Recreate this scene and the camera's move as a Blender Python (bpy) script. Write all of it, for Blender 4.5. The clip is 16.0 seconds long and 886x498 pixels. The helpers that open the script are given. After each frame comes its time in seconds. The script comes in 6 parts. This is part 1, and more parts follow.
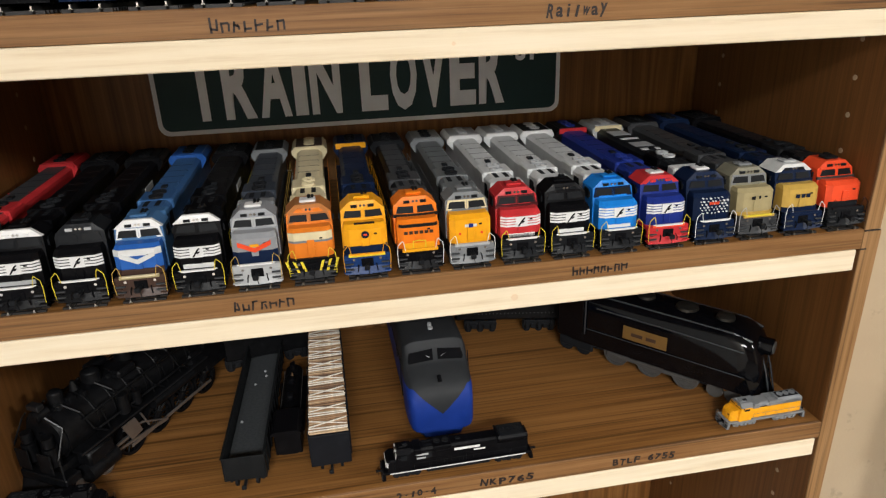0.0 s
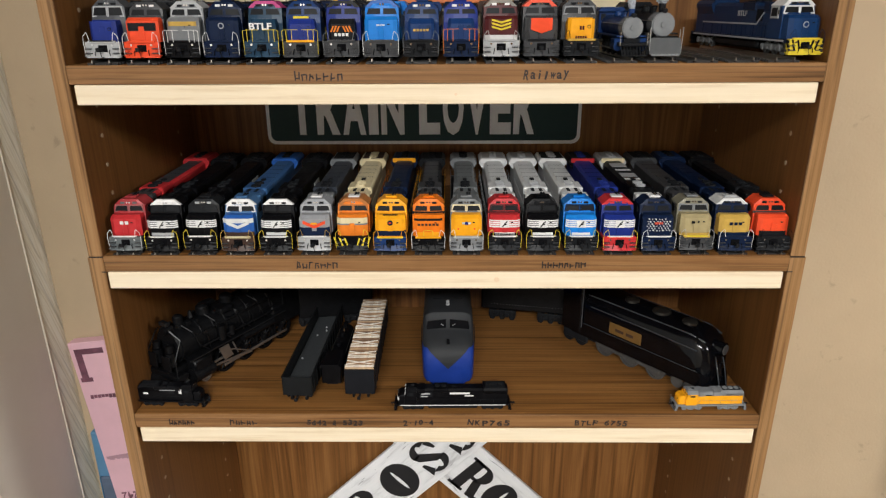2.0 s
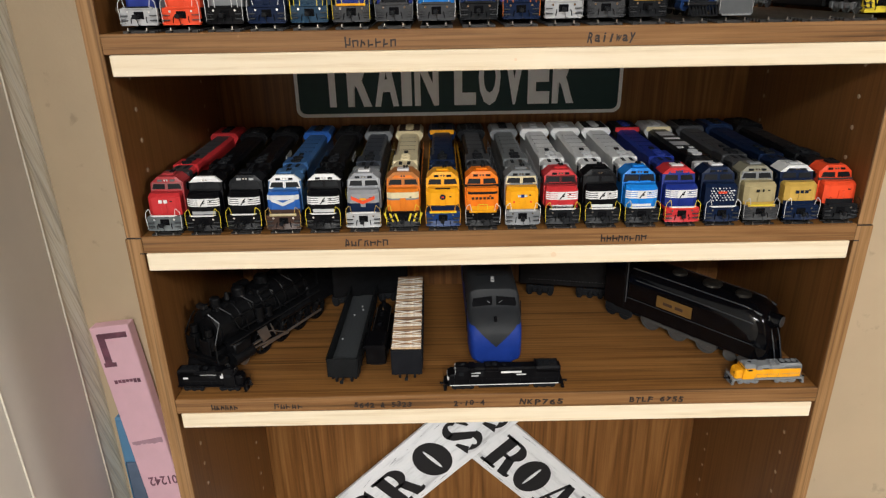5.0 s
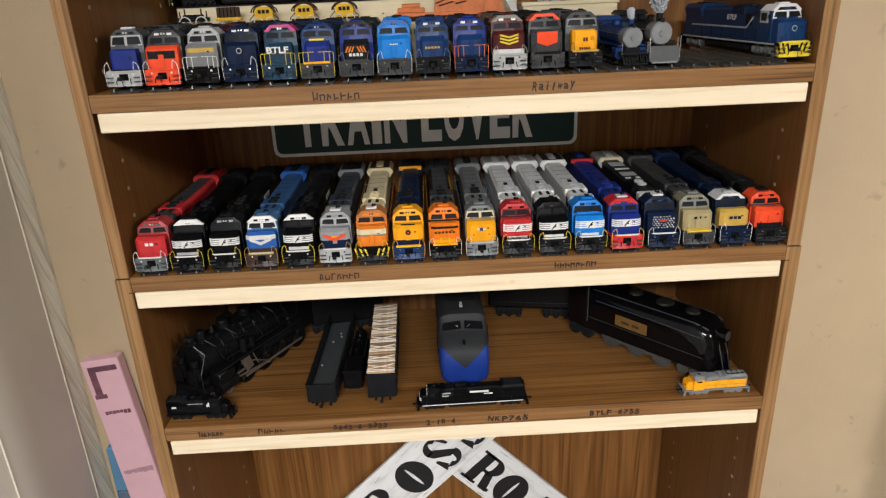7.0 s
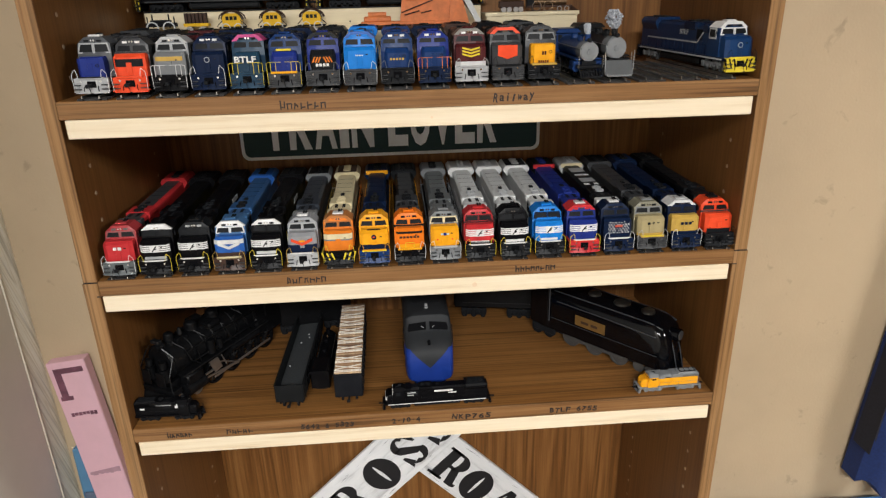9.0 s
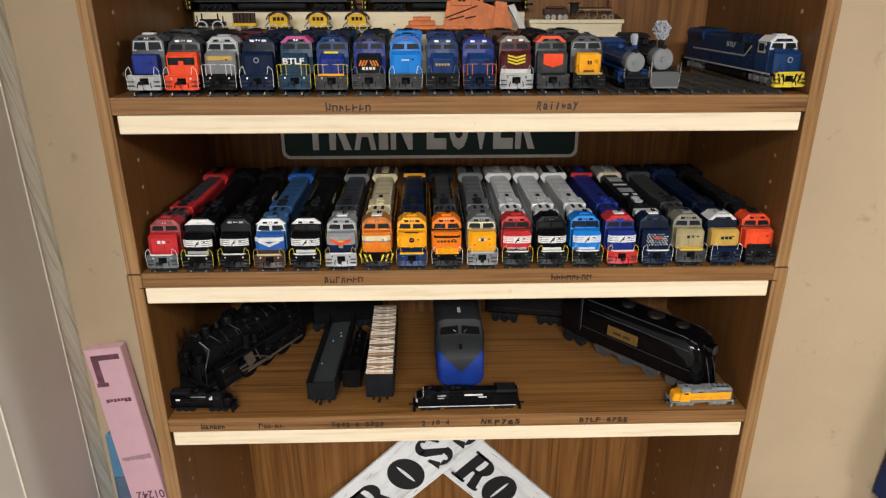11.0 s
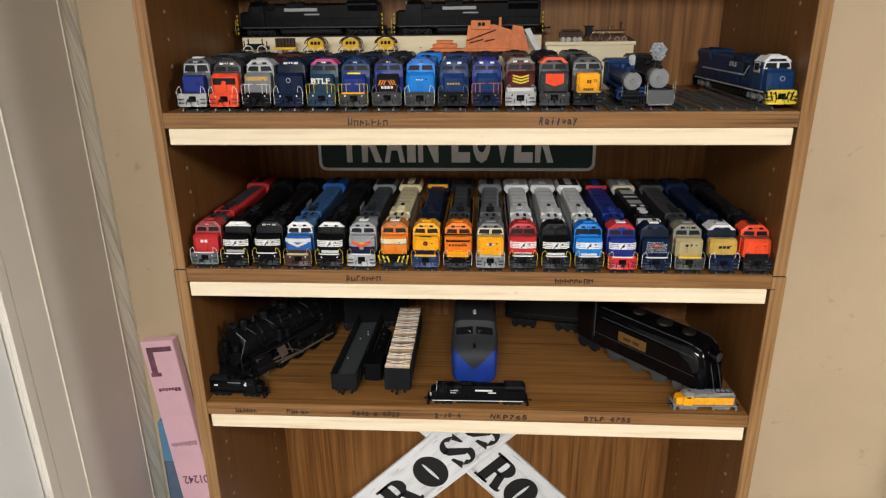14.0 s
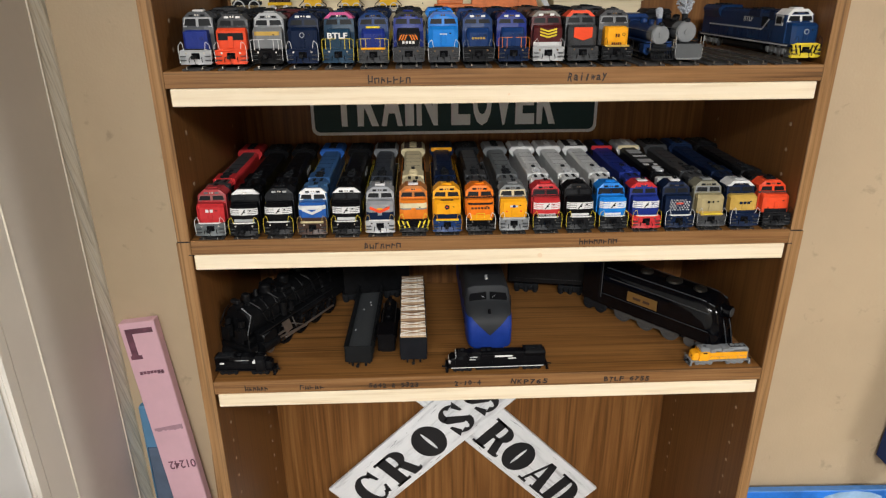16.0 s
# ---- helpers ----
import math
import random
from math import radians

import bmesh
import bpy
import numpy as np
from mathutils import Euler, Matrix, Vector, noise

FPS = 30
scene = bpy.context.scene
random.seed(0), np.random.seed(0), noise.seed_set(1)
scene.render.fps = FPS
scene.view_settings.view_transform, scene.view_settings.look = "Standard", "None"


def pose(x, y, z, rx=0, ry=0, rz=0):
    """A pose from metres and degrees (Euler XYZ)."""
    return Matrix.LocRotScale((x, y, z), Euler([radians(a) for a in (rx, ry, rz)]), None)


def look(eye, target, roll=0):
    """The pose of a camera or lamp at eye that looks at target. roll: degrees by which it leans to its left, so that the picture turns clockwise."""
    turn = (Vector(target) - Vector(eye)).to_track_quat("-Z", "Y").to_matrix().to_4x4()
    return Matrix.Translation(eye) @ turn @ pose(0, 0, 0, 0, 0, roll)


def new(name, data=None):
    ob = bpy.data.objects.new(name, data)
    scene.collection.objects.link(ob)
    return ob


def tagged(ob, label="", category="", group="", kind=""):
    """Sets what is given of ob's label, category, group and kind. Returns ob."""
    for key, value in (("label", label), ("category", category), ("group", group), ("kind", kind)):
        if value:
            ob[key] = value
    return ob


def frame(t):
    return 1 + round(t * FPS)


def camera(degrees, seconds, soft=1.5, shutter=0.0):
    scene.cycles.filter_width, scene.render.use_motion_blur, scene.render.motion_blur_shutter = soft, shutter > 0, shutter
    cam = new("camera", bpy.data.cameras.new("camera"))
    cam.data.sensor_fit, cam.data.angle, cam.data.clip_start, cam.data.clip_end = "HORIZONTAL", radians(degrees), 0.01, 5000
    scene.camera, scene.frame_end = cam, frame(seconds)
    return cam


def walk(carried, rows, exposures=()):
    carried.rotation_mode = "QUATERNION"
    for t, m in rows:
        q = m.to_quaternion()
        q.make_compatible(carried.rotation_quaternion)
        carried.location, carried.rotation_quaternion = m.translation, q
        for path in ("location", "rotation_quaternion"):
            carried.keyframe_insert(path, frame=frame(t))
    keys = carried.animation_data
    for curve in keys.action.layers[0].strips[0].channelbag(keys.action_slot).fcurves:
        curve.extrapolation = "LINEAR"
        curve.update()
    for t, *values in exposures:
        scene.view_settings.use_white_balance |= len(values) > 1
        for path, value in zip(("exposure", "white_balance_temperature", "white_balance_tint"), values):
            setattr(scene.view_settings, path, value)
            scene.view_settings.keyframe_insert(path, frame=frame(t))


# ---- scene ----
cam = camera(68.1, 16.0, soft=1.25)
PATH = [
    (0, (-0.077, -0.462, 1.271), (0.227, 1.367, 0.52), -2.0),
    (0.5, (-0.029, -0.538, 1.283), (0.1, 1.32, 0.552), -2.1),
    (1, (-0.001, -0.596, 1.295), (-0.001, 1.264, 0.56), -0.3),
    (1.5, (0.002, -0.639, 1.31), (-0.018, 1.234, 0.61), -0.5),
    (2, (0.007, -0.662, 1.314), (-0.017, 1.214, 0.62), -0.3),
    (2.5, (0.009, -0.674, 1.313), (-0.047, 1.204, 0.628), -0.4),
    (3, (0.01, -0.682, 1.311), (-0.064, 1.195, 0.625), -0.7),
    (3.5, (-0.009, -0.678, 1.303), (-0.125, 1.176, 0.562), -0.1),
    (4, (-0.047, -0.636, 1.303), (-0.032, 1.212, 0.54), 1.4),
    (4.2, (-0.061, -0.62, 1.303), (-0.02, 1.227, 0.538), 0.2),
    (6.3, (-0.051, -0.678, 1.315), (-0.08, 1.181, 0.577), -2.1),
    (6.5, (-0.047, -0.681, 1.323), (-0.052, 1.18, 0.592), -2.4),
    (7, (-0.035, -0.685, 1.339), (0.005, 1.183, 0.625), -2.4),
    (7.5, (-0.032, -0.697, 1.342), (0.016, 1.174, 0.637), -1.8),
    (8, (-0.036, -0.702, 1.339), (0.033, 1.144, 0.571), -1.5),
    (8.5, (-0.032, -0.703, 1.345), (0.114, 1.144, 0.592), -0.9),
    (9, (-0.028, -0.705, 1.356), (0.1, 1.154, 0.629), -1.4),
    (9.5, (-0.034, -0.702, 1.356), (0.035, 1.154, 0.612), -0.4),
    (12, (-0.043, -0.708, 1.365), (0.005, 1.16, 0.652), 0.0),
    (12.5, (-0.039, -0.703, 1.361), (-0.006, 1.156, 0.626), -0.3),
    (13, (-0.02, -0.708, 1.363), (0.01, 1.157, 0.64), -1.1),
    (13.5, (-0.002, -0.726, 1.363), (-0.03, 1.141, 0.645), -1.3),
    (14, (0.015, -0.774, 1.368), (-0.108, 1.106, 0.697), -0.7),
    (14.5, (0.023, -0.809, 1.365), (-0.199, 1.063, 0.697), -1.6),
    (15, (-0.004, -0.793, 1.359), (-0.127, 1.075, 0.655), -1.6),
    (15.5, (-0.055, -0.76, 1.354), (-0.127, 1.096, 0.613), -1.0),
    (16, (-0.091, -0.753, 1.35), (-0.025, 1.099, 0.598), -0.4),
]
walk(cam, [(t, look(eye, target, roll)) for t, eye, target, roll in PATH])

# ---- light ----
FLOOR, CEIL = -0.13, 2.3
world = bpy.data.worlds.new("world")
scene.world = world
world.use_nodes = True
world.node_tree.nodes["Background"].inputs[0].default_value = (0.9, 0.93, 1.0, 1)
world.node_tree.nodes["Background"].inputs[1].default_value = 0.004
scene.view_settings.exposure = -0.02
# Second lamp is an added fill, set far right to lift the side wall.
LAMPS = [(-0.04, -2.3, 113.0), (2.9, -1.8, 112.0)]


def area_lamp(x, y, power):
    d = bpy.data.lights.new("ceiling_lamp", "AREA")
    d.shape, d.size, d.size_y, d.energy, d.color = "RECTANGLE", 1.15, 0.5, power, (0.985, 0.985, 0.968)
    o = new("ceiling_lamp", d)
    o.matrix_world = pose(x, y, CEIL - 0.07)
    return o


for lx, ly, lp in LAMPS:
    area_lamp(lx, ly, lp)

# ---- materials ----
MATS = {}


def nodes_of(name):
    m = bpy.data.materials.new(name)
    m.use_nodes = True
    nt = m.node_tree
    return m, nt, nt.nodes["Principled BSDF"]


def add(nt, kind, **values):
    n = nt.nodes.new(kind)
    for k, v in values.items():
        n.inputs[k].default_value = v
    return n


def ramp(nt, source, stops):
    r = nt.nodes.new("ShaderNodeValToRGB")
    el = r.color_ramp.elements
    while len(el) < len(stops):
        el.new(0.5)
    for e, (p, c) in zip(el, stops):
        e.position, e.color = p, (*c, 1)
    nt.links.new(source, r.inputs[0])
    return r


def coords(nt, scale=(1, 1, 1), tilt=0.0):
    """Object coordinates, turned about x by tilt degrees and then stretched."""
    tc = nt.nodes.new("ShaderNodeTexCoord")
    mp = add(nt, "ShaderNodeMapping", Scale=scale)
    source = tc.outputs["Object"]
    if tilt:
        turn = add(nt, "ShaderNodeMapping", Rotation=(radians(tilt), 0, 0))
        nt.links.new(source, turn.inputs["Vector"])
        source = turn.outputs["Vector"]
    nt.links.new(source, mp.inputs["Vector"])
    return mp.outputs["Vector"]


def bump(nt, bsdf, height, strength=0.2, distance=0.001):
    b = add(nt, "ShaderNodeBump", Strength=strength, Distance=distance)
    nt.links.new(height, b.inputs["Height"])
    nt.links.new(b.outputs[0], bsdf.inputs["Normal"])


def paint(rgb, rough=0.38, metal=0.0, dust=0.12):
    """Model paint: slight tone drift, a little dust and uneven gloss."""
    key = ("paint", tuple(round(c, 3) for c in rgb), rough, metal)
    if key in MATS:
        return MATS[key]
    m, nt, b = nodes_of("model_paint")
    v = coords(nt)
    n1 = add(nt, "ShaderNodeTexNoise", Scale=70.0, Detail=4.0, Roughness=0.6)
    n2 = add(nt, "ShaderNodeTexNoise", Scale=600.0, Detail=3.0, Roughness=0.6)
    nt.links.new(v, n1.inputs["Vector"])
    nt.links.new(v, n2.inputs["Vector"])
    grey = 0.3 * rgb[0] + 0.5 * rgb[1] + 0.2 * rgb[2]
    dusty = [c * (1 - dust) + dust * (0.03 + 0.8 * grey) for c in rgb]
    r = ramp(nt, n1.outputs[0], [(0.35, [c * 0.88 for c in rgb]), (0.55, rgb), (0.72, dusty)])
    nt.links.new(r.outputs[0], b.inputs["Base Color"])
    rr = add(nt, "ShaderNodeMapRange", **{"To Min": max(0.05, rough - 0.1), "To Max": min(1, rough + 0.16)})
    nt.links.new(n1.outputs[0], rr.inputs["Value"])
    nt.links.new(rr.outputs[0], b.inputs["Roughness"])
    b.inputs["Metallic"].default_value = metal
    b.inputs["Specular IOR Level"].default_value = 0.20 if grey > 0.03 else 0.10
    bump(nt, b, n2.outputs[0], 0.12, 0.0003)
    MATS[key] = m
    return m


def wood(name, scale, dark, mid, light, rough=0.45, figure=0.0, fig_scale=(6, 6, 0.8), pores=0.0, pore_scale=(2.2, 210, 210), tilt=0.0):
    """Wood grain: long streaks by a stretched noise, with open cathedral figure, dark pore lines and slanted cut where asked."""
    m, nt, b = nodes_of(name)
    v = coords(nt, scale, tilt)
    n1 = add(nt, "ShaderNodeTexNoise", Scale=1.0, Detail=7.0, Roughness=0.68, Distortion=0.15)
    nt.links.new(v, n1.inputs["Vector"])
    source = n1.outputs[0]
    if figure:
        v2 = coords(nt, fig_scale, tilt)
        n2 = add(nt, "ShaderNodeTexNoise", Scale=1.0, Detail=2.0, Roughness=0.45, Distortion=0.3)
        nt.links.new(v2, n2.inputs["Vector"])
        mul = add(nt, "ShaderNodeMath")
        mul.operation = "MULTIPLY"
        mul.inputs[1].default_value = 16.0
        nt.links.new(n2.outputs[0], mul.inputs[0])
        fr = nt.nodes.new("ShaderNodeMath")
        fr.operation = "PINGPONG"
        fr.inputs[1].default_value = 1.0
        nt.links.new(mul.outputs[0], fr.inputs[0])
        mix = nt.nodes.new("ShaderNodeMix")
        mix.inputs[0].default_value = figure
        nt.links.new(n1.outputs[0], mix.inputs[2])
        nt.links.new(fr.outputs[0], mix.inputs[3])
        source = mix.outputs[0]
    r = ramp(nt, source, [(0.34, dark), (0.47, mid), (0.64, light)])
    colour = r.outputs[0]
    if pores:
        n3 = add(nt, "ShaderNodeTexNoise", Scale=1.0, Detail=4.0, Roughness=0.55, Distortion=0.1)
        nt.links.new(coords(nt, pore_scale, tilt), n3.inputs["Vector"])
        line = ramp(nt, n3.outputs[0], [(0.36, (1 - pores,) * 3), (0.48, (1, 1, 1)), (1.0, (1, 1, 1))])
        mx = nt.nodes.new("ShaderNodeMix")
        mx.data_type, mx.blend_type = "RGBA", "MULTIPLY"
        mx.inputs[0].default_value = 1.0
        nt.links.new(colour, mx.inputs[6])
        nt.links.new(line.outputs[0], mx.inputs[7])
        colour = mx.outputs[2]
    nt.links.new(colour, b.inputs["Base Color"])
    b.inputs["Roughness"].default_value = rough
    b.inputs["Specular IOR Level"].default_value = 0.3
    bump(nt, b, source, 0.12, 0.0005)
    return m


def plaster(name, rgb, spots):
    m, nt, b = nodes_of(name)
    v = coords(nt)
    n1 = add(nt, "ShaderNodeTexNoise", Scale=2.2, Detail=5.0, Roughness=0.6)
    n2 = add(nt, "ShaderNodeTexNoise", Scale=26.0, Detail=5.0, Roughness=0.62, Distortion=0.4)
    n3 = add(nt, "ShaderNodeTexNoise", Scale=240.0, Detail=3.0)
    for n in (n1, n2, n3):
        nt.links.new(v, n.inputs["Vector"])
    r1 = ramp(nt, n1.outputs[0], [(0.3, [c * 0.9 for c in rgb]), (0.5, rgb), (0.7, [min(1, c * 1.05) for c in rgb])])
    r2 = ramp(nt, n2.outputs[0], [(0.28, (spots,) * 3), (0.36, (1, 1, 1)), (1.0, (1, 1, 1))])
    mx = nt.nodes.new("ShaderNodeMix")
    mx.data_type, mx.blend_type = "RGBA", "MULTIPLY"
    mx.inputs[0].default_value = 1.0
    nt.links.new(r1.outputs[0], mx.inputs[6])
    nt.links.new(r2.outputs[0], mx.inputs[7])
    nt.links.new(mx.outputs[2], b.inputs["Base Color"])
    b.inputs["Roughness"].default_value = 0.6
    ad = nt.nodes.new("ShaderNodeMath")
    ad.operation = "ADD"
    nt.links.new(n2.outputs[0], ad.inputs[0])
    nt.links.new(n3.outputs[0], ad.inputs[1])
    bump(nt, b, ad.outputs[0], 0.25, 0.0015)
    return m


def plain(name, rgb, rough=0.5, metal=0.0, scale=60.0, vary=0.12, bumpy=0.1, coat=0.0):
    key = ("plain", name)
    if key in MATS:
        return MATS[key]
    m, nt, b = nodes_of(name)
    v = coords(nt)
    n1 = add(nt, "ShaderNodeTexNoise", Scale=scale, Detail=5.0, Roughness=0.6)
    nt.links.new(v, n1.inputs["Vector"])
    r = ramp(nt, n1.outputs[0], [(0.3, [c * (1 - vary) for c in rgb]), (0.7, [min(1, c * (1 + vary)) for c in rgb])])
    nt.links.new(r.outputs[0], b.inputs["Base Color"])
    b.inputs["Roughness"].default_value = rough
    b.inputs["Metallic"].default_value = metal
    b.inputs["Coat Weight"].default_value = coat
    bump(nt, b, n1.outputs[0], bumpy, 0.0008)
    MATS[key] = m
    return m


# Shelf tone raised to put the light on the shelf tops into the colour.
W_X = wood("oak_laminate_lit_along_x", (3.0, 330, 330), (0.150, 0.061, 0.015), (0.222, 0.097, 0.026), (0.280, 0.130, 0.039), 0.45, 0.12, (1.6, 60, 60), 0.55, (1.5, 260, 260))
# Same laminate in a darker tone: the sides' shade is in the colour.
W_Z = wood("oak_laminate_shaded_along_z", (220, 220, 4.0), (0.108, 0.043, 0.012), (0.140, 0.059, 0.017), (0.168, 0.075, 0.023), 0.40, 0.0, (6, 6, 0.8), 0.22, (190, 190, 2.4))
W_BACK = wood("oak_laminate_back", (230, 230, 4.0), (0.125, 0.050, 0.013), (0.178, 0.075, 0.020), (0.245, 0.112, 0.034), 0.45, 0.24, (20, 20, 1.0), 0.18, (230, 230, 2.6))
W_EDGE = wood("oak_edge_band", (4.0, 70, 170), (0.135, 0.060, 0.020), (0.210, 0.102, 0.037), (0.275, 0.145, 0.060), 0.45, 0.0, (6, 6, 0.8), 0.5, (3.5, 90, 260))
W_EDGEZ = wood("oak_edge_upright", (170, 70, 4.0), (0.165, 0.080, 0.029), (0.26, 0.138, 0.054), (0.33, 0.185, 0.082), 0.45, 0.0, (6, 6, 0.8), 0.45, (260, 90, 3.0))
PINE = wood("pine_strip", (5.0, 60, 120), (0.66, 0.53, 0.36), (0.75, 0.635, 0.46), (0.79, 0.69, 0.525), 0.55)
PINE_PALE = wood("pale_riser_board", (5.0, 60, 90), (0.62, 0.52, 0.34), (0.74, 0.64, 0.44), (0.80, 0.70, 0.50), 0.5)
RAW_TRIM = wood("raw_trim", (60, 130, 7), (0.74, 0.70, 0.58), (0.85, 0.82, 0.71), (0.88, 0.86, 0.77), 0.6, 0.30, (40, 62, 3), 0.28, (30, 170, 4.5), -15.0)
WALL = plaster("tan_wall_paint", (0.51, 0.395, 0.26), 0.80)
CAULK = plain("cream_caulk", (0.80, 0.74, 0.62), 0.5, scale=80.0, vary=0.1)
TAUPE = plain("taupe_door_paint", (0.75, 0.705, 0.635), 0.5, scale=5.0, vary=0.05)
WHITE_DOOR = plain("white_door_paint", (0.88, 0.90, 0.91), 0.45, scale=4.0, vary=0.03)
CEILING = plain("ceiling_paint", (0.60, 0.58, 0.54), 0.8, scale=9.0, vary=0.04)
DARK_FAR_WALL = wood("dark_far_wall", (14, 14, 1.5), (0.10, 0.060, 0.030), (0.17, 0.105, 0.055), (0.23, 0.15, 0.085), 0.5)
CARPET = plain("carpet", (0.085, 0.07, 0.055), 0.95, scale=300.0, vary=0.3, bumpy=0.5)
GLASS = plain("model_glass", (0.010, 0.011, 0.013), 0.45, 0.0, vary=0.2)
HOLE = plain("dark_opening", (0.003, 0.003, 0.004), 0.9)
GLASS.node_tree.nodes["Principled BSDF"].inputs["Specular IOR Level"].default_value = 0.12
HOLE.node_tree.nodes["Principled BSDF"].inputs["Specular IOR Level"].default_value = 0.1
BLACK = paint((0.0035, 0.0035, 0.004), 0.35)
SATIN = paint((0.02, 0.021, 0.024), 0.28)
INK = plain("marker_ink", (0.014, 0.008, 0.007), 0.6)
RAIL = plain("nickel_rail", (0.55, 0.53, 0.50), 0.3, 1.0)
TIES = plain("track_ties", (0.016, 0.015, 0.015), 0.55)
STEEL = plain("steel_wheel", (0.42, 0.41, 0.40), 0.32, 0.9)
CHROME = plain("chrome", (0.75, 0.75, 0.76), 0.12, 1.0)
SIGN_GREEN = plain("sign_green", (0.003, 0.034, 0.036), 0.6, scale=12.0, vary=0.15)
SIGN_WHITE = plain("sign_white", (0.88, 0.92, 0.95), 0.35, scale=30.0, vary=0.06)

# ---- mesh helpers ----


class Shape:
    """Collects boxes, hulls, cylinders and tubes into one mesh."""

    def __init__(self):
        self.v, self.f = [], []

    def add_mesh(self, verts, faces):
        k = len(self.v)
        self.v += [tuple(p) for p in verts]
        self.f += [tuple(i + k for i in f) for f in faces]
        return self

    def box(self, x0, x1, y0, y1, z0, z1, c=0.0):
        """A box; c chamfers its edges."""
        if c <= 0:
            p = [(x, y, z) for x in (x0, x1) for y in (y0, y1) for z in (z0, z1)]
            return self.add_mesh(p, [(0, 1, 3, 2), (4, 6, 7, 5), (0, 4, 5, 1), (2, 3, 7, 6), (0, 2, 6, 4), (1, 5, 7, 3)])
        pts = []
        for x, a in ((x0, c), (x1, -c)):
            for y, b in ((y0, c), (y1, -c)):
                for z, d in ((z0, c), (z1, -c)):
                    pts += [(x + a, y + b, z), (x + a, y, z + d), (x, y + b, z + d)]
        return self.hull(pts)

    def hull(self, pts):
        bm = bmesh.new()
        for p in pts:
            bm.verts.new(p)
        bmesh.ops.convex_hull(bm, input=bm.verts)
        bmesh.ops.dissolve_limit(bm, angle_limit=0.01, verts=bm.verts, edges=bm.edges)
        bm.verts.index_update()
        used = [v for v in bm.verts if v.link_faces]
        idx = {v: i for i, v in enumerate(used)}
        self.add_mesh([v.co[:] for v in used], [[idx[v] for v in f.verts] for f in bm.faces])
        bm.free()
        return self

    def rod(self, a, b, r, n=8, r2=None):
        a, b = Vector(a), Vector(b)
        q = (b - a).to_track_quat("Z", "Y")
        r2 = r if r2 is None else r2
        ring = [q @ Vector((math.cos(2 * math.pi * i / n), math.sin(2 * math.pi * i / n), 0)) for i in range(n)]
        v = [a + p * r for p in ring] + [b + p * r2 for p in ring]
        f = [(i, (i + 1) % n, n + (i + 1) % n, n + i) for i in range(n)]
        return self.add_mesh(v, f + [tuple(reversed(range(n))), tuple(range(n, 2 * n))])

    def tube(self, pts, r, n=6):
        for a, b in zip(pts, pts[1:]):
            self.rod(a, b, r, n)
        return self

    def loft(self, rings, cap=True):
        n = len(rings[0])
        v = [p for ring in rings for p in ring]
        f = []
        for k in range(len(rings) - 1):
            f += [(k * n + i, k * n + (i + 1) % n, (k + 1) * n + (i + 1) % n, (k + 1) * n + i) for i in range(n)]
        if cap:
            f += [tuple(reversed(range(n))), tuple(range((len(rings) - 1) * n, len(rings) * n))]
        return self.add_mesh(v, f)

    def ball(self, c, r, n=12, sq=(1, 1, 1)):
        rings = []
        for k in range(1, n):
            a = math.pi * k / n
            rings.append([(c[0] + sq[0] * r * math.sin(a) * math.cos(2 * math.pi * i / n), c[1] + sq[1] * r * math.sin(a) * math.sin(2 * math.pi * i / n),
                           c[2] - sq[2] * r * math.cos(a)) for i in range(n)])
        return self.loft(rings)

    def ring(self, c, r, w, axis="y", t=0.001, n=20):
        """A flat wheel tyre of outer radius r and width w about an axis."""
        rings = []
        for rr, off in ((r, -t), (r, t), (r - w, t), (r - w, -t), (r, -t)):
            line = []
            for i in range(n):
                a = 2 * math.pi * i / n
                p, q = rr * math.cos(a), rr * math.sin(a)
                line.append((c[0] + (off if axis == "x" else p), c[1] + (off if axis == "y" else (p if axis == "x" else q)), c[2] + (off if axis == "z" else q)))
            rings.append(line)
        return self.loft(rings, cap=False)

    def mesh(self, name, smooth=False):
        me = bpy.data.meshes.new(name)
        me.from_pydata(self.v, [], self.f)
        bm = bmesh.new()
        bm.from_mesh(me)
        bmesh.ops.recalc_face_normals(bm, faces=bm.faces)
        bm.to_mesh(me)
        bm.free()
        if smooth:
            me.polygons.foreach_set("use_smooth", [True] * len(me.polygons))
            me.set_sharp_from_angle(angle=radians(40))
        return me


CACHE = {}


def part(name, shape, mat, parent=None, label="", smooth=False, key=None):
    """Links a shape as one mesh object under its thing; shapes with the same key share a mesh."""
    if key is not None and key in CACHE:
        me = CACHE[key]
    else:
        me = (shape() if callable(shape) else shape).mesh(name, smooth)
        me.materials.append(None)
        if key is not None:
            CACHE[key] = me
    ob = new(name, me)
    ob.material_slots[0].link = "OBJECT"
    ob.material_slots[0].material = mat
    ob.parent = parent
    if label:
        ob["label"] = label
    return ob


def thing(name, m, label, category, group=""):
    ob = new(name)
    ob.matrix_world = m
    ob.empty_display_size = 0.02
    return tagged(ob, label, category, group)


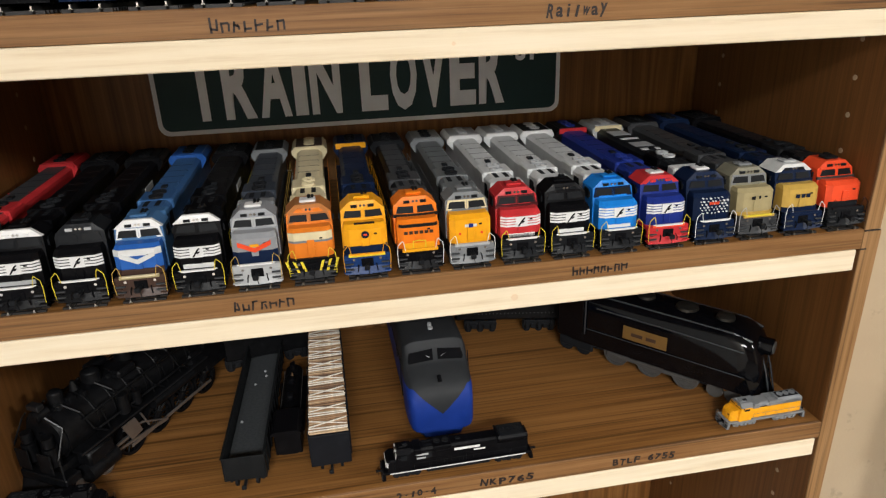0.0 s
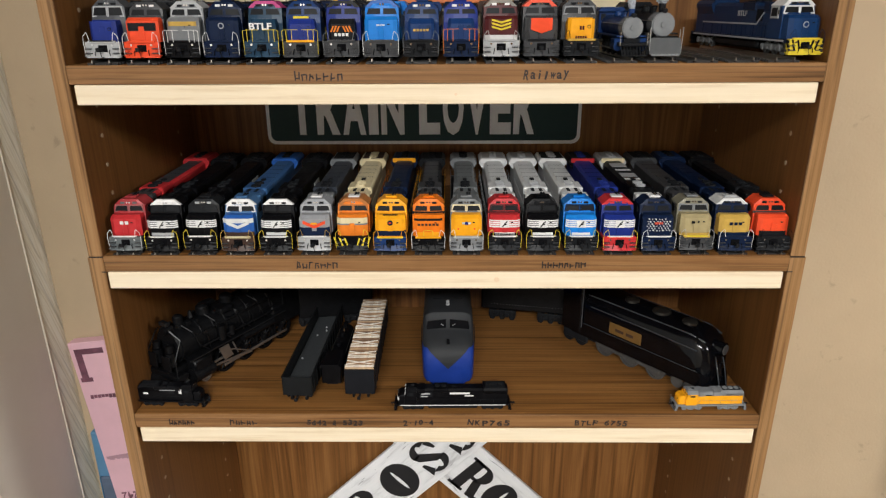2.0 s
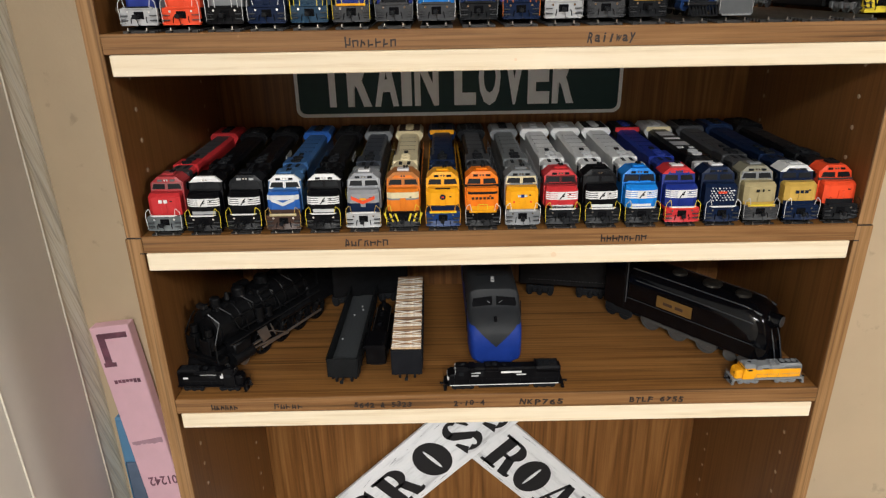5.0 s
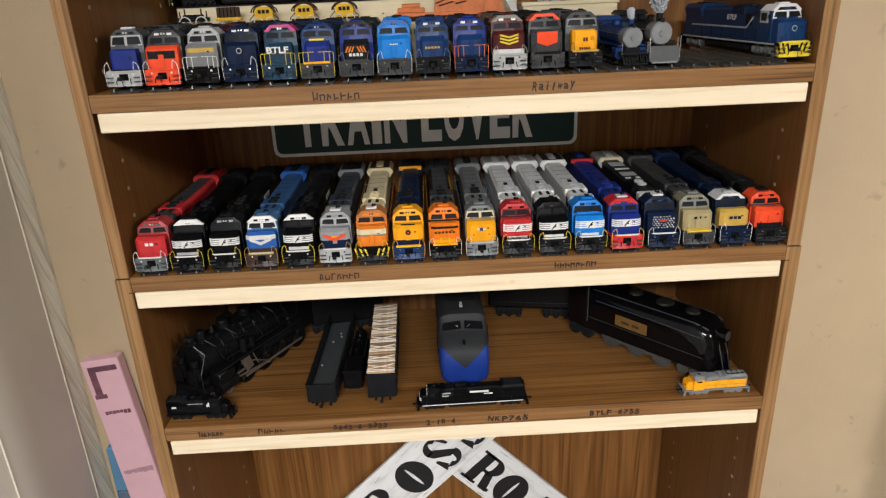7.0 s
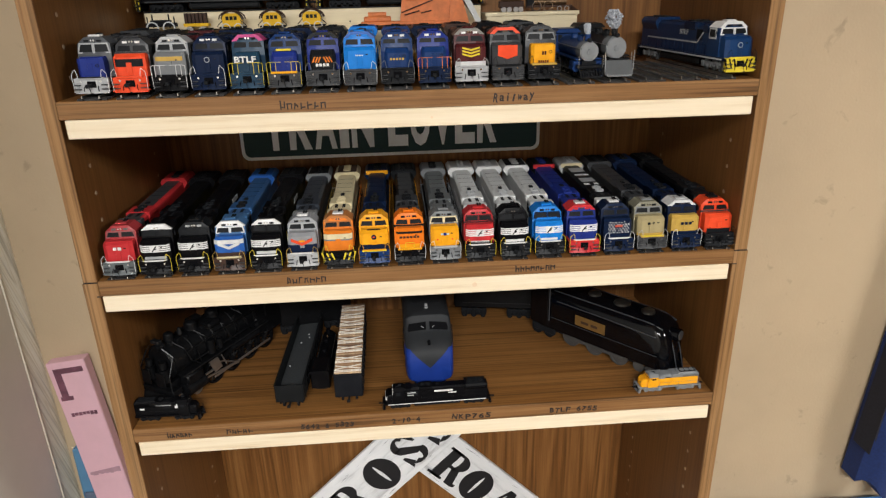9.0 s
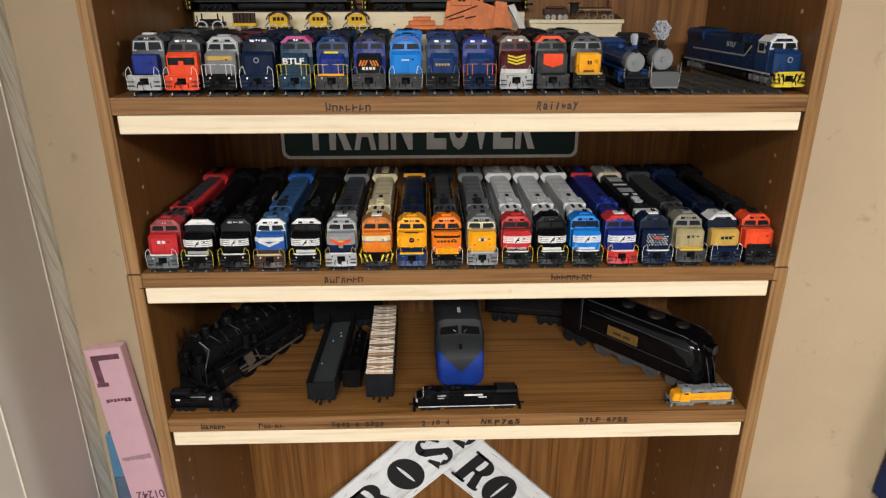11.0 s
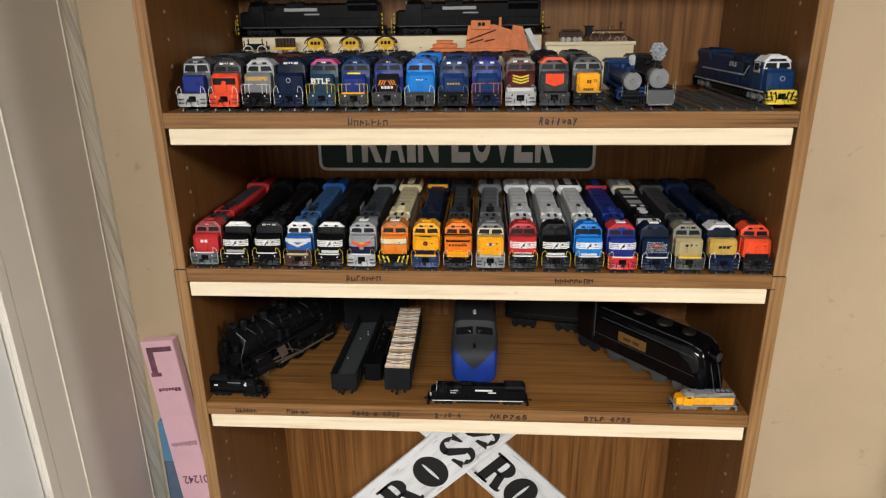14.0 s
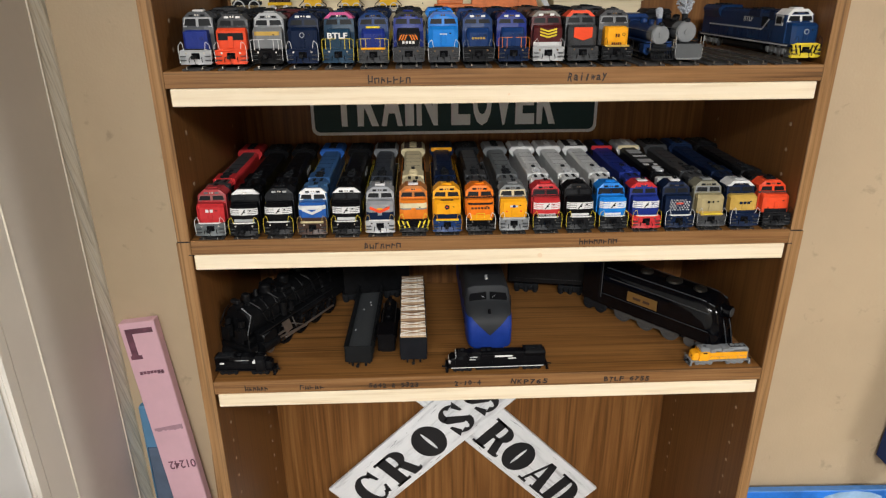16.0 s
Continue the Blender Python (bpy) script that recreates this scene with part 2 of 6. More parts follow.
def lettering(name, text, size, mat, parent, m, bold=0.0, depth=0.0002, stretch=1.0, width=None, label=""):
    """Words in the built-in font as a mesh; width sets how wide the line runs."""
    cu = bpy.data.curves.new(name, "FONT")
    cu.body, cu.size, cu.extrude, cu.offset, cu.resolution_u = text, size, depth, bold, 3
    cu.align_x, cu.align_y = "CENTER", "CENTER"
    tmp = bpy.data.objects.new(name, cu)
    scene.collection.objects.link(tmp)
    bpy.context.view_layer.update()
    me = bpy.data.meshes.new_from_object(tmp.evaluated_get(bpy.context.evaluated_depsgraph_get()))
    bpy.data.objects.remove(tmp)
    xs = [v.co.x for v in me.vertices]
    k = width / (max(xs) - min(xs)) if width else stretch
    ys = [v.co.y for v in me.vertices]
    mid, midy = (max(xs) + min(xs)) / 2, (max(ys) + min(ys)) / 2
    for v in me.vertices:
        v.co.x = (v.co.x - mid) * k
        v.co.y -= midy
    me.materials.clear()
    me.materials.append(mat)
    ob = new(name, me)
    ob.parent = parent
    ob.matrix_basis = m
    if label:
        ob["label"] = label
    return ob


def structure(name, shape, mat, label, category="wall"):
    return tagged(part(name, shape, mat), label, category, "", "structure")


# ---- the room ----
WX, BY = -0.665, 0.335          # side wall and back wall
RX, FY = 3.9, -4.6
# Unseen floor and ceiling toned down so less light bounces into the shelves.
structure("floor", Shape().box(WX - 0.1, RX + 0.1, FY - 0.1, BY + 0.1, FLOOR - 0.05, FLOOR), CARPET, "unseen carpet floor, darkened to cut bounce light", "floor")
structure("ceiling", Shape().box(WX - 0.1, RX + 0.1, FY - 0.1, BY + 0.1, CEIL, CEIL + 0.05), CEILING, "unseen ceiling, greyed to cut bounce light", "ceiling")
structure("wall_north", Shape().box(WX - 0.1, RX + 0.1, BY, BY + 0.1, FLOOR, CEIL), WALL, "tan painted wall with small dents behind the bookcase")
# Unseen wall in the tan paint, throws light back at the side wall.
structure("wall_east", Shape().box(RX, RX + 0.1, FY, BY, FLOOR, CEIL), WALL, "unseen tan wall, added to bounce light to the left")
# Unseen wall kept dark to cut the light bounced into the shelves.
structure("wall_south", Shape().box(WX - 0.1, RX + 0.1, FY - 0.1, FY, FLOOR, CEIL), DARK_FAR_WALL, "unseen dark far wall, added to cut bounce light")
DOOR_A, DOOR_B, DOOR_H = 0.029, -0.80, 1.92
structure("wall_west", Shape().box(WX - 0.1, WX, DOOR_A, BY, FLOOR, CEIL).box(WX - 0.1, WX, DOOR_B, DOOR_A, DOOR_H, CEIL).box(WX - 0.1, WX, FY, DOOR_B, FLOOR, CEIL),
          TAUPE, "taupe painted side wall beside the bookcase")
# door casing boards with the pale caulk line between them
structure("trim", Shape().box(WX, WX + 0.006, 0.1120, 0.2880, FLOOR, CEIL - 0.002, 0.001), TAUPE, "flat taupe painted casing board by the door", "trim")
structure("trim_2", Shape().box(WX, WX + 0.0065, 0.0500, 0.1088, FLOOR, DOOR_H + 0.09).box(WX, WX + 0.0070, 0.0300, 0.0476, FLOOR, DOOR_H + 0.09),
          TAUPE, "stepped taupe door casing with a rounded edge", "trim")
structure("trim_3", Shape().box(WX, WX + 0.0085, 0.1092, 0.1116, FLOOR, DOOR_H + 0.09, 0.001), CAULK, "thin cream caulk line in the casing", "trim")
structure("trim_4", Shape().hull([(WX + a, b, z) for a, b in ((0.0008, 0.2916), (0.0050, 0.2916), (0.0098, 0.3260), (0.0098, BY - 0.0005), (0.0008, BY - 0.0005)) for z in (FLOOR, CEIL - 0.004)]),
          RAW_TRIM, "raw pale wooden corner trim with slanted grain", "trim")
structure("trim_5", Shape().box(WX, WX + 0.0078, 0.2884, 0.2912, FLOOR, CEIL - 0.006, 0.0010), CAULK, "cream edge bead of the corner trim", "trim")
door = thing("door_1", pose(WX - 0.012, 0, FLOOR), "white painted door with a dark red round knob", "door")
door["kind"] = "structure"
part("door_leaf", Shape().box(-0.028, 0.008, DOOR_B + 0.004, DOOR_A - 0.003, 0.006, DOOR_H - FLOOR - 0.004, 0.002), WHITE_DOOR, door, "smooth white painted door leaf")
knob = part("door_knob", Shape().rod((0.008, -0.172, 0.905), (0.030, -0.172, 0.905), 0.010, 14).ball((0.046, -0.172, 0.905), 0.026, 16, (0.8, 1, 1)),
            plain("dark_red_knob", (0.075, 0.012, 0.014), 0.35), door, "dark red round door knob", True)
part("rose", Shape().rod((0.0082, -0.172, 0.905), (0.013, -0.172, 0.905), 0.028, 20), plain("dark_red_knob", (0.075, 0.012, 0.014), 0.35), knob, smooth=True)
for lx, ly, lp in LAMPS:
    fix = thing("ceiling_light", pose(lx, ly, CEIL), "assumed flat ceiling light with a diffuser, unseen", "lamp", "ceiling lights")
    part("frame", Shape().box(-0.63, 0.63, -0.30, -0.27, -0.05, -0.001).box(-0.63, 0.63, 0.27, 0.30, -0.05, -0.001)
         .box(-0.63, -0.60, -0.27, 0.27, -0.05, -0.001).box(0.60, 0.63, -0.27, 0.27, -0.05, -0.001), WHITE_DOOR, fix)
    part("diffuser", Shape().box(-0.6, 0.6, -0.27, 0.27, -0.02, -0.001), CEILING, fix, key="diffuser")

# ---- the bookcase ----
SHELF_TOPS = (1.2612, 1.0612, 0.8588)
XI, XO, DEPTH = 0.372, 0.3875, 0.305
case = thing("bookcase", pose(0, 0, FLOOR), "tall brown oak laminate bookcase with pale pine strips under the shelves", "bookcase")
F0 = -FLOOR


def upright(x0, x1, z0, z1):
    return Shape().box(x0, x1, 0.0015, DEPTH, z0 + F0, z1 + F0, 0.0006)


for sgn in (-1, 1):
    for z0, z1, xo in ((FLOOR, 1.0590, XO + 0.0016), (1.0604, 1.80, XO)):
        a, b = sorted((sgn * XI, sgn * xo))
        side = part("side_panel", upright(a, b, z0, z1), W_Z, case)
        part("edge_band", Shape().box(a, b, 0.0, 0.0014, z0 + F0, z1 + F0, 0.0004), W_EDGEZ, side, "lighter oak edge band")
        s = 1 if a < 0 else -1
        xin = b if a < 0 else a
        for yh in (0.045, 0.245):
            for k in range(30):
                zh = z0 + 0.06 + 0.032 * k
                near = min(abs(zh - t + 0.01) for t in SHELF_TOPS)
                if zh < z1 - 0.05 and near > 0.016 and zh > 0.45:
                    part("pin_hole", lambda: Shape().rod((0, 0, 0), (0.0006, 0, 0), 0.0024, 10), plain("pin_hole_rim", (0.34, 0.26, 0.18), 0.6), side,
                         key="pin_hole").matrix_basis = Matrix.Translation((xin - (0.0002 if s > 0 else 0.0004), yh, zh + F0))
part("back_panel", Shape().box(-XI + 0.0005, XI - 0.0005, DEPTH - 0.006, DEPTH - 0.001, F0 - 0.05, F0 + 1.79), W_BACK, case, "oak grain back panel with cathedral figure")
part("top_panel", Shape().box(-XI + 0.0005, XI - 0.0005, 0.002, DEPTH - 0.007, F0 + 1.78, F0 + 1.798), W_X, case)
for zt in (*SHELF_TOPS, 1.50, 0.12, -0.02):
    shelf = part("shelf", Shape().box(-XI + 0.0004, XI - 0.0004, 0.0015, DEPTH - 0.007, zt - 0.0183 + F0, zt + F0, 0.0006), W_X, case)
    part("edge_band", Shape().box(-XI + 0.0004, XI - 0.0004, 0.0, 0.0014, zt - 0.0183 + F0, zt + F0, 0.0004), W_EDGE, shelf, "oak edge band with marker writing")
# pine stiffening strips under the front edges
for zt, x0, x1, tilt in ((1.2612, -0.3665, 0.3670, 0.0), (1.0612, -0.3695, 0.3675, 0.0), (0.8588, -0.3672, 0.3678, 0.0)):
    st = part("pine_strip", Shape().box(x0, x1, -0.0008, 0.018, zt - 0.0183 - 0.0200 + F0, zt - 0.0187 + F0, 0.0008), PINE, case, "pale unfinished pine strip")
    # Dark sliver painting the shadow at the strip's left end.
    part("cut_end_shade", Shape().box(x0 - 0.0004, x0, 0.0, 0.016, zt - 0.038 + F0, zt - 0.0195 + F0), plain("cut_end_shadow", (0.30, 0.18, 0.09), 0.8), st)
for x, z, r in ((0.057, 1.0335, 0.0030), (0.012, 1.2325, 0.0014)):
    part("knot", Shape().rod((x, -0.0012, z + F0), (x, -0.0007, z + F0), r, 12), plain("pine_knot", (0.72, 0.55, 0.37), 0.6), case, "small brown knot in the pine")
# pencilled cut marks beside the middle shelf
for x0, x1, z in ((-0.3873, -0.372, 1.0597), (0.372, 0.3873, 1.0597), (-0.376, -0.3715, 1.0425), (0.3715, 0.377, 1.0425)):
    part("cut_mark", Shape().box(x0, x1, -0.0004, 0.0002, z - 0.0006 + F0, z + 0.0006 + F0), INK, case, "dark joint mark")


def pen(sh, a, b, w=0.0014):
    """One flat pen stroke on the shelf edge."""
    (x0, z0), (x1, z1) = a, b
    d = math.hypot(x1 - x0, z1 - z0) or 1.0
    nx, nz = -(z1 - z0) / d * w / 2, (x1 - x0) / d * w / 2
    ex, ez = (x1 - x0) / d * w * 0.3, (z1 - z0) / d * w * 0.3
    return sh.hull([(x, y, z) for y in (-0.0003, -0.0001) for x, z in ((x0 - ex + nx, z0 - ez + nz), (x0 - ex - nx, z0 - ez - nz), (x1 + ex + nx, z1 + ez + nz), (x1 + ex - nx, z1 + ez - nz))])


def scrawl(cx, cz, width, height, n, seed):
    """Marker words that are not given as letters: slanted pen bars of their size, one shape a sign."""
    rnd = random.Random(seed)
    out = []
    step = width / n
    for i in range(n):
        sh = Shape()
        x = cx - width / 2 + step * (i + 0.15)
        h = height * (1.0 if i == 0 else rnd.uniform(0.62, 0.9))
        z0, z1, lean = cz - height / 2, cz - height / 2 + h, rnd.uniform(-0.0004, 0.0010)
        pen(sh, (x, z0), (x + lean, z1))
        zm = z0 + h * rnd.choice((0.25, 0.5, 0.75, 0.95))
        x2 = x + step * rnd.uniform(0.5, 0.66)
        pen(sh, (x + lean * 0.5, zm), (x2, zm + h * rnd.uniform(-0.25, 0.12)))
        if rnd.random() < 0.75:
            pen(sh, (x2, z0 + rnd.uniform(0, 0.3) * h), (x2 - lean, z0 + h * rnd.uniform(0.55, 0.95)))
        out.append(sh)
    return out


word = 0
for cx, zt, w, h, n in ((-0.1225, 1.2612, 0.049, 0.0088, 7), (-0.1385, 1.0612, 0.046, 0.0076, 7), (0.1295, 1.0612, 0.048, 0.0072, 8),
                        (-0.3155, 0.8588, 0.031, 0.0072, 6), (-0.2415, 0.8588, 0.034, 0.0070, 5)):
    word += 1
    for sh in scrawl(cx, zt - 0.0105 + F0, w, h, n, word):
        part("pen_letter", sh, INK, case, "dark marker stroke")


def handwriting(text, cx, zt, w, h, seed):
    """Marker words, letter by letter, each a little off the line."""
    rnd = random.Random(seed)
    step = w / len(text)
    for i, ch in enumerate(text):
        if ch != " ":
            x = cx - w / 2 + step * (i + 0.5)
            lettering("writing", ch, h * rnd.uniform(1.30, 1.55), INK, case, pose(x, -0.0003, zt - 0.0108 + rnd.uniform(-0.0007, 0.0007) + F0, 90, rnd.uniform(-2, 13), 0),
                      0.00012 if ch in "-il1" else 0.00036, 0.0001, width=step * (0.30 if ch in "-il1" else 0.80), label="dark marker handwriting")


for k, (text, cx, zt, w, h) in enumerate((("Railway", 0.1005, 1.2612, 0.045, 0.0085), ("5642 & 5323", -0.132, 0.8588, 0.068, 0.0066), ("2-10-4", -0.032, 0.8588, 0.037, 0.0066),
                                          ("NKP765", 0.052, 0.8588, 0.052, 0.0070), ("BTLF 6755", 0.1855, 0.8588, 0.064, 0.0066))):
    handwriting(text, cx, zt, w, h, 20 + k)

# ---- model railway stock ----
C = dict(red=(0.50, 0.03, 0.035), black=(0.0035, 0.0035, 0.0045), dark=(0.011, 0.012, 0.014), grey=(0.19, 0.20, 0.21), silver=(0.40, 0.41, 0.42), lightgrey=(0.62, 0.63, 0.63),
         white=(0.74, 0.74, 0.74), navy=(0.006, 0.014, 0.042), blue=(0.008, 0.034, 0.13), steelblue=(0.055, 0.14, 0.29), bright=(0.010, 0.19, 0.62), orange=(0.74, 0.20, 0.02),
         bnsf=(0.80, 0.19, 0.012), yellow=(0.82, 0.36, 0.012), gold=(0.50, 0.32, 0.07), cream=(0.66, 0.57, 0.36), tan=(0.36, 0.30, 0.16), olive=(0.20, 0.19, 0.14),
         redor=(0.78, 0.075, 0.025), maroon=(0.075, 0.013, 0.015), pink=(0.50, 0.06, 0.22), clear=(0.11, 0.125, 0.13), lemon=(0.72, 0.56, 0.04), teal=(0.014, 0.045, 0.085),
         midblue=(0.02, 0.10, 0.38), royal=(0.012, 0.028, 0.20), brown=(0.055, 0.03, 0.022), darkgrey=(0.048, 0.050, 0.054))


def P(c, rough=0.34):
    return paint(C[c] if isinstance(c, str) else c, rough)


def at(ob, x=0.0, y=0.0, z=0.0):
    ob.matrix_basis = Matrix.Translation((x, y, z)) @ ob.matrix_basis
    return ob


def truck_shape():
    """A three-axle truck: side frames with journal boxes and springs, axles and flanged wheels."""
    s = Shape()
    for x in (-1, 1):
        s.box(min(x * 0.0125, x * 0.0142), max(x * 0.0125, x * 0.0142), -0.021, 0.021, 0.0062, 0.0092, 0.0004)
        for y in (-0.016, 0, 0.016):
            s.box(min(x * 0.0128, x * 0.0152), max(x * 0.0128, x * 0.0152), y - 0.0022, y + 0.0022, 0.0036, 0.0098, 0.0004)
            s.ring((x * 0.0090, y, 0.0055), 0.0060, 0.0014, "x", 0.0012, 14)
            s.rod((x * 0.0084, y, 0.0055), (x * 0.0096, y, 0.0055), 0.0046, 12)
        for y in (-0.008, 0.008):
            s.box(min(x * 0.0130, x * 0.0150), max(x * 0.0130, x * 0.0150), y - 0.003, y + 0.003, 0.0042, 0.0074, 0.0003)
    for y in (-0.016, 0, 0.016):
        s.rod((-0.012, y, 0.0055), (0.012, y, 0.0055), 0.0012, 6)
    return s


def fan_shape():
    s = Shape().rod((0, 0, 0), (0, 0, 0.0014), 0.0052, 14).ring((0, 0, 0.0016), 0.0054, 0.0007, "z", 0.0004, 14)
    for i in range(5):
        a = math.pi * i / 5
        s.box(-0.0002, 0.0002, -0.0002, 0.0002, 0.0014, 0.0018)
        s.tube([(0.005 * math.cos(a), 0.005 * math.sin(a), 0.0017), (-0.005 * math.cos(a), -0.005 * math.sin(a), 0.0017)], 0.00025, 4)
    return s


def rail_line(L, x, nose):
    pts = [(x, nose, 0.026), (x, L - 0.008, 0.026)]
    s = Shape().tube(pts, 0.00025, 5)
    n = int((L - nose) / 0.024)
    for i in range(n + 1):
        y = nose + (L - 0.010 - nose) * i / n
        s.tube([(x, y, 0.0135), (x, y, 0.026)], 0.00025, 5)
    return s


def front_rail(x, kind):
    q = 1 if x > 0 else -1
    if kind == "cage":
        s = Shape().tube([(q * 0.0160, -0.0012, 0.004), (q * 0.0164, -0.0012, 0.0245), (q * 0.0140, -0.0013, 0.0255), (q * 0.0020, -0.0014, 0.0255)], 0.00025, 5)
        for k in (0.0125, 0.0075):
            s.tube([(q * k, -0.0013, 0.0150), (q * k, -0.0013, 0.0254)], 0.00028, 5)
        return s
    return Shape().tube([(q * 0.0160, -0.0012, 0.0035), (q * 0.0166, -0.0014, 0.0150), (q * 0.0160, -0.0014, 0.0205), (q * 0.0128, -0.0014, 0.0240),
                         (q * 0.0120, -0.0014, 0.0228), (q * 0.0108, -0.0014, 0.0165)], 0.00025, 5)


def locomotive(m, s, label, group="model locomotives on the shelf"):
    """A diesel model. s: its livery and its body, as a dictionary."""
    L = s.get("L", 0.276)
    wide = s.get("cab", "wide") == "wide"
    root = thing("model_locomotive", m, label, "model locomotive", group)
    hood, roof, cabc, nosec = s["hood"], s.get("roof", s["hood"]), s["cabc"], s["nose"]
    pil, railc = s.get("pilot", "black"), s.get("rail", "lemon")
    frame_c = s.get("frame", "black")
    tk = P(s.get("truck", "dark"), 0.5)
    for y in (0.036, L - 0.036):
        at(part("truck", truck_shape, tk, root, key="truck"), 0, y, 0)
    part("frame", lambda: Shape().box(-0.0162, 0.0162, 0.004, L - 0.004, 0.0118, 0.0152, 0.0004), P(frame_c), root, key=("frame", L))
    if L > 0.17:
        part("fuel_tank", lambda: Shape().box(-0.0140, 0.0140, 0.066, L - 0.066, 0.0035, 0.0120, 0.0022), P(s.get("tank", "dark")), root, key=("tank", L))

    def pilot():
        sh = Shape().box(-0.0164, 0.0164, 0.0004, 0.0042, 0.0060, 0.0156, 0.0005)
        sh.hull([(-0.0150, 0.001, 0.0068), (0.0150, 0.001, 0.0068), (-0.0160, -0.0012, 0.0016), (0.0160, -0.0012, 0.0016), (0, -0.0030, 0.0016), (0, -0.0006, 0.0068),
                 (-0.015, 0.003, 0.0068), (0.015, 0.003, 0.0068), (-0.016, 0.003, 0.0016), (0.016, 0.003, 0.0016)])
        for q in (-1, 1):
            for k in range(3):
                z = 0.0030 + 0.0040 * k
                sh.box(min(q * 0.0120, q * 0.0168), max(q * 0.0120, q * 0.0168), -0.0022 + 0.0008 * k, 0.004, z, z + 0.0008)
        return sh

    part("pilot", pilot, P(pil), root, key="pilot")
    part("pilot", pilot, P(s.get("rearpilot", pil)), root, key="pilot").matrix_basis = Matrix.Translation((0, L, 0)) @ Matrix.Rotation(math.pi, 4, "Z")
    for y0, sg in ((-0.0005, -1), (L + 0.0005, 1)):
        c = part("coupler", lambda: Shape().box(-0.0013, 0.0013, -0.0070, 0.002, 0.0078, 0.0102, 0.0004).box(-0.0026, 0.0012, -0.0092, -0.0066, 0.0072, 0.0108, 0.0006)
                 .tube([(0, -0.006, 0.0075), (0.0008, -0.0055, 0.0020), (0.0030, -0.005, 0.0024)], 0.0003, 4), P("dark", 0.5), root, key="coupler")
        c.matrix_basis = Matrix.Translation((0, y0, 0)) @ Matrix.Rotation(0 if sg < 0 else math.pi, 4, "Z")
    part("coupler_pocket", lambda: Shape().box(-0.0042, 0.0042, -0.0004, 0.002, 0.0062, 0.0128, 0.0004), HOLE, root, key="pocket")
    for q in (-1, 1):
        part("ditch_light", lambda q=q: Shape().rod((q * 0.0094, -0.0006, 0.0126), (q * 0.0094, 0.002, 0.0126), 0.0010, 8), CHROME, root, key=("ditch", q))
        part("air_hose", lambda q=q: Shape().tube([(q * 0.0062, 0.0, 0.0085), (q * 0.0066, -0.0022, 0.0065), (q * 0.0070, -0.0018, 0.0035)], 0.0004, 5), HOLE, root, key=("hose", q))
    ac = s.get("anti", pil)
    part("anticlimber", lambda: Shape().box(-0.0128, 0.0128, -0.0012, 0.002, 0.0146, 0.0166, 0.0004), P(ac), root, key="anti")
    hw = s.get("hw", 0.0118)
    nw = 0.0152 if wide else 0.0124
    yc0, yc1 = (0.0190, 0.0440) if wide else (0.0205, 0.0440)
    ztop = s.get("ztop", 0.0500)

    def nose_shape():
        t = 0.0040 if wide else 0.0030
        zf, z1 = (0.0335, 0.0365) if wide else (0.0300, 0.0345)
        p = []
        for q in (-1, 1):
            p += [(q * (nw - t), 0.0050, 0.0150), (q * nw, 0.0078, 0.0150), (q * (nw - t), 0.0056, zf), (q * nw, 0.0088, zf), (q * (nw - t), 0.0100, z1),
                  (q * (nw - 0.0012), 0.0120, z1), (q * nw, yc0 + 0.001, 0.0150), (q * nw, yc0 + 0.001, zf), (q * (nw - 0.0014), yc0 + 0.001, z1)]
        return Shape().hull(p)

    part("nose", nose_shape, P(nosec), root, key=("nose", wide))

    def cab_shape():
        w, r = 0.0162, 0.0088
        p = []
        for q in (-1, 1):
            p += [(q * w, yc0, 0.0150), (q * w, yc0, 0.0310), (q * (w - 0.0006), yc0 + 0.0030, ztop - 0.0062), (q * r, yc0 + 0.0038, ztop), (q * w, yc1, 0.0150),
                  (q * (w - 0.0006), yc1, ztop - 0.0062), (q * r, yc1, ztop), (q * 0.0070, yc0 - 0.0014, 0.0310), (q * 0.0070, yc0 - 0.0014, 0.0150),
                  (q * 0.0066, yc0 + 0.0018, ztop - 0.0040)]
        return Shape().hull(p)

    cab = part("cab", cab_shape, P(cabc), root, key=("cab", wide, ztop))
    if s.get("cabroof"):
        part("cab_roof", lambda: Shape().hull([(q * a, y, z) for q in (-1, 1) for a, y, z in ((0.0090, yc0 + 0.0030, ztop + 0.0004), (0.0090, yc1 + 0.0006, ztop + 0.0004),
             (0.0160, yc0 + 0.0022, ztop - 0.0056), (0.0160, yc1 + 0.0006, ztop - 0.0056), (0.0090, yc0 + 0.0030, ztop - 0.0005))]), P(s["cabroof"]), cab, key=("cabroof", wide, ztop))
    if s.get("brow"):
        part("cab_brow", lambda: Shape().hull([(q * a, y, z) for q in (-1, 1) for a, y, z in ((0.0090, yc0 + 0.0028, ztop + 0.0003), (0.0090, yc0 + 0.0058, ztop + 0.0003), (0.0158, yc0 + 0.0020, ztop - 0.0054),
             (0.0158, yc0 + 0.0058, ztop - 0.0054), (0.0070, yc0 + 0.0012, ztop - 0.0046), (0.0070, yc0 + 0.0030, ztop - 0.0010))]), P(s["brow"]), cab, key=("brow", wide, ztop))
    # windscreen panes, set in raised frames
    zb, zt = 0.0384, ztop - 0.0066

    def pane_points(q, e, grow):
        pts = []
        for u, z in ((0, zb), (1, zb), (1, zt), (0, zt)):
            f = (z - 0.0310) / (ztop - 0.0044 - 0.0310)
            x = 0.0014 + u * 0.0126
            k = max(0.0, (x - 0.0070) / 0.0094)
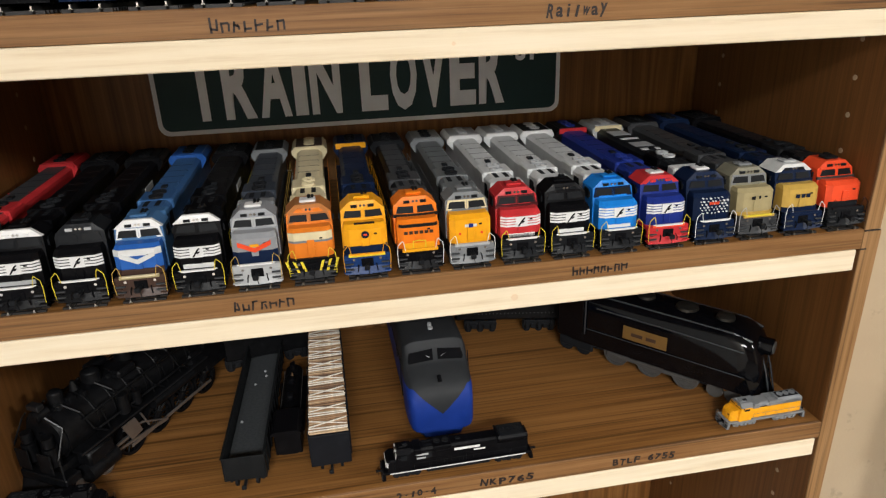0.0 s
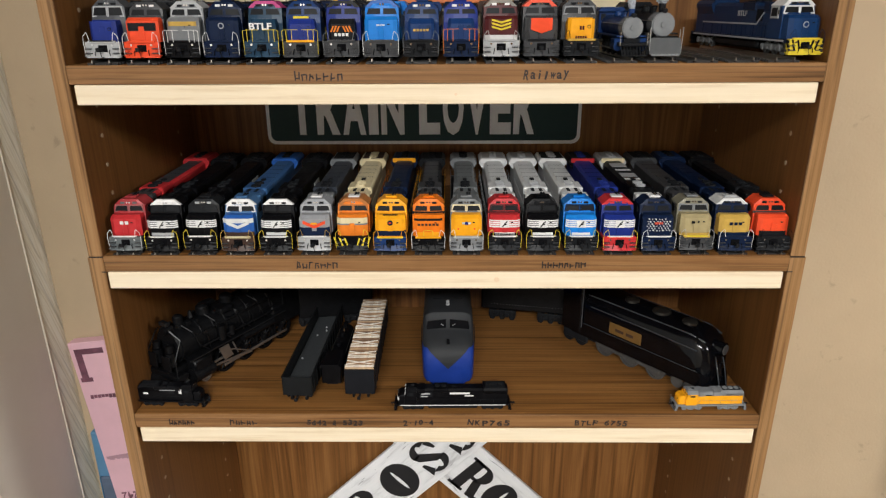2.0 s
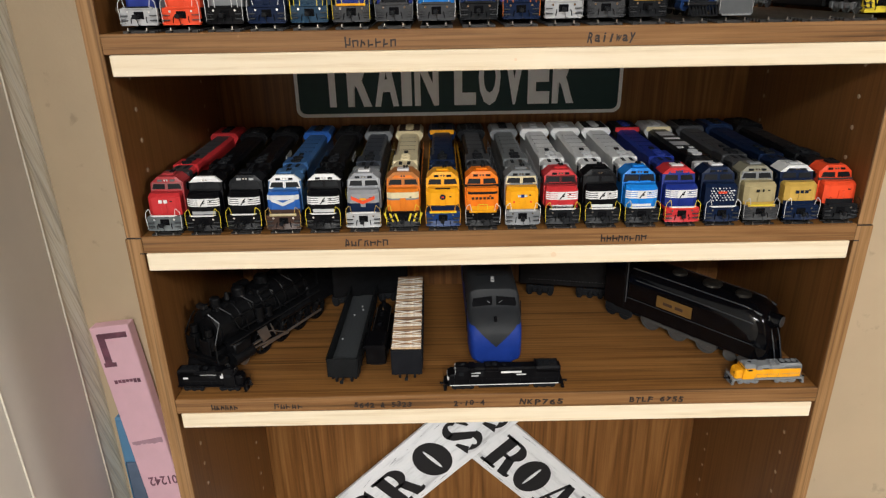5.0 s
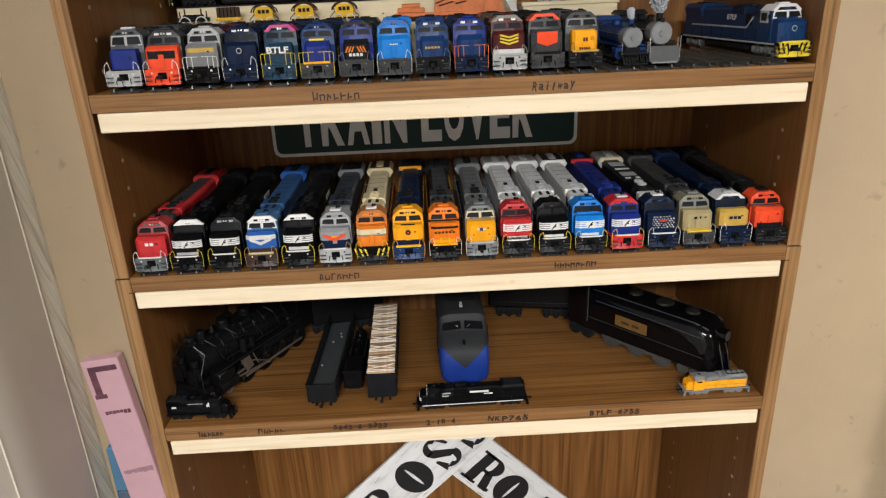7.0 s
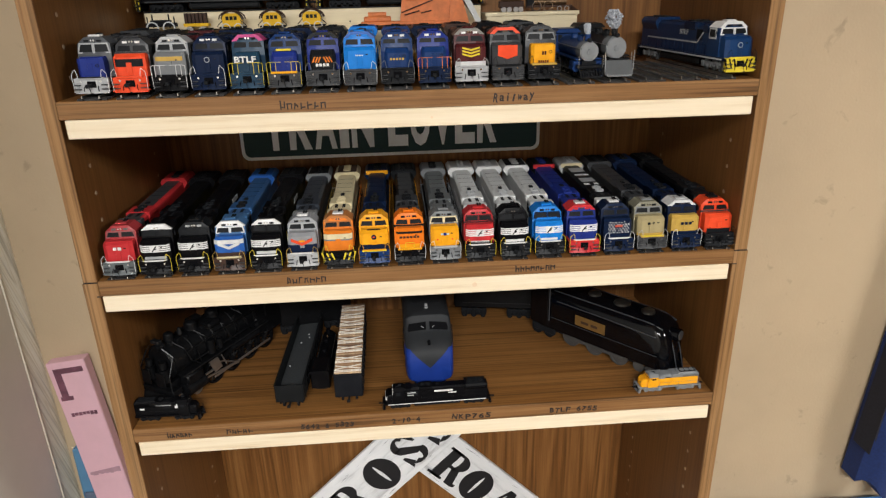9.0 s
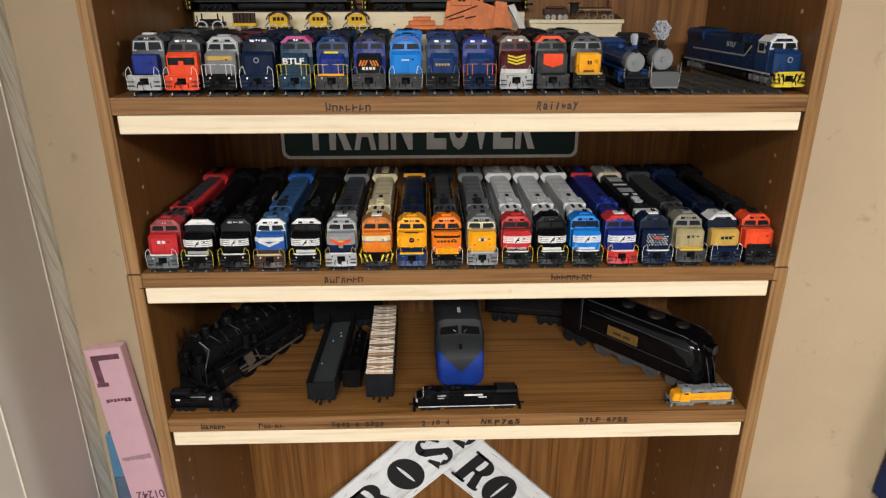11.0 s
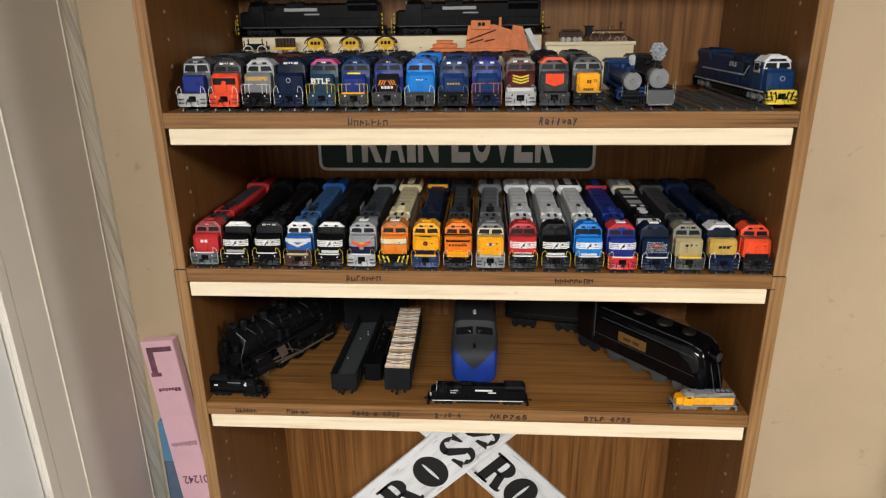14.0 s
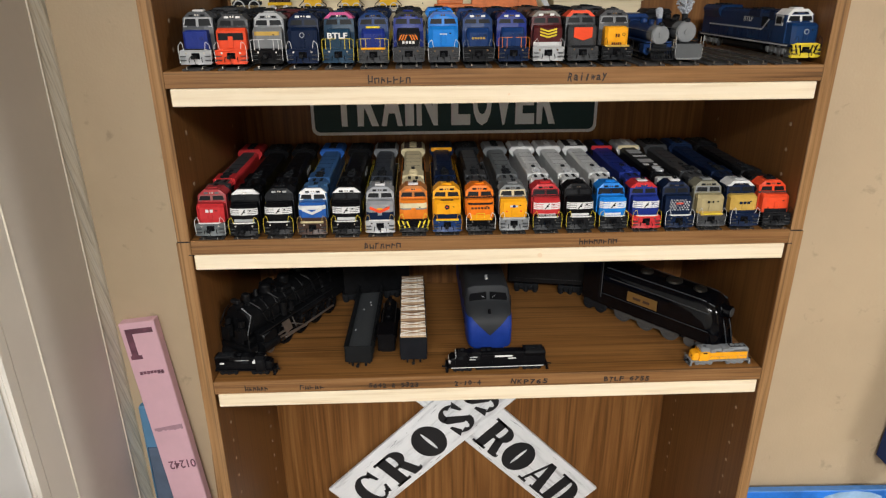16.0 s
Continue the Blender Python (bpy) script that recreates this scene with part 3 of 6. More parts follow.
            y = yc0 - 0.0014 + 0.0032 * f + 0.0014 * k * (1 - 0.2 * f)
            x -= 0.0016 if (u and z > zb) else 0.0
            gx, gz = (grow if u else -grow), (grow if z > zb else -grow)
            pts.append((q * (x + gx), y - e, z + gz))
        return pts

    for q in (-1, 1):
        if s.get("frame_w"):
            part("window_frame", lambda q=q: Shape().hull(pane_points(q, 0.0003, 0.0013) + [(x, y + 0.0012, z) for x, y, z in pane_points(q, 0.0, 0.0013)]), P(s["frame_w"]), cab, key=("wf", wide, ztop, q))
        part("windscreen", lambda q=q: Shape().hull(pane_points(q, 0.00055, 0.0) + [(x, y + 0.001, z) for x, y, z in pane_points(q, 0.0, 0.0)]), GLASS, cab, "dark glossy windscreen", key=("ws", wide, ztop, q))
        x = q * 0.0164
        part("side_window", lambda q=q, x=x: Shape().box(min(x, x + q * 0.0003), max(x, x + q * 0.0003), yc0 + 0.0085, yc0 + 0.0180, 0.0345, ztop - 0.0078), GLASS, cab, key=("sw", wide, ztop, q))
    for q in (-1, 1):
        part("number_board", lambda q=q: Shape().box(q * 0.0060 - 0.0022, q * 0.0060 + 0.0022, yc0 + 0.0012, yc0 + 0.004, ztop - 0.0044, ztop - 0.0024), P(s.get("boards", "dark")), cab, key=("nb", wide, ztop, q))
        hl = part("headlight", lambda q=q: Shape().rod((q * 0.0013, 0.0006, 0), (q * 0.0013, 0.004, 0), 0.0009, 10), CHROME, cab, key=("headlight", q))
        hl.matrix_basis = Matrix.Translation((0, yc0 + 0.0004, ztop - 0.0030))
    # long hood
    hz = ztop - 0.0030

    def hood_shape():
        p = []
        for q in (-1, 1):
            for y in (yc1, L - 0.0062):
                p += [(q * hw, y, 0.0150), (q * hw, y, hz - 0.0030), (q * (hw - 0.0028), y, hz)]
        return Shape().hull(p)

    hd = part("long_hood", hood_shape, P(hood), root, key=("hood", L, hw, hz))
    part("roof_panel", lambda: Shape().box(-hw + 0.0034, hw - 0.0034, yc1 + 0.004, L - 0.052, hz, hz + 0.0005, 0.0002), P(roof), hd, key=("roofp", L, hw, hz))
    part("dynamic_brake", lambda: Shape().box(-hw - 0.0012, hw + 0.0012, yc1 + 0.034, yc1 + 0.062, hz - 0.0075, hz + 0.0012, 0.0012), P(s.get("blister", roof)), hd, key=("dyn", hw, hz))
    part("exhaust", lambda: Shape().box(-0.0022, 0.0022, yc1 + 0.070, yc1 + 0.077, hz, hz + 0.0022, 0.0003), P("dark"), hd, key=("ex", hz))
    for k, y in enumerate((yc1 + 0.041, yc1 + 0.054)):
        at(part("fan", fan_shape, P(s.get("fan", "dark"), 0.5), hd, key="fan", smooth=True), 0, y, hz + 0.0010)
    part("inverter_box", lambda: Shape().box(-hw - 0.0016, hw + 0.0016, yc1 + 0.004, yc1 + 0.016, hz - 0.0090, hz + 0.0006, 0.0010), P(s.get("inv", roof)), hd, key=("inv", hw, hz))
    flare, fc = s.get("flare", 0.0168), s.get("flarec", hood)
    yr0, yr1 = L - 0.054, L - 0.010

    def radiator():
        p = []
        for q in (-1, 1):
            for y in (yr0, yr1):
                p += [(q * hw, y, hz - 0.0115), (q * flare, y, hz - 0.0035), (q * flare, y, hz - 0.0005), (q * (flare - 0.003), y, hz + 0.0032)]
        return Shape().hull(p)

    rd = part("radiator", radiator, P(fc), hd, key=("rad", L, hw, hz, flare))
    part("radiator_screen", lambda: Shape().box(-flare + 0.0042, flare - 0.0042, yr0 + 0.003, yr1 - 0.002, hz + 0.0030, hz + 0.0037, 0.0002), P(s.get("screen", "dark"), 0.6), rd, key=("screen", L, flare, hz))
    part("radiator_lip", lambda: Shape().box(-flare + 0.0022, flare - 0.0022, yr0 - 0.0012, yr0 + 0.0006, hz - 0.0020, hz + 0.0036, 0.0003), P(s.get("lipc", fc)), rd, key=("radlip", L, flare, hz))
    for y in (L - 0.044, L - 0.032, L - 0.020):
        at(part("fan", fan_shape, P(s.get("fan", "dark"), 0.5), rd, key="fan", smooth=True), 0, y, hz + 0.0030)
    for q in (-1, 1):
        part("grille", lambda q=q: Shape().box(min(q * hw, q * (hw + 0.0004)), max(q * hw, q * (hw + 0.0004)), yc1 + 0.018, yc1 + 0.031, 0.030, hz - 0.006), P("dark", 0.6), hd, key=("gr", hw, hz, q))
        for k in range(int((L - 0.06 - yc1) / 0.0115)):
            y = yc1 + 0.004 + 0.0115 * k
            at(part("hood_door", lambda q=q: Shape().box(min(q * hw, q * (hw + 0.00035)), max(q * hw, q * (hw + 0.00035)), 0, 0.0105, 0.0165, 0.0285), P(hood), hd, key=("hdoor", hw, q)), 0, y, 0)
        part("handrail", lambda q=q: rail_line(L, q * 0.0160, yc1 + 0.004), P(s.get("siderail", railc), 0.4), root, key=("hr", L, q))
        part("front_handrail", lambda q=q: front_rail(q, s.get("fr", "bent")), P(railc, 0.4), root, key=("fr", s.get("fr", "bent"), q))
        if s.get("grab"):
            part("grab_iron", lambda q=q: Shape().tube([(q * 0.0045, 0.0044, 0.0155), (q * 0.0045, 0.0030, 0.0215), (0, 0.0028, 0.0220)], 0.0004, 5), P(s["grab"], 0.4), root, key=("grab", q))
    horn = part("horn", lambda: Shape().rod((0, 0, 0), (0, 0.007, 0), 0.0008, 8, 0.0014).rod((0.0026, 0.001, 0), (0.0026, 0.007, 0), 0.0007, 8, 0.0012).box(-0.0006, 0.0032, 0.001, 0.003, -0.0022, 0), P("dark"), hd, key="horn")
    at(horn, 0.001, yc1 - 0.012, ztop + 0.0022)
    for q in (-1, 1):
        for k in range(3):
            at(part("roof_hatch", lambda: Shape().box(-0.0017, 0.0017, -0.0020, 0.0020, 0, 0.0004), P(s.get("hatch", "dark"), 0.5), hd, key="hatch"), q * 0.0042, yc1 + 0.0215 + 0.0048 * k, hz + 0.0004)
        at(part("lift_ring", lambda: Shape().box(-0.0004, 0.0004, -0.0008, 0.0008, 0, 0.0013), P(hood), hd, key="lift"), q * 0.0076, yc1 + 0.090, hz - 0.0004)
    for k in range(int((yr0 - yc1 - 0.084) / 0.021)):
        at(part("roof_seam", lambda: Shape().box(-hw + 0.0030, hw - 0.0030, -0.00035, 0.00035, 0, 0.0006), P(s.get("seam", "dark"), 0.6), hd, key=("seam", hw)), 0, yc1 + 0.088 + 0.021 * k, hz)
    part("nose_door", lambda: Shape().box(-0.0026, 0.0026, 0.0044, 0.0060, 0.0166, 0.0288, 0.0003), P(nosec), root, key="nose_door")
    part("air_conditioner", lambda: Shape().box(-0.0058, 0.0058, yc1 - 0.017, yc1 - 0.0065, ztop, ztop + 0.0021, 0.0008), P(s.get("ac", cabc)), cab, key=("ac", yc1, ztop))
    if s.get("lip"):
        part("step_edge", lambda: Shape().hull([(x, y, z) for x, y in ((-0.0126, -0.0006), (-0.0090, -0.0018), (0.0090, -0.0018), (0.0126, -0.0006), (-0.0126, 0.0002), (0.0126, 0.0002)) for z in (0.0160, 0.0171)]), P(s["lip"]), root, key="step_edge")
    if s.get("panel"):
        part("centre_panel", lambda: Shape().box(-0.0072, 0.0072, 0.0094, 0.0120, 0.0350, 0.0370, 0.0003), P(s["panel"]), root, key="centre_panel")
    if s.get("visor"):
        part("under_window_band", lambda: Shape().hull([(q * a, y, z) for q in (-1, 1) for a, y in ((0.0070, yc0 - 0.0020), (0.0164, yc0 - 0.0003), (0.0164, yc0 + 0.002)) for z in (0.0356, 0.0378)]), P(s["visor"]), cab, key=("visor", wide))
    for q in (-1, 1):
        part("mirror", lambda q=q: Shape().box(min(q * 0.0164, q * 0.0176), max(q * 0.0164, q * 0.0176), yc0 + 0.0060, yc0 + 0.0066, 0.0365, 0.0408), P("dark"), cab, key=("mirror", wide, q))
        part("plough_step", lambda q=q: Shape().box(min(q * 0.0098, q * 0.0156), max(q * 0.0098, q * 0.0156), -0.0026, -0.0006, 0.0052, 0.0060).box(min(q * 0.0098, q * 0.0156), max(q * 0.0098, q * 0.0156), -0.0020, -0.0002, 0.0092, 0.0100), P("darkgrey", 0.5), root, key=("plstep", q))
    part("brake_wheel", lambda: Shape().ring((0.0070, 0.0044, 0.0268), 0.0016, 0.0004, "y", 0.0003, 12) if not wide else Shape().box(0.0062, 0.0082, 0.0046, 0.0058, 0.0292, 0.0302), P("dark"), root, key=("brake", wide))
    # nose decoration
    yf = 0.0050

    def band(z0, z1, w, e=0.0009):
        """A painted band that follows the faceted nose."""
        t = 0.0040 if wide else 0.0030
        out = Shape()
        w = min(w, nw)
        for a, b in (((-w, w), None),):
            xs = [-w, -(nw - t), (nw - t), w] if w > nw - t else [-w, w]
            up = lambda x, z: 0.0050 + max(0.0, (abs(x) - (nw - t))) / t * 0.0029 + max(0.0, z - 0.0150) / 0.0135 * 0.0007
            for x0, x1 in zip(xs, xs[1:]):
                out.hull([(x, up(x, z) - e + d, z) for x in (x0, x1) for z in (z0, z1) for d in (0, e + 0.0003)])
        return out

    lift = 0.0045 if wide else 0.0
    for z0, z1, w, c in s.get("bands", ()):
        z0, z1 = (z0 + lift, z1 + lift) if z0 > 0.0195 else (z0, z1 + 0.4 * lift)
        part("nose_band", lambda: band(z0, z1, w), P(c), root, key=("band", wide, z0, z1, w))
    for k in range(s.get("stripes", 0)):
        z = 0.0200 + lift + 0.0021 * k
        part("stripe", lambda: band(z, z + 0.0013, nw), P("white"), root, key=("stripe", wide, k))
    for shape, c, key in s.get("emblem", ()):
        for piece in (shape if isinstance(shape, list) else [shape]):
            at(part("emblem_bar" if isinstance(shape, list) else "emblem", piece, P(c), root), 0, 0.0002, lift)
    if s.get("vee"):
        c = s["vee"]
        vee = part("vee_band", lambda: Shape().hull([(-0.0112, yf - 0.0009, 0.0272), (0, yf - 0.0013, 0.0225), (0, yf - 0.0013, 0.0190), (-0.0112, yf - 0.0009, 0.0240), (-0.0112, yf + 0.001, 0.0272), (0, yf + 0.001, 0.0190)])
             .hull([(0.0112, yf - 0.0009, 0.0272), (0, yf - 0.0013, 0.0225), (0, yf - 0.0013, 0.0190), (0.0112, yf - 0.0009, 0.0240), (0.0112, yf + 0.001, 0.0272), (0, yf + 0.001, 0.0190)]), P(c), root, key="vee")
        at(vee, 0, 0.0003, lift)
    if s.get("hazard"):
        for q in (-1, 1):
            for k in range(3):
                x = q * (0.0040 + 0.0050 * k)
                part("hazard_stripe", lambda: Shape().hull([(x, -0.0002, 0.0060), (x + q * 0.0018, -0.0002, 0.0060), (x + q * 0.0046, -0.0002, 0.0150), (x + q * 0.0028, -0.0002, 0.0150),
                     (x, 0.0012, 0.0060), (x + q * 0.0018, 0.0012, 0.0060), (x + q * 0.0046, 0.0012, 0.0150), (x + q * 0.0028, 0.0012, 0.0150)]), P(s["hazard"]), root, key=("hz", q, k))
    for y0, y1, z0, z1, c in s.get("sides", ()):
        for q in (-1, 1):
            part("side_mark", lambda: Shape().box(min(q * (hw + 0.0003), q * (hw + 0.0008)), max(q * (hw + 0.0003), q * (hw + 0.0008)), y0, y1, z0, z1), P(c), root)
    for y0, y1, z0, z1, c in s.get("tops", ()):
        part("roof_panel", Shape().box(-hw + 0.003, hw - 0.003, y0, y1, hz + 0.0004, hz + 0.0009), P(c), root)
    if s.get("sill"):
        for q in (-1, 1):
            part("sill_stripe", lambda q=q: Shape().box(min(q * 0.0162, q * 0.0166), max(q * 0.0162, q * 0.0166), 0.010, L - 0.010, 0.0126, 0.0142), P(s["sill"]), root, key=("sill", L, q))
    return root


def disc(r, z, x=0.0, y=0.0040, n=14, d=0.0006):
    return Shape().rod((x, y, z), (x, y + d, z), r, n)


def mark(x0, x1, z0, z1, y=0.0039, d=0.0006):
    return Shape().box(x0, x1, y, y + d, z0, z1)


def horse():
    """A small rearing shape of three leaning bars."""
    s = Shape()
    for pts in (((-0.0030, 0.0204), (-0.0020, 0.0202), (0.0014, 0.0250), (0.0004, 0.0256)), ((0.0002, 0.0244), (0.0022, 0.0256), (0.0026, 0.0270), (0.0010, 0.0262)), ((0.0004, 0.0222), (0.0022, 0.0236), (0.0020, 0.0244), (0.0000, 0.0236))):
        s.hull([(x, y, z) for y in (0.0036, 0.0048) for x, z in pts])
    return s


def stars(seed):
    rnd = random.Random(seed)
    out = []
    for i in range(46):
        row, col = divmod(i, 8)
        x = -0.0112 + 0.0032 * col + (0.0016 if row % 2 else 0) + rnd.uniform(-0.0004, 0.0004)
        z = 0.0168 + 0.0024 * row + rnd.uniform(-0.0003, 0.0003)
        if abs(x) < 0.0112:
            out.append((Shape().rod((x, 0.0040, z), (x, 0.0058, z), rnd.uniform(0.0005, 0.0009), 5), "white", None))
    return out


def bars(x0, x1, z0, z1, n, y=0.0038):
    """Lettering too small to read, bar by bar."""
    w = (x1 - x0) / n
    return [Shape().box(x0 + w * i + w * 0.12, x0 + w * i + w * 0.82, y, y + 0.0008, z0, z1) for i in range(n)]


def track(m, L, label="black sectional model track with nickel rails"):
    tr = thing("model_track", m, label, "model track", "track sections under the locomotives")
    part("tie_strip", lambda: tie_strip(L), TIES, tr, key=("ties", L))
    for x in (-0.0086, 0.0086):
        at(part("rail", lambda: Shape().box(-0.0005, 0.0005, -0.003, L, 0.0022, 0.0050).box(-0.0011, 0.0011, -0.003, L, 0.0022, 0.0027), RAIL, tr, key=("rail", L)), x, 0, 0)
    return tr


def tie_strip(L):
    s = Shape()
    for k in range(int(L / 0.0068)):
        s.box(-0.0150, 0.0150, 0.0068 * k, 0.0068 * k + 0.0030, 0.0, 0.0022)
    s.box(-0.0095, -0.0078, 0, L, 0.0, 0.0018).box(0.0078, 0.0095, 0, L, 0.0, 0.0018)
    return s


NS = dict(stripes=4, emblem=((mark(-0.0044, 0.0044, 0.0198, 0.0277, 0.0040), "white", None), (horse(), "black", None)), rail="lemon", lip="white")
MIDDLE = [
    (dict(hood="red", roof="darkgrey", cabc=(0.36, 0.04, 0.045), nose="red", lip="white", frame_w=(0.30, 0.10, 0.10), screen="red", pilot="clear", rail="white", siderail="red", flarec="red", blister="red", L=0.280, truck="grey", boards="clear", inv="darkgrey",
          emblem=((bars(-0.0048, 0.0048, 0.0235, 0.0268, 2), "white", None),)), "red diesel model with dark roof and white nose emblem"),
    (dict(hood="black", cabc="black", nose="black", frame_w="dark", boards="white", brow="white", bands=((0.0165, 0.0176, 0.011, "silver"),), **NS), "black diesel model with white nose stripes and white cab brow"),
    (dict(hood="black", cabc="dark", nose="black", boards="silver", sides=((0.16, 0.19, 0.030, 0.036, "lightgrey"),), **NS), "black diesel model with white nose stripes and grey number boards"),
    (dict(hood=(0.035, 0.10, 0.24), cabc="steelblue", nose="midblue", frame_w="white", brow="white", roof=(0.035, 0.10, 0.24), blister=(0.035, 0.10, 0.24), inv="steelblue", screen="midblue", vee="lightgrey", pilot="brown", rail="gold", anti="tan", flarec="midblue", L=0.280,
          lip="cream", bands=((0.0250, 0.0296, 0.0152, "lightgrey"), (0.0150, 0.0180, 0.0152, "brown"))), "weathered blue diesel model with pale chevron and white window frames"),
    (dict(hood="black", cabc="black", nose="black", brow="white", sides=((0.15, 0.18, 0.030, 0.036, "lightgrey"),), bands=((0.0165, 0.0178, 0.010, "lightgrey"),), **NS), "black diesel model with striped nose, white brow and yellow rails"),
    (dict(hood=(0.035, 0.042, 0.055), cabc=(0.27, 0.28, 0.30), nose=(0.27, 0.28, 0.30), pilot="silver", rail="gold", flarec="grey", roof=(0.035, 0.042, 0.055), inv="grey", ac="white", anti="silver", lip="white", frame_w="silver",
          bands=((0.0150, 0.0225, 0.0152, "navy"),), vee="redor", emblem=((mark(-0.0030, 0.0030, 0.0232, 0.0252), "yellow", None),)), "silver and navy diesel model with an orange chevron nose"),
    (dict(hood="cream", roof="cream", screen="brown", frame_w=(0.42, 0.15, 0.04), cabroof=(0.42, 0.16, 0.045), cabc="orange", nose="orange", pilot="black", hazard="lemon", rail="lemon", siderail="orange", flarec="cream", blister="cream", inv="cream", ac="white", fan="cream", boards="orange",
          bands=((0.0240, 0.0298, 0.0152, "cream"), (0.0224, 0.0241, 0.0152, "grey"))), "orange and cream diesel model with a striped pilot"),
    (dict(hood="navy", roof="navy", screen="navy", lipc="yellow", panel="dark", lip="yellow", cabc="yellow", nose="yellow", pilot="blue", rail="yellow", flarec="navy", anti="lemon", frame="navy", inv="navy", L=0.280, ac="yellow",
          bands=((0.0150, 0.0192, 0.0152, "navy"),), emblem=((disc(0.0028, 0.0250), "navy", None), (mark(-0.0012, 0.0012, 0.0245, 0.0258, 0.0035), "redor", None))), "golden yellow and navy diesel model with a round emblem"),
    (dict(hood="black", roof="darkgrey", cabc="bnsf", nose="bnsf", pilot="black", rail="white", grab="lemon", flarec="dark", visor="dark", anti="yellow", siderail="yellow", lip="yellow",
          bands=((0.0272, 0.0294, 0.0140, "dark"), (0.0150, 0.0178, 0.0110, "yellow")), emblem=((bars(-0.0110, 0.0110, 0.0222, 0.0244, 6), "brown", None),)), "orange diesel model with black window band and yellow step rails"),
    (dict(hood=(0.13, 0.14, 0.145), roof=(0.13, 0.14, 0.145), cabc=(0.15, 0.16, 0.165), nose="yellow", pilot="grey", rail="white", flarec="grey", frame_w="cream", screen="grey", siderail="grey", ac="grey", anti="silver",
          emblem=((mark(-0.0044, 0.0044, 0.0236, 0.0256), "lightgrey", None), (mark(-0.0016, 0.0016, 0.0232, 0.0262, 0.0035), "royal", None), (disc(0.0010, 0.0185, 0.0080), "redor", None), (disc(0.0010, 0.0185, -0.0080), "redor", None))),
     "grey and yellow diesel model with a shield emblem"),
    (dict(hood="lightgrey", screen="silver", lipc="white", flare=0.0178, visor="maroon", cabc="red", nose="red", pilot="dark", flarec="lightgrey", siderail="silver", fan="silver", frame_w="maroon", bands=((0.0150, 0.0166, 0.0140, "black"), (0.0163, 0.0172, 0.0100, "white")), **NS),
     "red diesel model with striped nose and pale grey hood"),
    (dict(hood="lightgrey", screen="silver", lipc="white", flare=0.0178, cabc="black", nose="black", pilot="dark", flarec="lightgrey", siderail="silver", fan="silver", bands=((0.0163, 0.0172, 0.0100, "white"),), **NS), "black diesel model with striped nose and pale grey hood"),
    (dict(hood="lightgrey", screen="dark", lipc="white", flare=0.0178, cabc="bright", nose="bright", pilot="dark", flarec="lightgrey", siderail="silver", fan="silver", frame_w="navy", bands=((0.0163, 0.0170, 0.0090, "white"),), **NS), "bright blue diesel model with striped nose and pale grey hood"),
    (dict(hood="royal", roof="royal", cabc="royal", nose="royal", cabroof="red", pilot="red", ac="lightgrey", fan="royal", lipc="red", flarec="black", siderail="royal", frame="red", anti="redor", boards="red", **NS), "blue diesel model with red cab roof and white stripes"),
    (dict(hood="dark", roof="dark", cabc="navy", nose="navy", pilot="navy", rail="white", lip="white", siderail="silver", flarec="silver", lipc="cream", screen="silver", blister="black", inv="lightgrey", tops=((0.118, 0.124, 0, 0, "white"), (0.132, 0.150, 0, 0, "silver"), (0.165, 0.171, 0, 0, "white"), (0.185, 0.205, 0, 0, "silver")), ac="white", fan="silver",
          emblem=(*stars(4), (bars(-0.0042, 0.0042, 0.0236, 0.0258, 4), "redor", None))), "navy diesel model sprinkled with white stars"),
    (dict(hood="darkgrey", roof="darkgrey", inv="darkgrey", lip="lemon", cabc="olive", nose="tan", pilot="darkgrey", rail="silver", anti="gold", flarec="darkgrey", frame_w="grey", siderail="grey", ac="grey",
          bands=((0.0150, 0.0162, 0.0152, "gold"),), emblem=((mark(-0.0048, -0.0020, 0.0236, 0.0262), "dark", None), (mark(0.0010, 0.0024, 0.0240, 0.0264), "dark", None))), "weathered olive grey diesel model with a tan nose"),
    (dict(hood="navy", roof="navy", screen="blue", cabc="navy", nose="gold", cabroof="lightgrey", visor="navy", pilot="navy", rail="white", flarec="navy", ac="silver", L=0.280, bands=((0.0150, 0.0172, 0.0152, "navy"),), siderail="navy",
          emblem=((bars(-0.0066, 0.0066, 0.0222, 0.0252, 3), "navy", None),)), "navy diesel model with golden nose and pale cab roof"),
    (dict(hood="black", roof="dark", cabc="redor", nose="redor", pilot="dark", rail="dark", flarec="black", frame_w="redor", visor="darkgrey", siderail="dark", L=0.280, ac="dark", bands=((0.0150, 0.0185, 0.0130, "dark"),)), "orange red diesel model with a black hood"),
]
Z_MID = SHELF_TOPS[1]
for i, (livery, label) in enumerate(MIDDLE):
    rnd = random.Random(i)
    x = -0.3465 + 0.04115 * i
    y = 0.004 + rnd.uniform(-0.0015, 0.0015)
    track(pose(x, 0.003, Z_MID) @ Matrix.Diagonal((1, 1, 0.72, 1)), 0.288)
    locomotive(pose(x, y, Z_MID + 0.0037, 0, 0, rnd.uniform(-0.4, 0.4)) @ Matrix.Diagonal((1.085, 1.0, 1.05, 1)), livery, label, "diesels on the middle shelf")

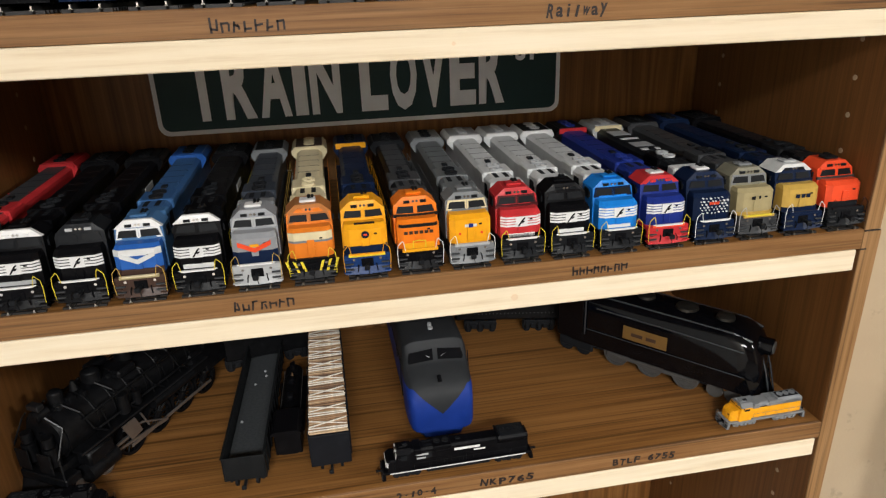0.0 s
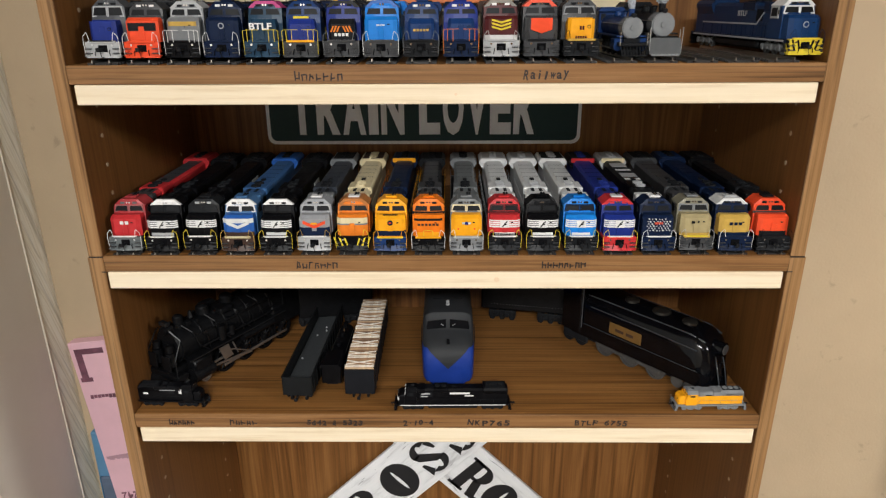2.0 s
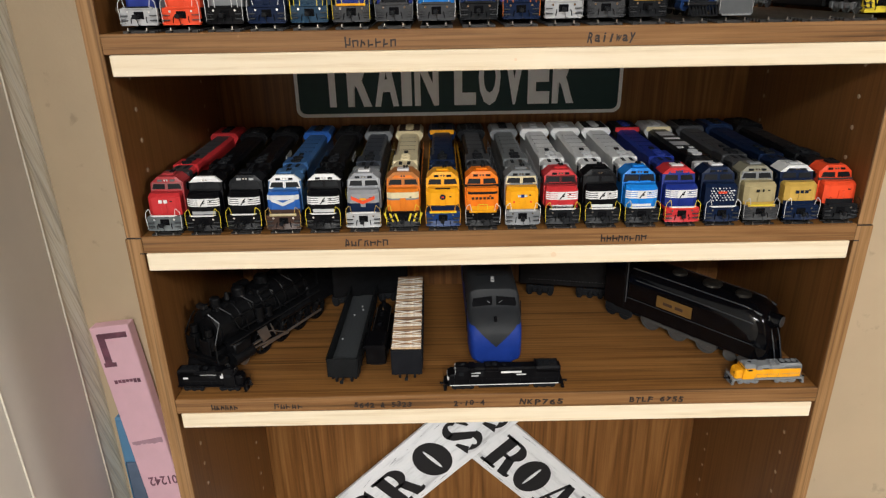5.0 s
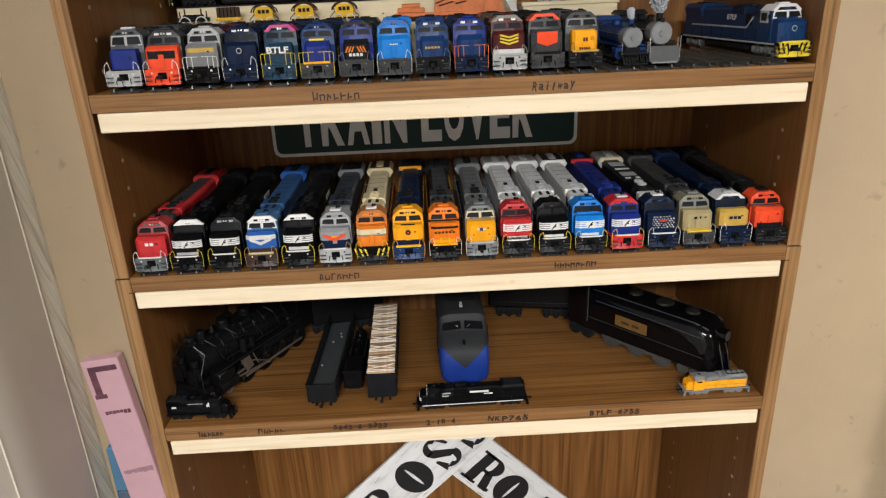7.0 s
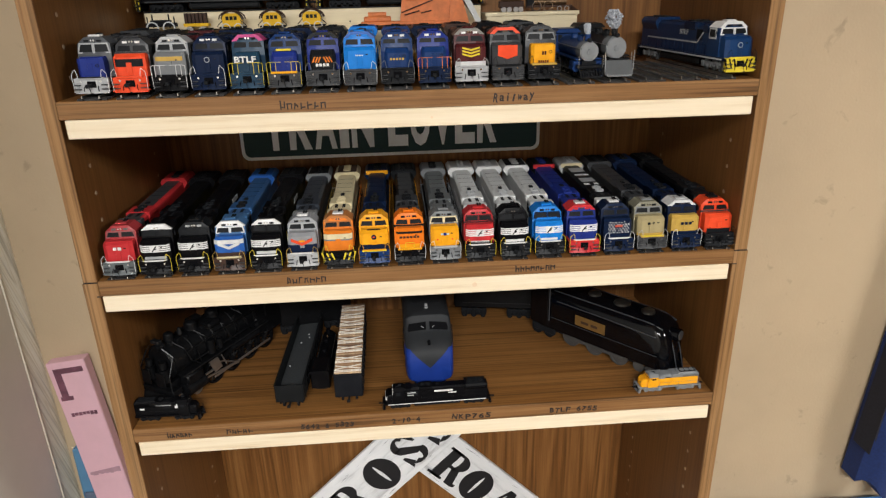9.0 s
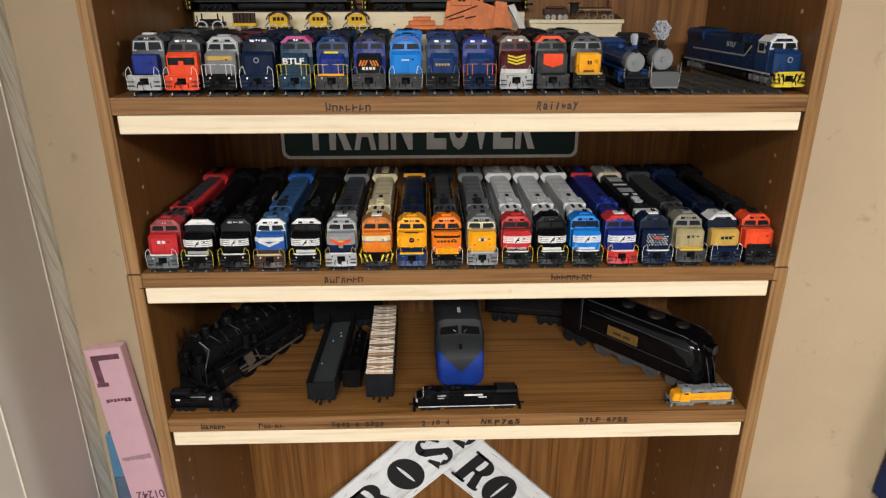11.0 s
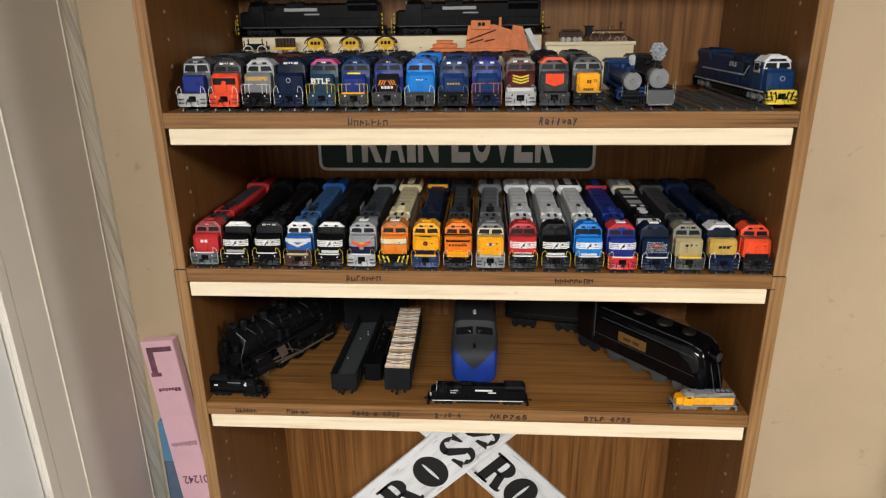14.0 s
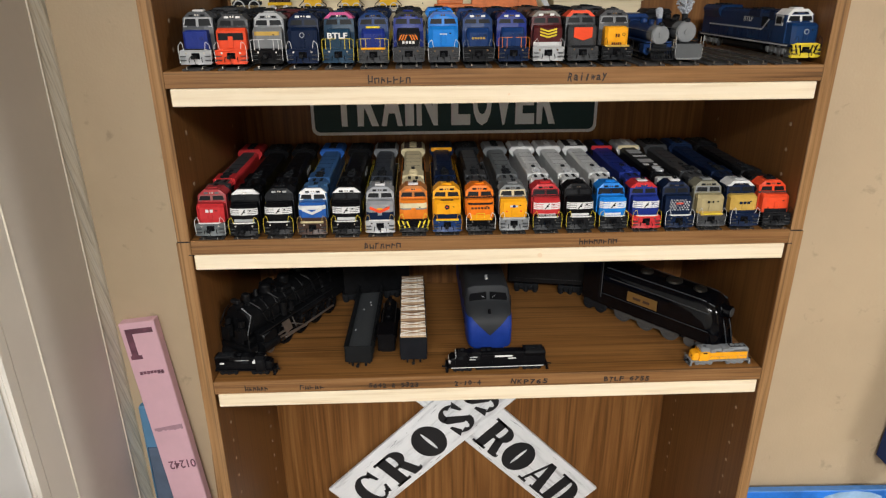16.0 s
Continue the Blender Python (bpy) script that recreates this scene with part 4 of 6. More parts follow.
TOP = [
    (dict(cab="narrow", hood="darkgrey", cabc=(0.075, 0.080, 0.088), nose="royal", lip="dark", pilot="silver", rail="white", frame_w="silver", ztop=0.052, ac="white", anti="silver", bands=((0.0165, 0.0335, 0.0124, "royal"),)), "grey and blue diesel model with a silver pilot"),
    (dict(hood="dark", cabc="darkgrey", nose="redor", visor="darkgrey", pilot="redor", rail="white", anti="redor", boards="white", bands=((0.0205, 0.0275, 0.0130, "dark"),)), "dark diesel model with a bright red nose"),
    (dict(hood="maroon", roof="maroon", cabc="grey", nose="grey", pilot="black", rail="white", frame_w="silver", cabroof="silver", fr="cage", ac="silver", bands=((0.0245, 0.0284, 0.0130, "gold"), (0.0150, 0.0230, 0.0152, "grey"))), "silver and gold nosed diesel model with maroon hood"),
    (dict(hood="navy", cabc="navy", nose="navy", pilot="navy", rail="white", boards="white", emblem=((disc(0.0027, 0.0246), "silver", None), (disc(0.0019, 0.0246, 0, 0.0037), "navy", None)), siderail="navy"), "dark blue diesel model with a round white emblem"),
    (dict(cab="narrow", hood="navy", cabc="teal", nose="teal", cabroof="pink", pilot="teal", rail="lemon", fr="cage", word="BTLF", siderail="navy"), "dark teal diesel model with pink cab roof and white letters"),
    (dict(cab="narrow", hood="navy", cabc="blue", nose="royal", pilot="darkgrey", rail="lemon", fr="cage", panel="lemon", frame_w="blue", siderail="lemon", anti="yellow"), "navy diesel model with yellow window frames and rails"),
    (dict(cab="narrow", hood="dark", cabc="royal", nose="dark", cabroof="dark", pilot="darkgrey", rail="grey", slash="orange", boards="dark", siderail="grey", emblem=((bars(-0.0070, 0.0070, 0.0195, 0.0222, 4), "white", None),)), "dark blue diesel model with orange slanted stripes"),
    (dict(hood="bright", cabc="bright", nose="bright", pilot="darkgrey", rail="white", siderail="bright", ac="bright", cabroof="midblue", screen="midblue", boards="bright", emblem=((bars(-0.0040, 0.0040, 0.0240, 0.0252, 5), "white", None),)), "bright blue diesel model with white rails"),
    (dict(cab="narrow", hood="blue", hw=0.0125, boards="white", cabc="blue", nose="blue", pilot="dark", rail="grey", ztop=0.049, siderail="blue", emblem=((bars(-0.0075, 0.0075, 0.0235, 0.0255, 5), "gold", None),)), "blue diesel model with small golden lettering bars"),
    (dict(cab="narrow", hood="navy", hw=0.0100, boards="white", cabc="royal", nose="blue", pilot="navy", rail="orange", ztop=0.049, frame="navy", anti="navy", siderail="yellow", fr="cage"), "slim blue switcher model with orange step rails"),
    (dict(hood="brown", cabc="maroon", boards="white", nose="maroon", cabroof=(0.20, 0.19, 0.17), pilot="silver", rail="silver", chevrons="lemon", anti="silver", siderail="silver", frame_w="maroon", bands=((0.0150, 0.0182, 0.0152, "lightgrey"),)), "maroon diesel model with yellow chevrons and a silver pilot"),
    (dict(hood="black", cabc="darkgrey", nose="darkgrey", cabroof="redor", pilot="darkgrey", rail="dark", shield="redor", anti="dark", siderail="dark"), "dark diesel model with orange red roof and nose panel"),
    (dict(cab="narrow", hood="darkgrey", roof="darkgrey", cabc="darkgrey", nose="yellow", cabroof="darkgrey", pilot="dark", rail="dark", frame_w="grey", anti="gold", siderail="grey", blister="darkgrey", inv="darkgrey", flarec="darkgrey",
          bands=((0.0205, 0.0335, 0.0124, "yellow"),), emblem=((bars(-0.0055, 0.0055, 0.0165, 0.0188, 5), "maroon", None), (bars(-0.0020, 0.0030, 0.0240, 0.0275, 2), "maroon", None))), "yellow and grey diesel model with dark running gear"),
]
Z_TOP = SHELF_TOPS[0]
for i, (livery, label) in enumerate(TOP):
    rnd = random.Random(50 + i)
    x = -0.3365 + 0.0393 * i
    livery.setdefault("L", 0.192)
    root = locomotive(pose(x, 0.010 + rnd.uniform(-0.002, 0.002), Z_TOP + 0.0050, 0, 0, rnd.uniform(-0.6, 0.6)) @ Matrix.Diagonal((1.06, 1.03, 1.07, 1)), livery, label, "diesels on the top shelf")
    if livery.get("word"):
        lettering("letters", livery["word"], 0.0078, P("white"), root, pose(0, 0.0010, 0.0285, 90), 0.0002, 0.0002, width=0.021)
    if livery.get("slash"):
        for q in (-1, 1):
            for k in range(3):
                part("slash_stripe", Shape().hull([(q * (0.0008 + 0.0028 * k + u), y, z) for u, z in ((0, 0.0285), (0.0014, 0.0285), (0.0040, 0.0232), (0.0026, 0.0232)) for y in (0.0038, 0.006)]), P(livery["slash"]), root)
    if livery.get("chevrons"):
        for k in range(3):
            z = 0.0240 + 0.0030 * k
            for q in (-1, 1):
                part("chevron", Shape().hull([(q * u, y, z + v) for u, v in ((0, 0), (0, 0.0016), (0.0088, 0.0040), (0.0088, 0.0024)) for y in (0.0038, 0.0058)]), P(livery["chevrons"]), root)
    if livery.get("shield"):
        part("shield_panel", Shape().hull([(u, y, z) for u, z in ((-0.0098, 0.0345), (0.0098, 0.0345), (0.0098, 0.0245), (0, 0.0212), (-0.0098, 0.0245)) for y in (0.0036, 0.0058)]), P(livery["shield"]), root)
for i in range(18):
    track(pose(-0.3365 + 0.0393 * i, 0.004, Z_TOP), 0.205)

# large navy diesel by the side panel, on the last track
big = locomotive(pose(0.3535, 0.012, Z_TOP + 0.0050, 0, 0, 4.0) @ Matrix.Diagonal((1.05, 1.0, 1.06, 1)), dict(hood=(0.006, 0.026, 0.085), roof="navy", cabc=(0.006, 0.030, 0.10), nose=(0.007, 0.036, 0.12), cabroof="white", frame_w="white", pilot="lemon", rearpilot="black", hazard="black", screen="navy", rail="navy", siderail="navy",
                 L=0.232, truck="grey", sill="silver", ac="white", frame="navy", hw=0.0132, emblem=((disc(0.0028, 0.0235), "silver", None), (disc(0.0020, 0.0235, 0, 0.0037), "blue", None))),
                 "navy blue diesel model with white cab top and yellow striped pilot", "diesels on the top shelf")
lettering("letters", "BTLF", 0.0075, P("silver"), big, pose(-0.0142, 0.105, 0.037, 90, 0, -90), 0.0001, 0.0002, width=0.021)
part("side_stripe", Shape().box(-0.0140, -0.0134, 0.072, 0.205, 0.0262, 0.0278), P("silver"), big)
part("side_stripe", Shape().hull([(x, y, z) for x in (-0.0140, -0.0134) for y, z in ((0.072, 0.0262), (0.072, 0.0278), (0.056, 0.0400), (0.059, 0.0400))]), P("silver"), big)
part("side_window_frame", Shape().box(-0.0172, -0.0166, 0.0250, 0.0400, 0.0330, 0.0440), P("silver"), big)
part("side_window_pane", Shape().box(-0.0175, -0.0173, 0.0275, 0.0380, 0.0350, 0.0425), GLASS, big)

# ---- street sign at the back of the middle shelf ----
sign = thing("street_sign", pose(-0.0315, 0.2969, Z_MID + 0.0030), "green street sign with white border and white lettering", "sign")


def round_rect(x0, x1, z0, z1, r, y0, y1, n=5):
    s = Shape()
    ring = []
    for cx, cz, a0 in ((x1 - r, z1 - r, 0), (x0 + r, z1 - r, 90), (x0 + r, z0 + r, 180), (x1 - r, z0 + r, 270)):
        for k in range(n + 1):
            a = radians(a0 + 90 * k / n)
            ring.append((cx + r * math.cos(a), cz + r * math.sin(a)))
    return s.loft([[(x, y, z) for x, z in ring] for y in (y0, y1)])


part("plate", round_rect(-0.2300, 0.2275, 0.060, 0.166, 0.012, 0.0, 0.0016), SIGN_WHITE, sign, "aluminium plate with pale border")
part("green_field", round_rect(-0.2250, 0.2225, 0.065, 0.161, 0.009, -0.0006, -0.0001), SIGN_GREEN, sign)
for text, x0, x1 in (("TRAIN", -0.1945, -0.0290), ("LOVER", -0.0075, 0.1600)):
    units = [0.42 if ch == "I" else 1.0 for ch in text]
    step = (x1 - x0) / (sum(units) + 0.12 * (len(text) - 1))
    x = x0
    for ch, un in zip(text, units):
        lettering("letter", ch, 0.100, SIGN_WHITE, sign, pose(x + un * step / 2, -0.0009, 0.1125, 90), 0.0042, 0.0002, width=un * step)
        x += (un + 0.12) * step
lettering("letters", "ST", 0.030, SIGN_WHITE, sign, pose(0.187, -0.0009, 0.1330, 90), 0.0012, 0.0002, width=0.028)
for px in (-0.205, 0.200):
    part("screw", Shape().rod((px, -0.0016, 0.150), (px, -0.0003, 0.150), 0.0030, 10), STEEL, sign)

# ---- crossbuck in the bottom compartment ----
CROSS_W = wood("whitewashed_board", (9, 60, 60), (0.50, 0.51, 0.53), (0.74, 0.76, 0.78), (0.80, 0.81, 0.83), 0.5)
STENCIL = plain("stencil_black", (0.007, 0.007, 0.009), 0.7, scale=140.0, vary=0.5)
cross = thing("crossbuck_sign", pose(-0.0186, 0.2945, 0.5988), "white wooden railway crossbuck with black stencil letters", "sign")


def board(ang, y, a, b, w, name):
    o = part(name, Shape().box(a, b, -0.0040, 0.0040, -w / 2, w / 2, 0.0014), CROSS_W, cross, "whitewashed wooden board with scuffed edges")
    o.matrix_basis = Matrix.Translation((0, y, 0)) @ Matrix.Rotation(radians(-ang), 4, "Y")
    return o


b1 = board(43.9, -0.0082, -0.318, 0.230, 0.108, "crossing_board")
b2 = board(-45.5, 0.0003, -0.230, 0.342, 0.103, "road_board")


def arc_band(sh, cx, cz, rx, rz, ix, iz, a0, a1, y0, y1, dx=0.0, n=26):
    """A swelling curved stroke between an outer and an inner ellipse."""
    for k in range(n):
        quad = []
        for a in (radians(a0 + (a1 - a0) * k / n), radians(a0 + (a1 - a0) * (k + 1) / n)):
            quad += [(cx + rx * math.cos(a), cz + rz * math.sin(a)), (cx + dx + ix * math.cos(a), cz + iz * math.sin(a))]
        sh.add_mesh([(x, y, z) for y in (y0, y1) for x, z in quad], [(0, 1, 3, 2), (4, 6, 7, 5), (0, 2, 6, 4), (1, 5, 7, 3), (0, 4, 5, 1), (2, 3, 7, 6)])
    return sh


def poly(sh, pts, y0, y1):
    return sh.hull([(x, y, z) for y in (y0, y1) for x, z in pts])


def glyph(ch):
    """A fat slab-serif stencil letter, one unit high."""
    sh, y0, y1 = Shape(), -0.0056, -0.0041
    bx = lambda x0, x1, z0, z1: poly(sh, ((x0, z0), (x1, z0), (x1, z1), (x0, z1)), y0, y1)
    if ch == "O":
        arc_band(sh, 0, 0, 0.50, 0.51, 0.055, 0.34, 0, 360, y0, y1, n=40)
    elif ch == "C":
        arc_band(sh, 0, 0, 0.46, 0.51, 0.20, 0.43, 42, 318, y0, y1, 0.06)
        poly(sh, ((0.20, 0.40), (0.36, 0.50), (0.40, 0.10), (0.34, 0.10)), y0, y1)
        poly(sh, ((0.24, -0.36), (0.36, -0.44), (0.43, -0.16), (0.36, -0.14)), y0, y1)
    elif ch in "RD":
        bx(-0.40, -0.08, -0.5, 0.5)
        bx(-0.50, -0.05, 0.43, 0.5)
        bx(-0.50, 0.02, -0.5, -0.43)
        if ch == "D":
            arc_band(sh, 0.0, 0, 0.48, 0.50, 0.10, 0.40, -90, 90, y0, y1)
            bx(-0.08, 0.0, 0.42, 0.5)
            bx(-0.08, 0.0, -0.5, -0.42)
        else:
            arc_band(sh, 0.06, 0.23, 0.36, 0.27, 0.06, 0.19, -90, 90, y0, y1)
            bx(-0.08, 0.06, 0.42, 0.5)
            bx(-0.08, 0.10, -0.05, 0.04)
            poly(sh, ((0.02, 0.0), (0.28, 0.02), (0.46, -0.42), (0.16, -0.42)), y0, y1)
            poly(sh, ((0.16, -0.43), (0.46, -0.43), (0.54, -0.38), (0.54, -0.46), (0.44, -0.5), (0.18, -0.5)), y0, y1)
    elif ch == "A":
        poly(sh, ((-0.08, 0.5), (0.16, 0.5), (0.46, -0.44), (0.12, -0.44)), y0, y1)
        poly(sh, ((-0.08, 0.5), (0.0, 0.5), (-0.30, -0.44), (-0.38, -0.44)), y0, y1)
        bx(-0.26, 0.08, -0.20, -0.12)
        bx(-0.50, -0.18, -0.5, -0.43)
        bx(0.04, 0.54, -0.5, -0.43)
    elif ch == "S":
        arc_band(sh, -0.04, 0.235, 0.34, 0.265, 0.10, 0.19, 40, 200, y0, y1, -0.02)
        poly(sh, ((-0.38, 0.20), (-0.14, 0.22), (0.34, -0.16), (0.10, -0.22), (-0.30, 0.04)), y0, y1)
        arc_band(sh, 0.04, -0.235, 0.34, 0.265, 0.10, 0.19, -140, 20, y0, y1, 0.02)
        poly(sh, ((0.14, 0.36), (0.30, 0.48), (0.34, 0.12), (0.28, 0.12)), y0, y1)
        poly(sh, ((-0.14, -0.36), (-0.32, -0.48), (-0.36, -0.10), (-0.28, -0.10)), y0, y1)
    else:
        bx(-0.20, 0.20, -0.5, 0.5)
        bx(-0.32, 0.32, 0.43, 0.5)
        bx(-0.32, 0.32, -0.5, -0.43)
    return sh


def stencil(parent, text, xs, size, width, drop=0.0):
    for ch, x in zip(text, xs):
        o = part("letter", lambda: glyph(ch), STENCIL, parent, key=("glyph", ch))
        o.matrix_basis = Matrix.Translation((x, 0, drop)) @ Matrix.Diagonal((width, 1, size, 1))


stencil(b1, "CROSS", (-0.255, -0.181, -0.095, -0.022, 0.042), 0.072, 0.066, -0.005)
stencil(b2, "ROAD", (0.098, 0.163, 0.230, 0.294), 0.070, 0.062, -0.004)
rnd = random.Random(8)
for parent, a, b in ((b1, -0.31, 0.05), (b2, 0.06, 0.335)):
    for k in range(16):
        x, z = rnd.uniform(a, b), rnd.choice((-1, 1)) * rnd.uniform(0.036, 0.050)
        w, hh = rnd.uniform(0.004, 0.022), rnd.uniform(0.0006, 0.0022)
        part("scuff", Shape().hull([(x, -0.0042, z), (x + w, -0.0042, z + hh * 0.4), (x + w * 0.5, -0.0042, z + hh), (x, -0.0039, z), (x + w, -0.0039, z + hh * 0.4), (x + w * 0.5, -0.0039, z + hh)]),
             plain("board_scuff", (0.30, 0.31, 0.33), 0.7), parent)

# ---- back of the top shelf: pale risers and what stands on them ----
z1, z2 = 1.3125, 1.3400
rz = Z_TOP
rise = thing("display_riser", pose(-0.062, 0.214, rz), "pale wooden stepped riser at the back of the shelf", "riser")
part("low_step", Shape().box(-0.292, 0.160, 0.0, 0.036, 0.0, z1 - rz, 0.001), PINE_PALE, rise)
part("high_step", Shape().box(-0.292, 0.160, 0.0365, 0.082, 0.0, z2 - rz, 0.001), PINE_PALE, rise)
for yv, zv in ((-0.0006, z1 - rz), (0.0359, z2 - rz)):
    part("dark_edge", Shape().box(-0.292, 0.160, yv, yv + 0.004, zv + 0.0001, zv + 0.0016), P("dark"), rise, "dark painted front edge")
for px in (-0.18, -0.02, 0.11):
    part("nail", Shape().rod((px, 0.0359, 0.062), (px, 0.0364, 0.062), 0.0011, 8), P("dark"), rise)
ledge = thing("display_riser", pose(0.168, 0.235, rz), "small pale wooden ledge at the back of the shelf", "riser")
part("block", Shape().box(-0.064, 0.062, 0.0, 0.060, 0.0, 1.3290 - rz, 0.001), PINE_PALE, ledge)
part("lip", Shape().box(-0.066, 0.064, -0.002, 0.0, 1.3250 - rz, 1.3300 - rz, 0.0005), PINE_PALE, ledge)
for x, lab in ((-0.2505, "long black diesel model standing side-on with pale lettering bars"), (-0.0120, "black diesel model standing side-on beside its twin")):
    bl = locomotive(pose(x - 0.112, 0.272, z2 + 0.0002, 0, 0, -90), dict(hood="black", cabc="black", nose="black", pilot="black", rail="lemon", siderail="dark", L=0.226, hw=0.0128, boards="white",
                    sides=((0.075, 0.125, 0.036, 0.0405, "silver"), (0.105, 0.128, 0.0305, 0.0325, "silver")), sill="darkgrey"), lab, "black diesels on the riser")
    for k in range(5):
        for yy_ in (0.002, 0.2225):
            part("step_stripe", Shape().box(0.0163, 0.0170, yy_, yy_ + 0.0014, 0.004 + 0.0062 * k, 0.0072 + 0.0062 * k), P("lemon"), bl)


def speeder(x):
    """A small yellow inspection car with an arched roof on four ring wheels."""
    r = thing("model_inspection_car", pose(x, 0.224, z1 + 0.0017), "small yellow inspection car with dark arched roof", "model rail car", "yellow cars on the riser")
    prof = [(-0.0105, 0.0075), (0.0105, 0.0075), (0.0125, 0.0150), (0.0110, 0.0205), (0.0065, 0.0235), (-0.0065, 0.0235), (-0.0110, 0.0205), (-0.0125, 0.0150)]
    part("body", Shape().loft([[(a, y, b) for a, b in prof] for y in (-0.006, 0.006)]), P((0.80, 0.47, 0.02)), r)
    arc = [(0.0155 * math.cos(math.pi * k / 8) * 1.02, 0.0165 + 0.0100 * math.sin(math.pi * k / 8)) for k in range(9)]
    part("roof", Shape().tube([(a, y, b) for y in (-0.0066,) for a, b in arc], 0.0009, 5).tube([(a, 0.0062, b) for a, b in arc], 0.0009, 5)
         .loft([[(a * 0.80, y, b - 0.001 + (0.0012 if k else 0.0)) for k in (0, 1) for a, b in (arc if k else arc[::-1])] for y in (-0.0064, 0.0064)]), P("brown"), r)
    for k in (-1, 0, 1):
        part("window", Shape().box(k * 0.0052 - 0.0019, k * 0.0052 + 0.0019, -0.0066, -0.0059, 0.0155, 0.0200), GLASS, r)
    for k in (-1, 1):
        w = part("wheel", Shape().ring((k * 0.0078, -0.0062, 0.0058), 0.0058, 0.0012, "y", 0.0008, 18).ring((k * 0.0078, 0.0062, 0.0058), 0.0058, 0.0012, "y", 0.0008, 18), P("lightgrey"), r, smooth=True)
        part("brace", Shape().tube([(k * 0.0115, -0.0064, 0.015), (k * 0.0185, -0.0064, 0.0085), (k * 0.0180, -0.0064, 0.0065)], 0.0005, 5).rod((k * 0.0078, -0.0068, 0.0058), (k * 0.0078, 0.0068, 0.0058), 0.0008, 6), P("dark"), r)
    part("chassis", Shape().box(-0.0170, 0.0170, -0.0050, 0.0050, 0.0052, 0.0074, 0.0005), P("dark"), r)
    return r


for x in (-0.2335, -0.1815, -0.1300):
    speeder(x)
hand = thing("model_wheel_truck", pose(-0.325, 0.224, z1 + 0.0017), "black open wheel truck model with bright ring wheels", "model rail car")
for k in (-1, 1):
    part("wheel", Shape().ring((k * 0.0105, -0.004, 0.0078), 0.0078, 0.0014, "y", 0.0009, 20), P("lightgrey"), hand, smooth=True)
    part("post", Shape().rod((k * 0.0105, 0, 0.008), (k * 0.0105, 0, 0.0245), 0.0010, 6).rod((k * 0.0170, 0, 0.006), (k * 0.0170, 0, 0.0215), 0.0008, 6), P("dark"), hand)
part("frame", Shape().box(-0.020, 0.020, -0.002, 0.004, 0.0090, 0.0140, 0.0006).box(-0.013, 0.013, -0.003, 0.003, 0.0140, 0.0175, 0.0008), P("dark"), hand)
flat = thing("model_flat_car", pose(-0.2795, 0.224, z1 + 0.0017), "tiny yellow flat car with a dark stacked load", "model rail car")
part("deck", Shape().box(-0.0160, 0.0160, -0.006, 0.006, 0.0085, 0.0125, 0.0006), P((0.80, 0.47, 0.02)), flat)
for k in range(6):
    part("load_slat", Shape().box(-0.0140 + 0.0048 * k, -0.0104 + 0.0048 * k, -0.005, 0.005, 0.0126, 0.0250), P("brown", 0.6), flat)
for k in (-1, 1):
    part("wheel", Shape().ring((k * 0.0085, -0.005, 0.0045), 0.0045, 0.0012, "y", 0.0009, 16).rod((k * 0.0085, -0.0055, 0.0045), (k * 0.0085, 0.0055, 0.0045), 0.0034, 12), STEEL, flat)

# orange spreader plough with a white blade
plow = thing("model_plough", pose(0.008, 0.228, z1 + 0.0016), "orange railway spreader plough model with a white blade", "model rail car")
OR = plain("faded_orange", (0.62, 0.17, 0.045), 0.55, scale=90.0, vary=0.2)
part("deck", Shape().box(-0.074, 0.058, -0.009, 0.009, 0.0040, 0.0085, 0.0006), OR, plow)
part("tail_hood", Shape().box(-0.070, -0.034, -0.007, 0.007, 0.0085, 0.0150, 0.0012).rod((-0.064, -0.003, 0.0165), (-0.040, -0.003, 0.0165), 0.0040, 10), OR, plow)
part("cabin", Shape().hull([(-0.022, -0.008, 0.0085), (0.045, -0.008, 0.0085), (-0.018, -0.008, 0.040), (0.020, -0.008, 0.041), (0.045, -0.008, 0.033),
     (-0.022, 0.010, 0.0085), (0.045, 0.010, 0.0085), (-0.018, 0.010, 0.040), (0.020, 0.010, 0.041), (0.045, 0.010, 0.033)]), OR, plow, "weathered orange cabin")
part("house", Shape().box(-0.014, 0.014, -0.0095, 0.011, 0.034, 0.0470, 0.0008).box(0.026, 0.030, -0.004, 0.004, 0.034, 0.051, 0.0006), OR, plow)
for k in (0.0, 0.0058):
    part("window", Shape().box(-0.004 + k, 0.0005 + k, -0.0100, -0.0094, 0.0392, 0.0440), GLASS, plow)
part("wing", Shape().hull([(0.043, -0.011, 0.006), (0.070, -0.013, 0.004), (0.046, -0.011, 0.040), (0.060, -0.013, 0.038), (0.043, 0.011, 0.006), (0.070, 0.011, 0.004), (0.046, 0.011, 0.040), (0.060, 0.011, 0.038)]), OR, plow)
part("blade", Shape().hull([(0.062, -0.0145, 0.034), (0.080, -0.0150, 0.003), (0.088, -0.0130, 0.003), (0.070, -0.0130, 0.036), (0.062, 0.006, 0.034), (0.088, 0.004, 0.003)]), P("lightgrey", 0.5), plow, "white sloping blade")
for a, b in (((-0.020, 0.019), (0.022, 0.034)), ((-0.016, 0.016), (0.004, 0.021)), ((0.006, 0.018), (0.020, 0.021))):
    part("strut", Shape().rod((a[0], -0.0088, a[1]), (b[0], -0.0088, b[1]), 0.0009, 6), P("brown"), plow)
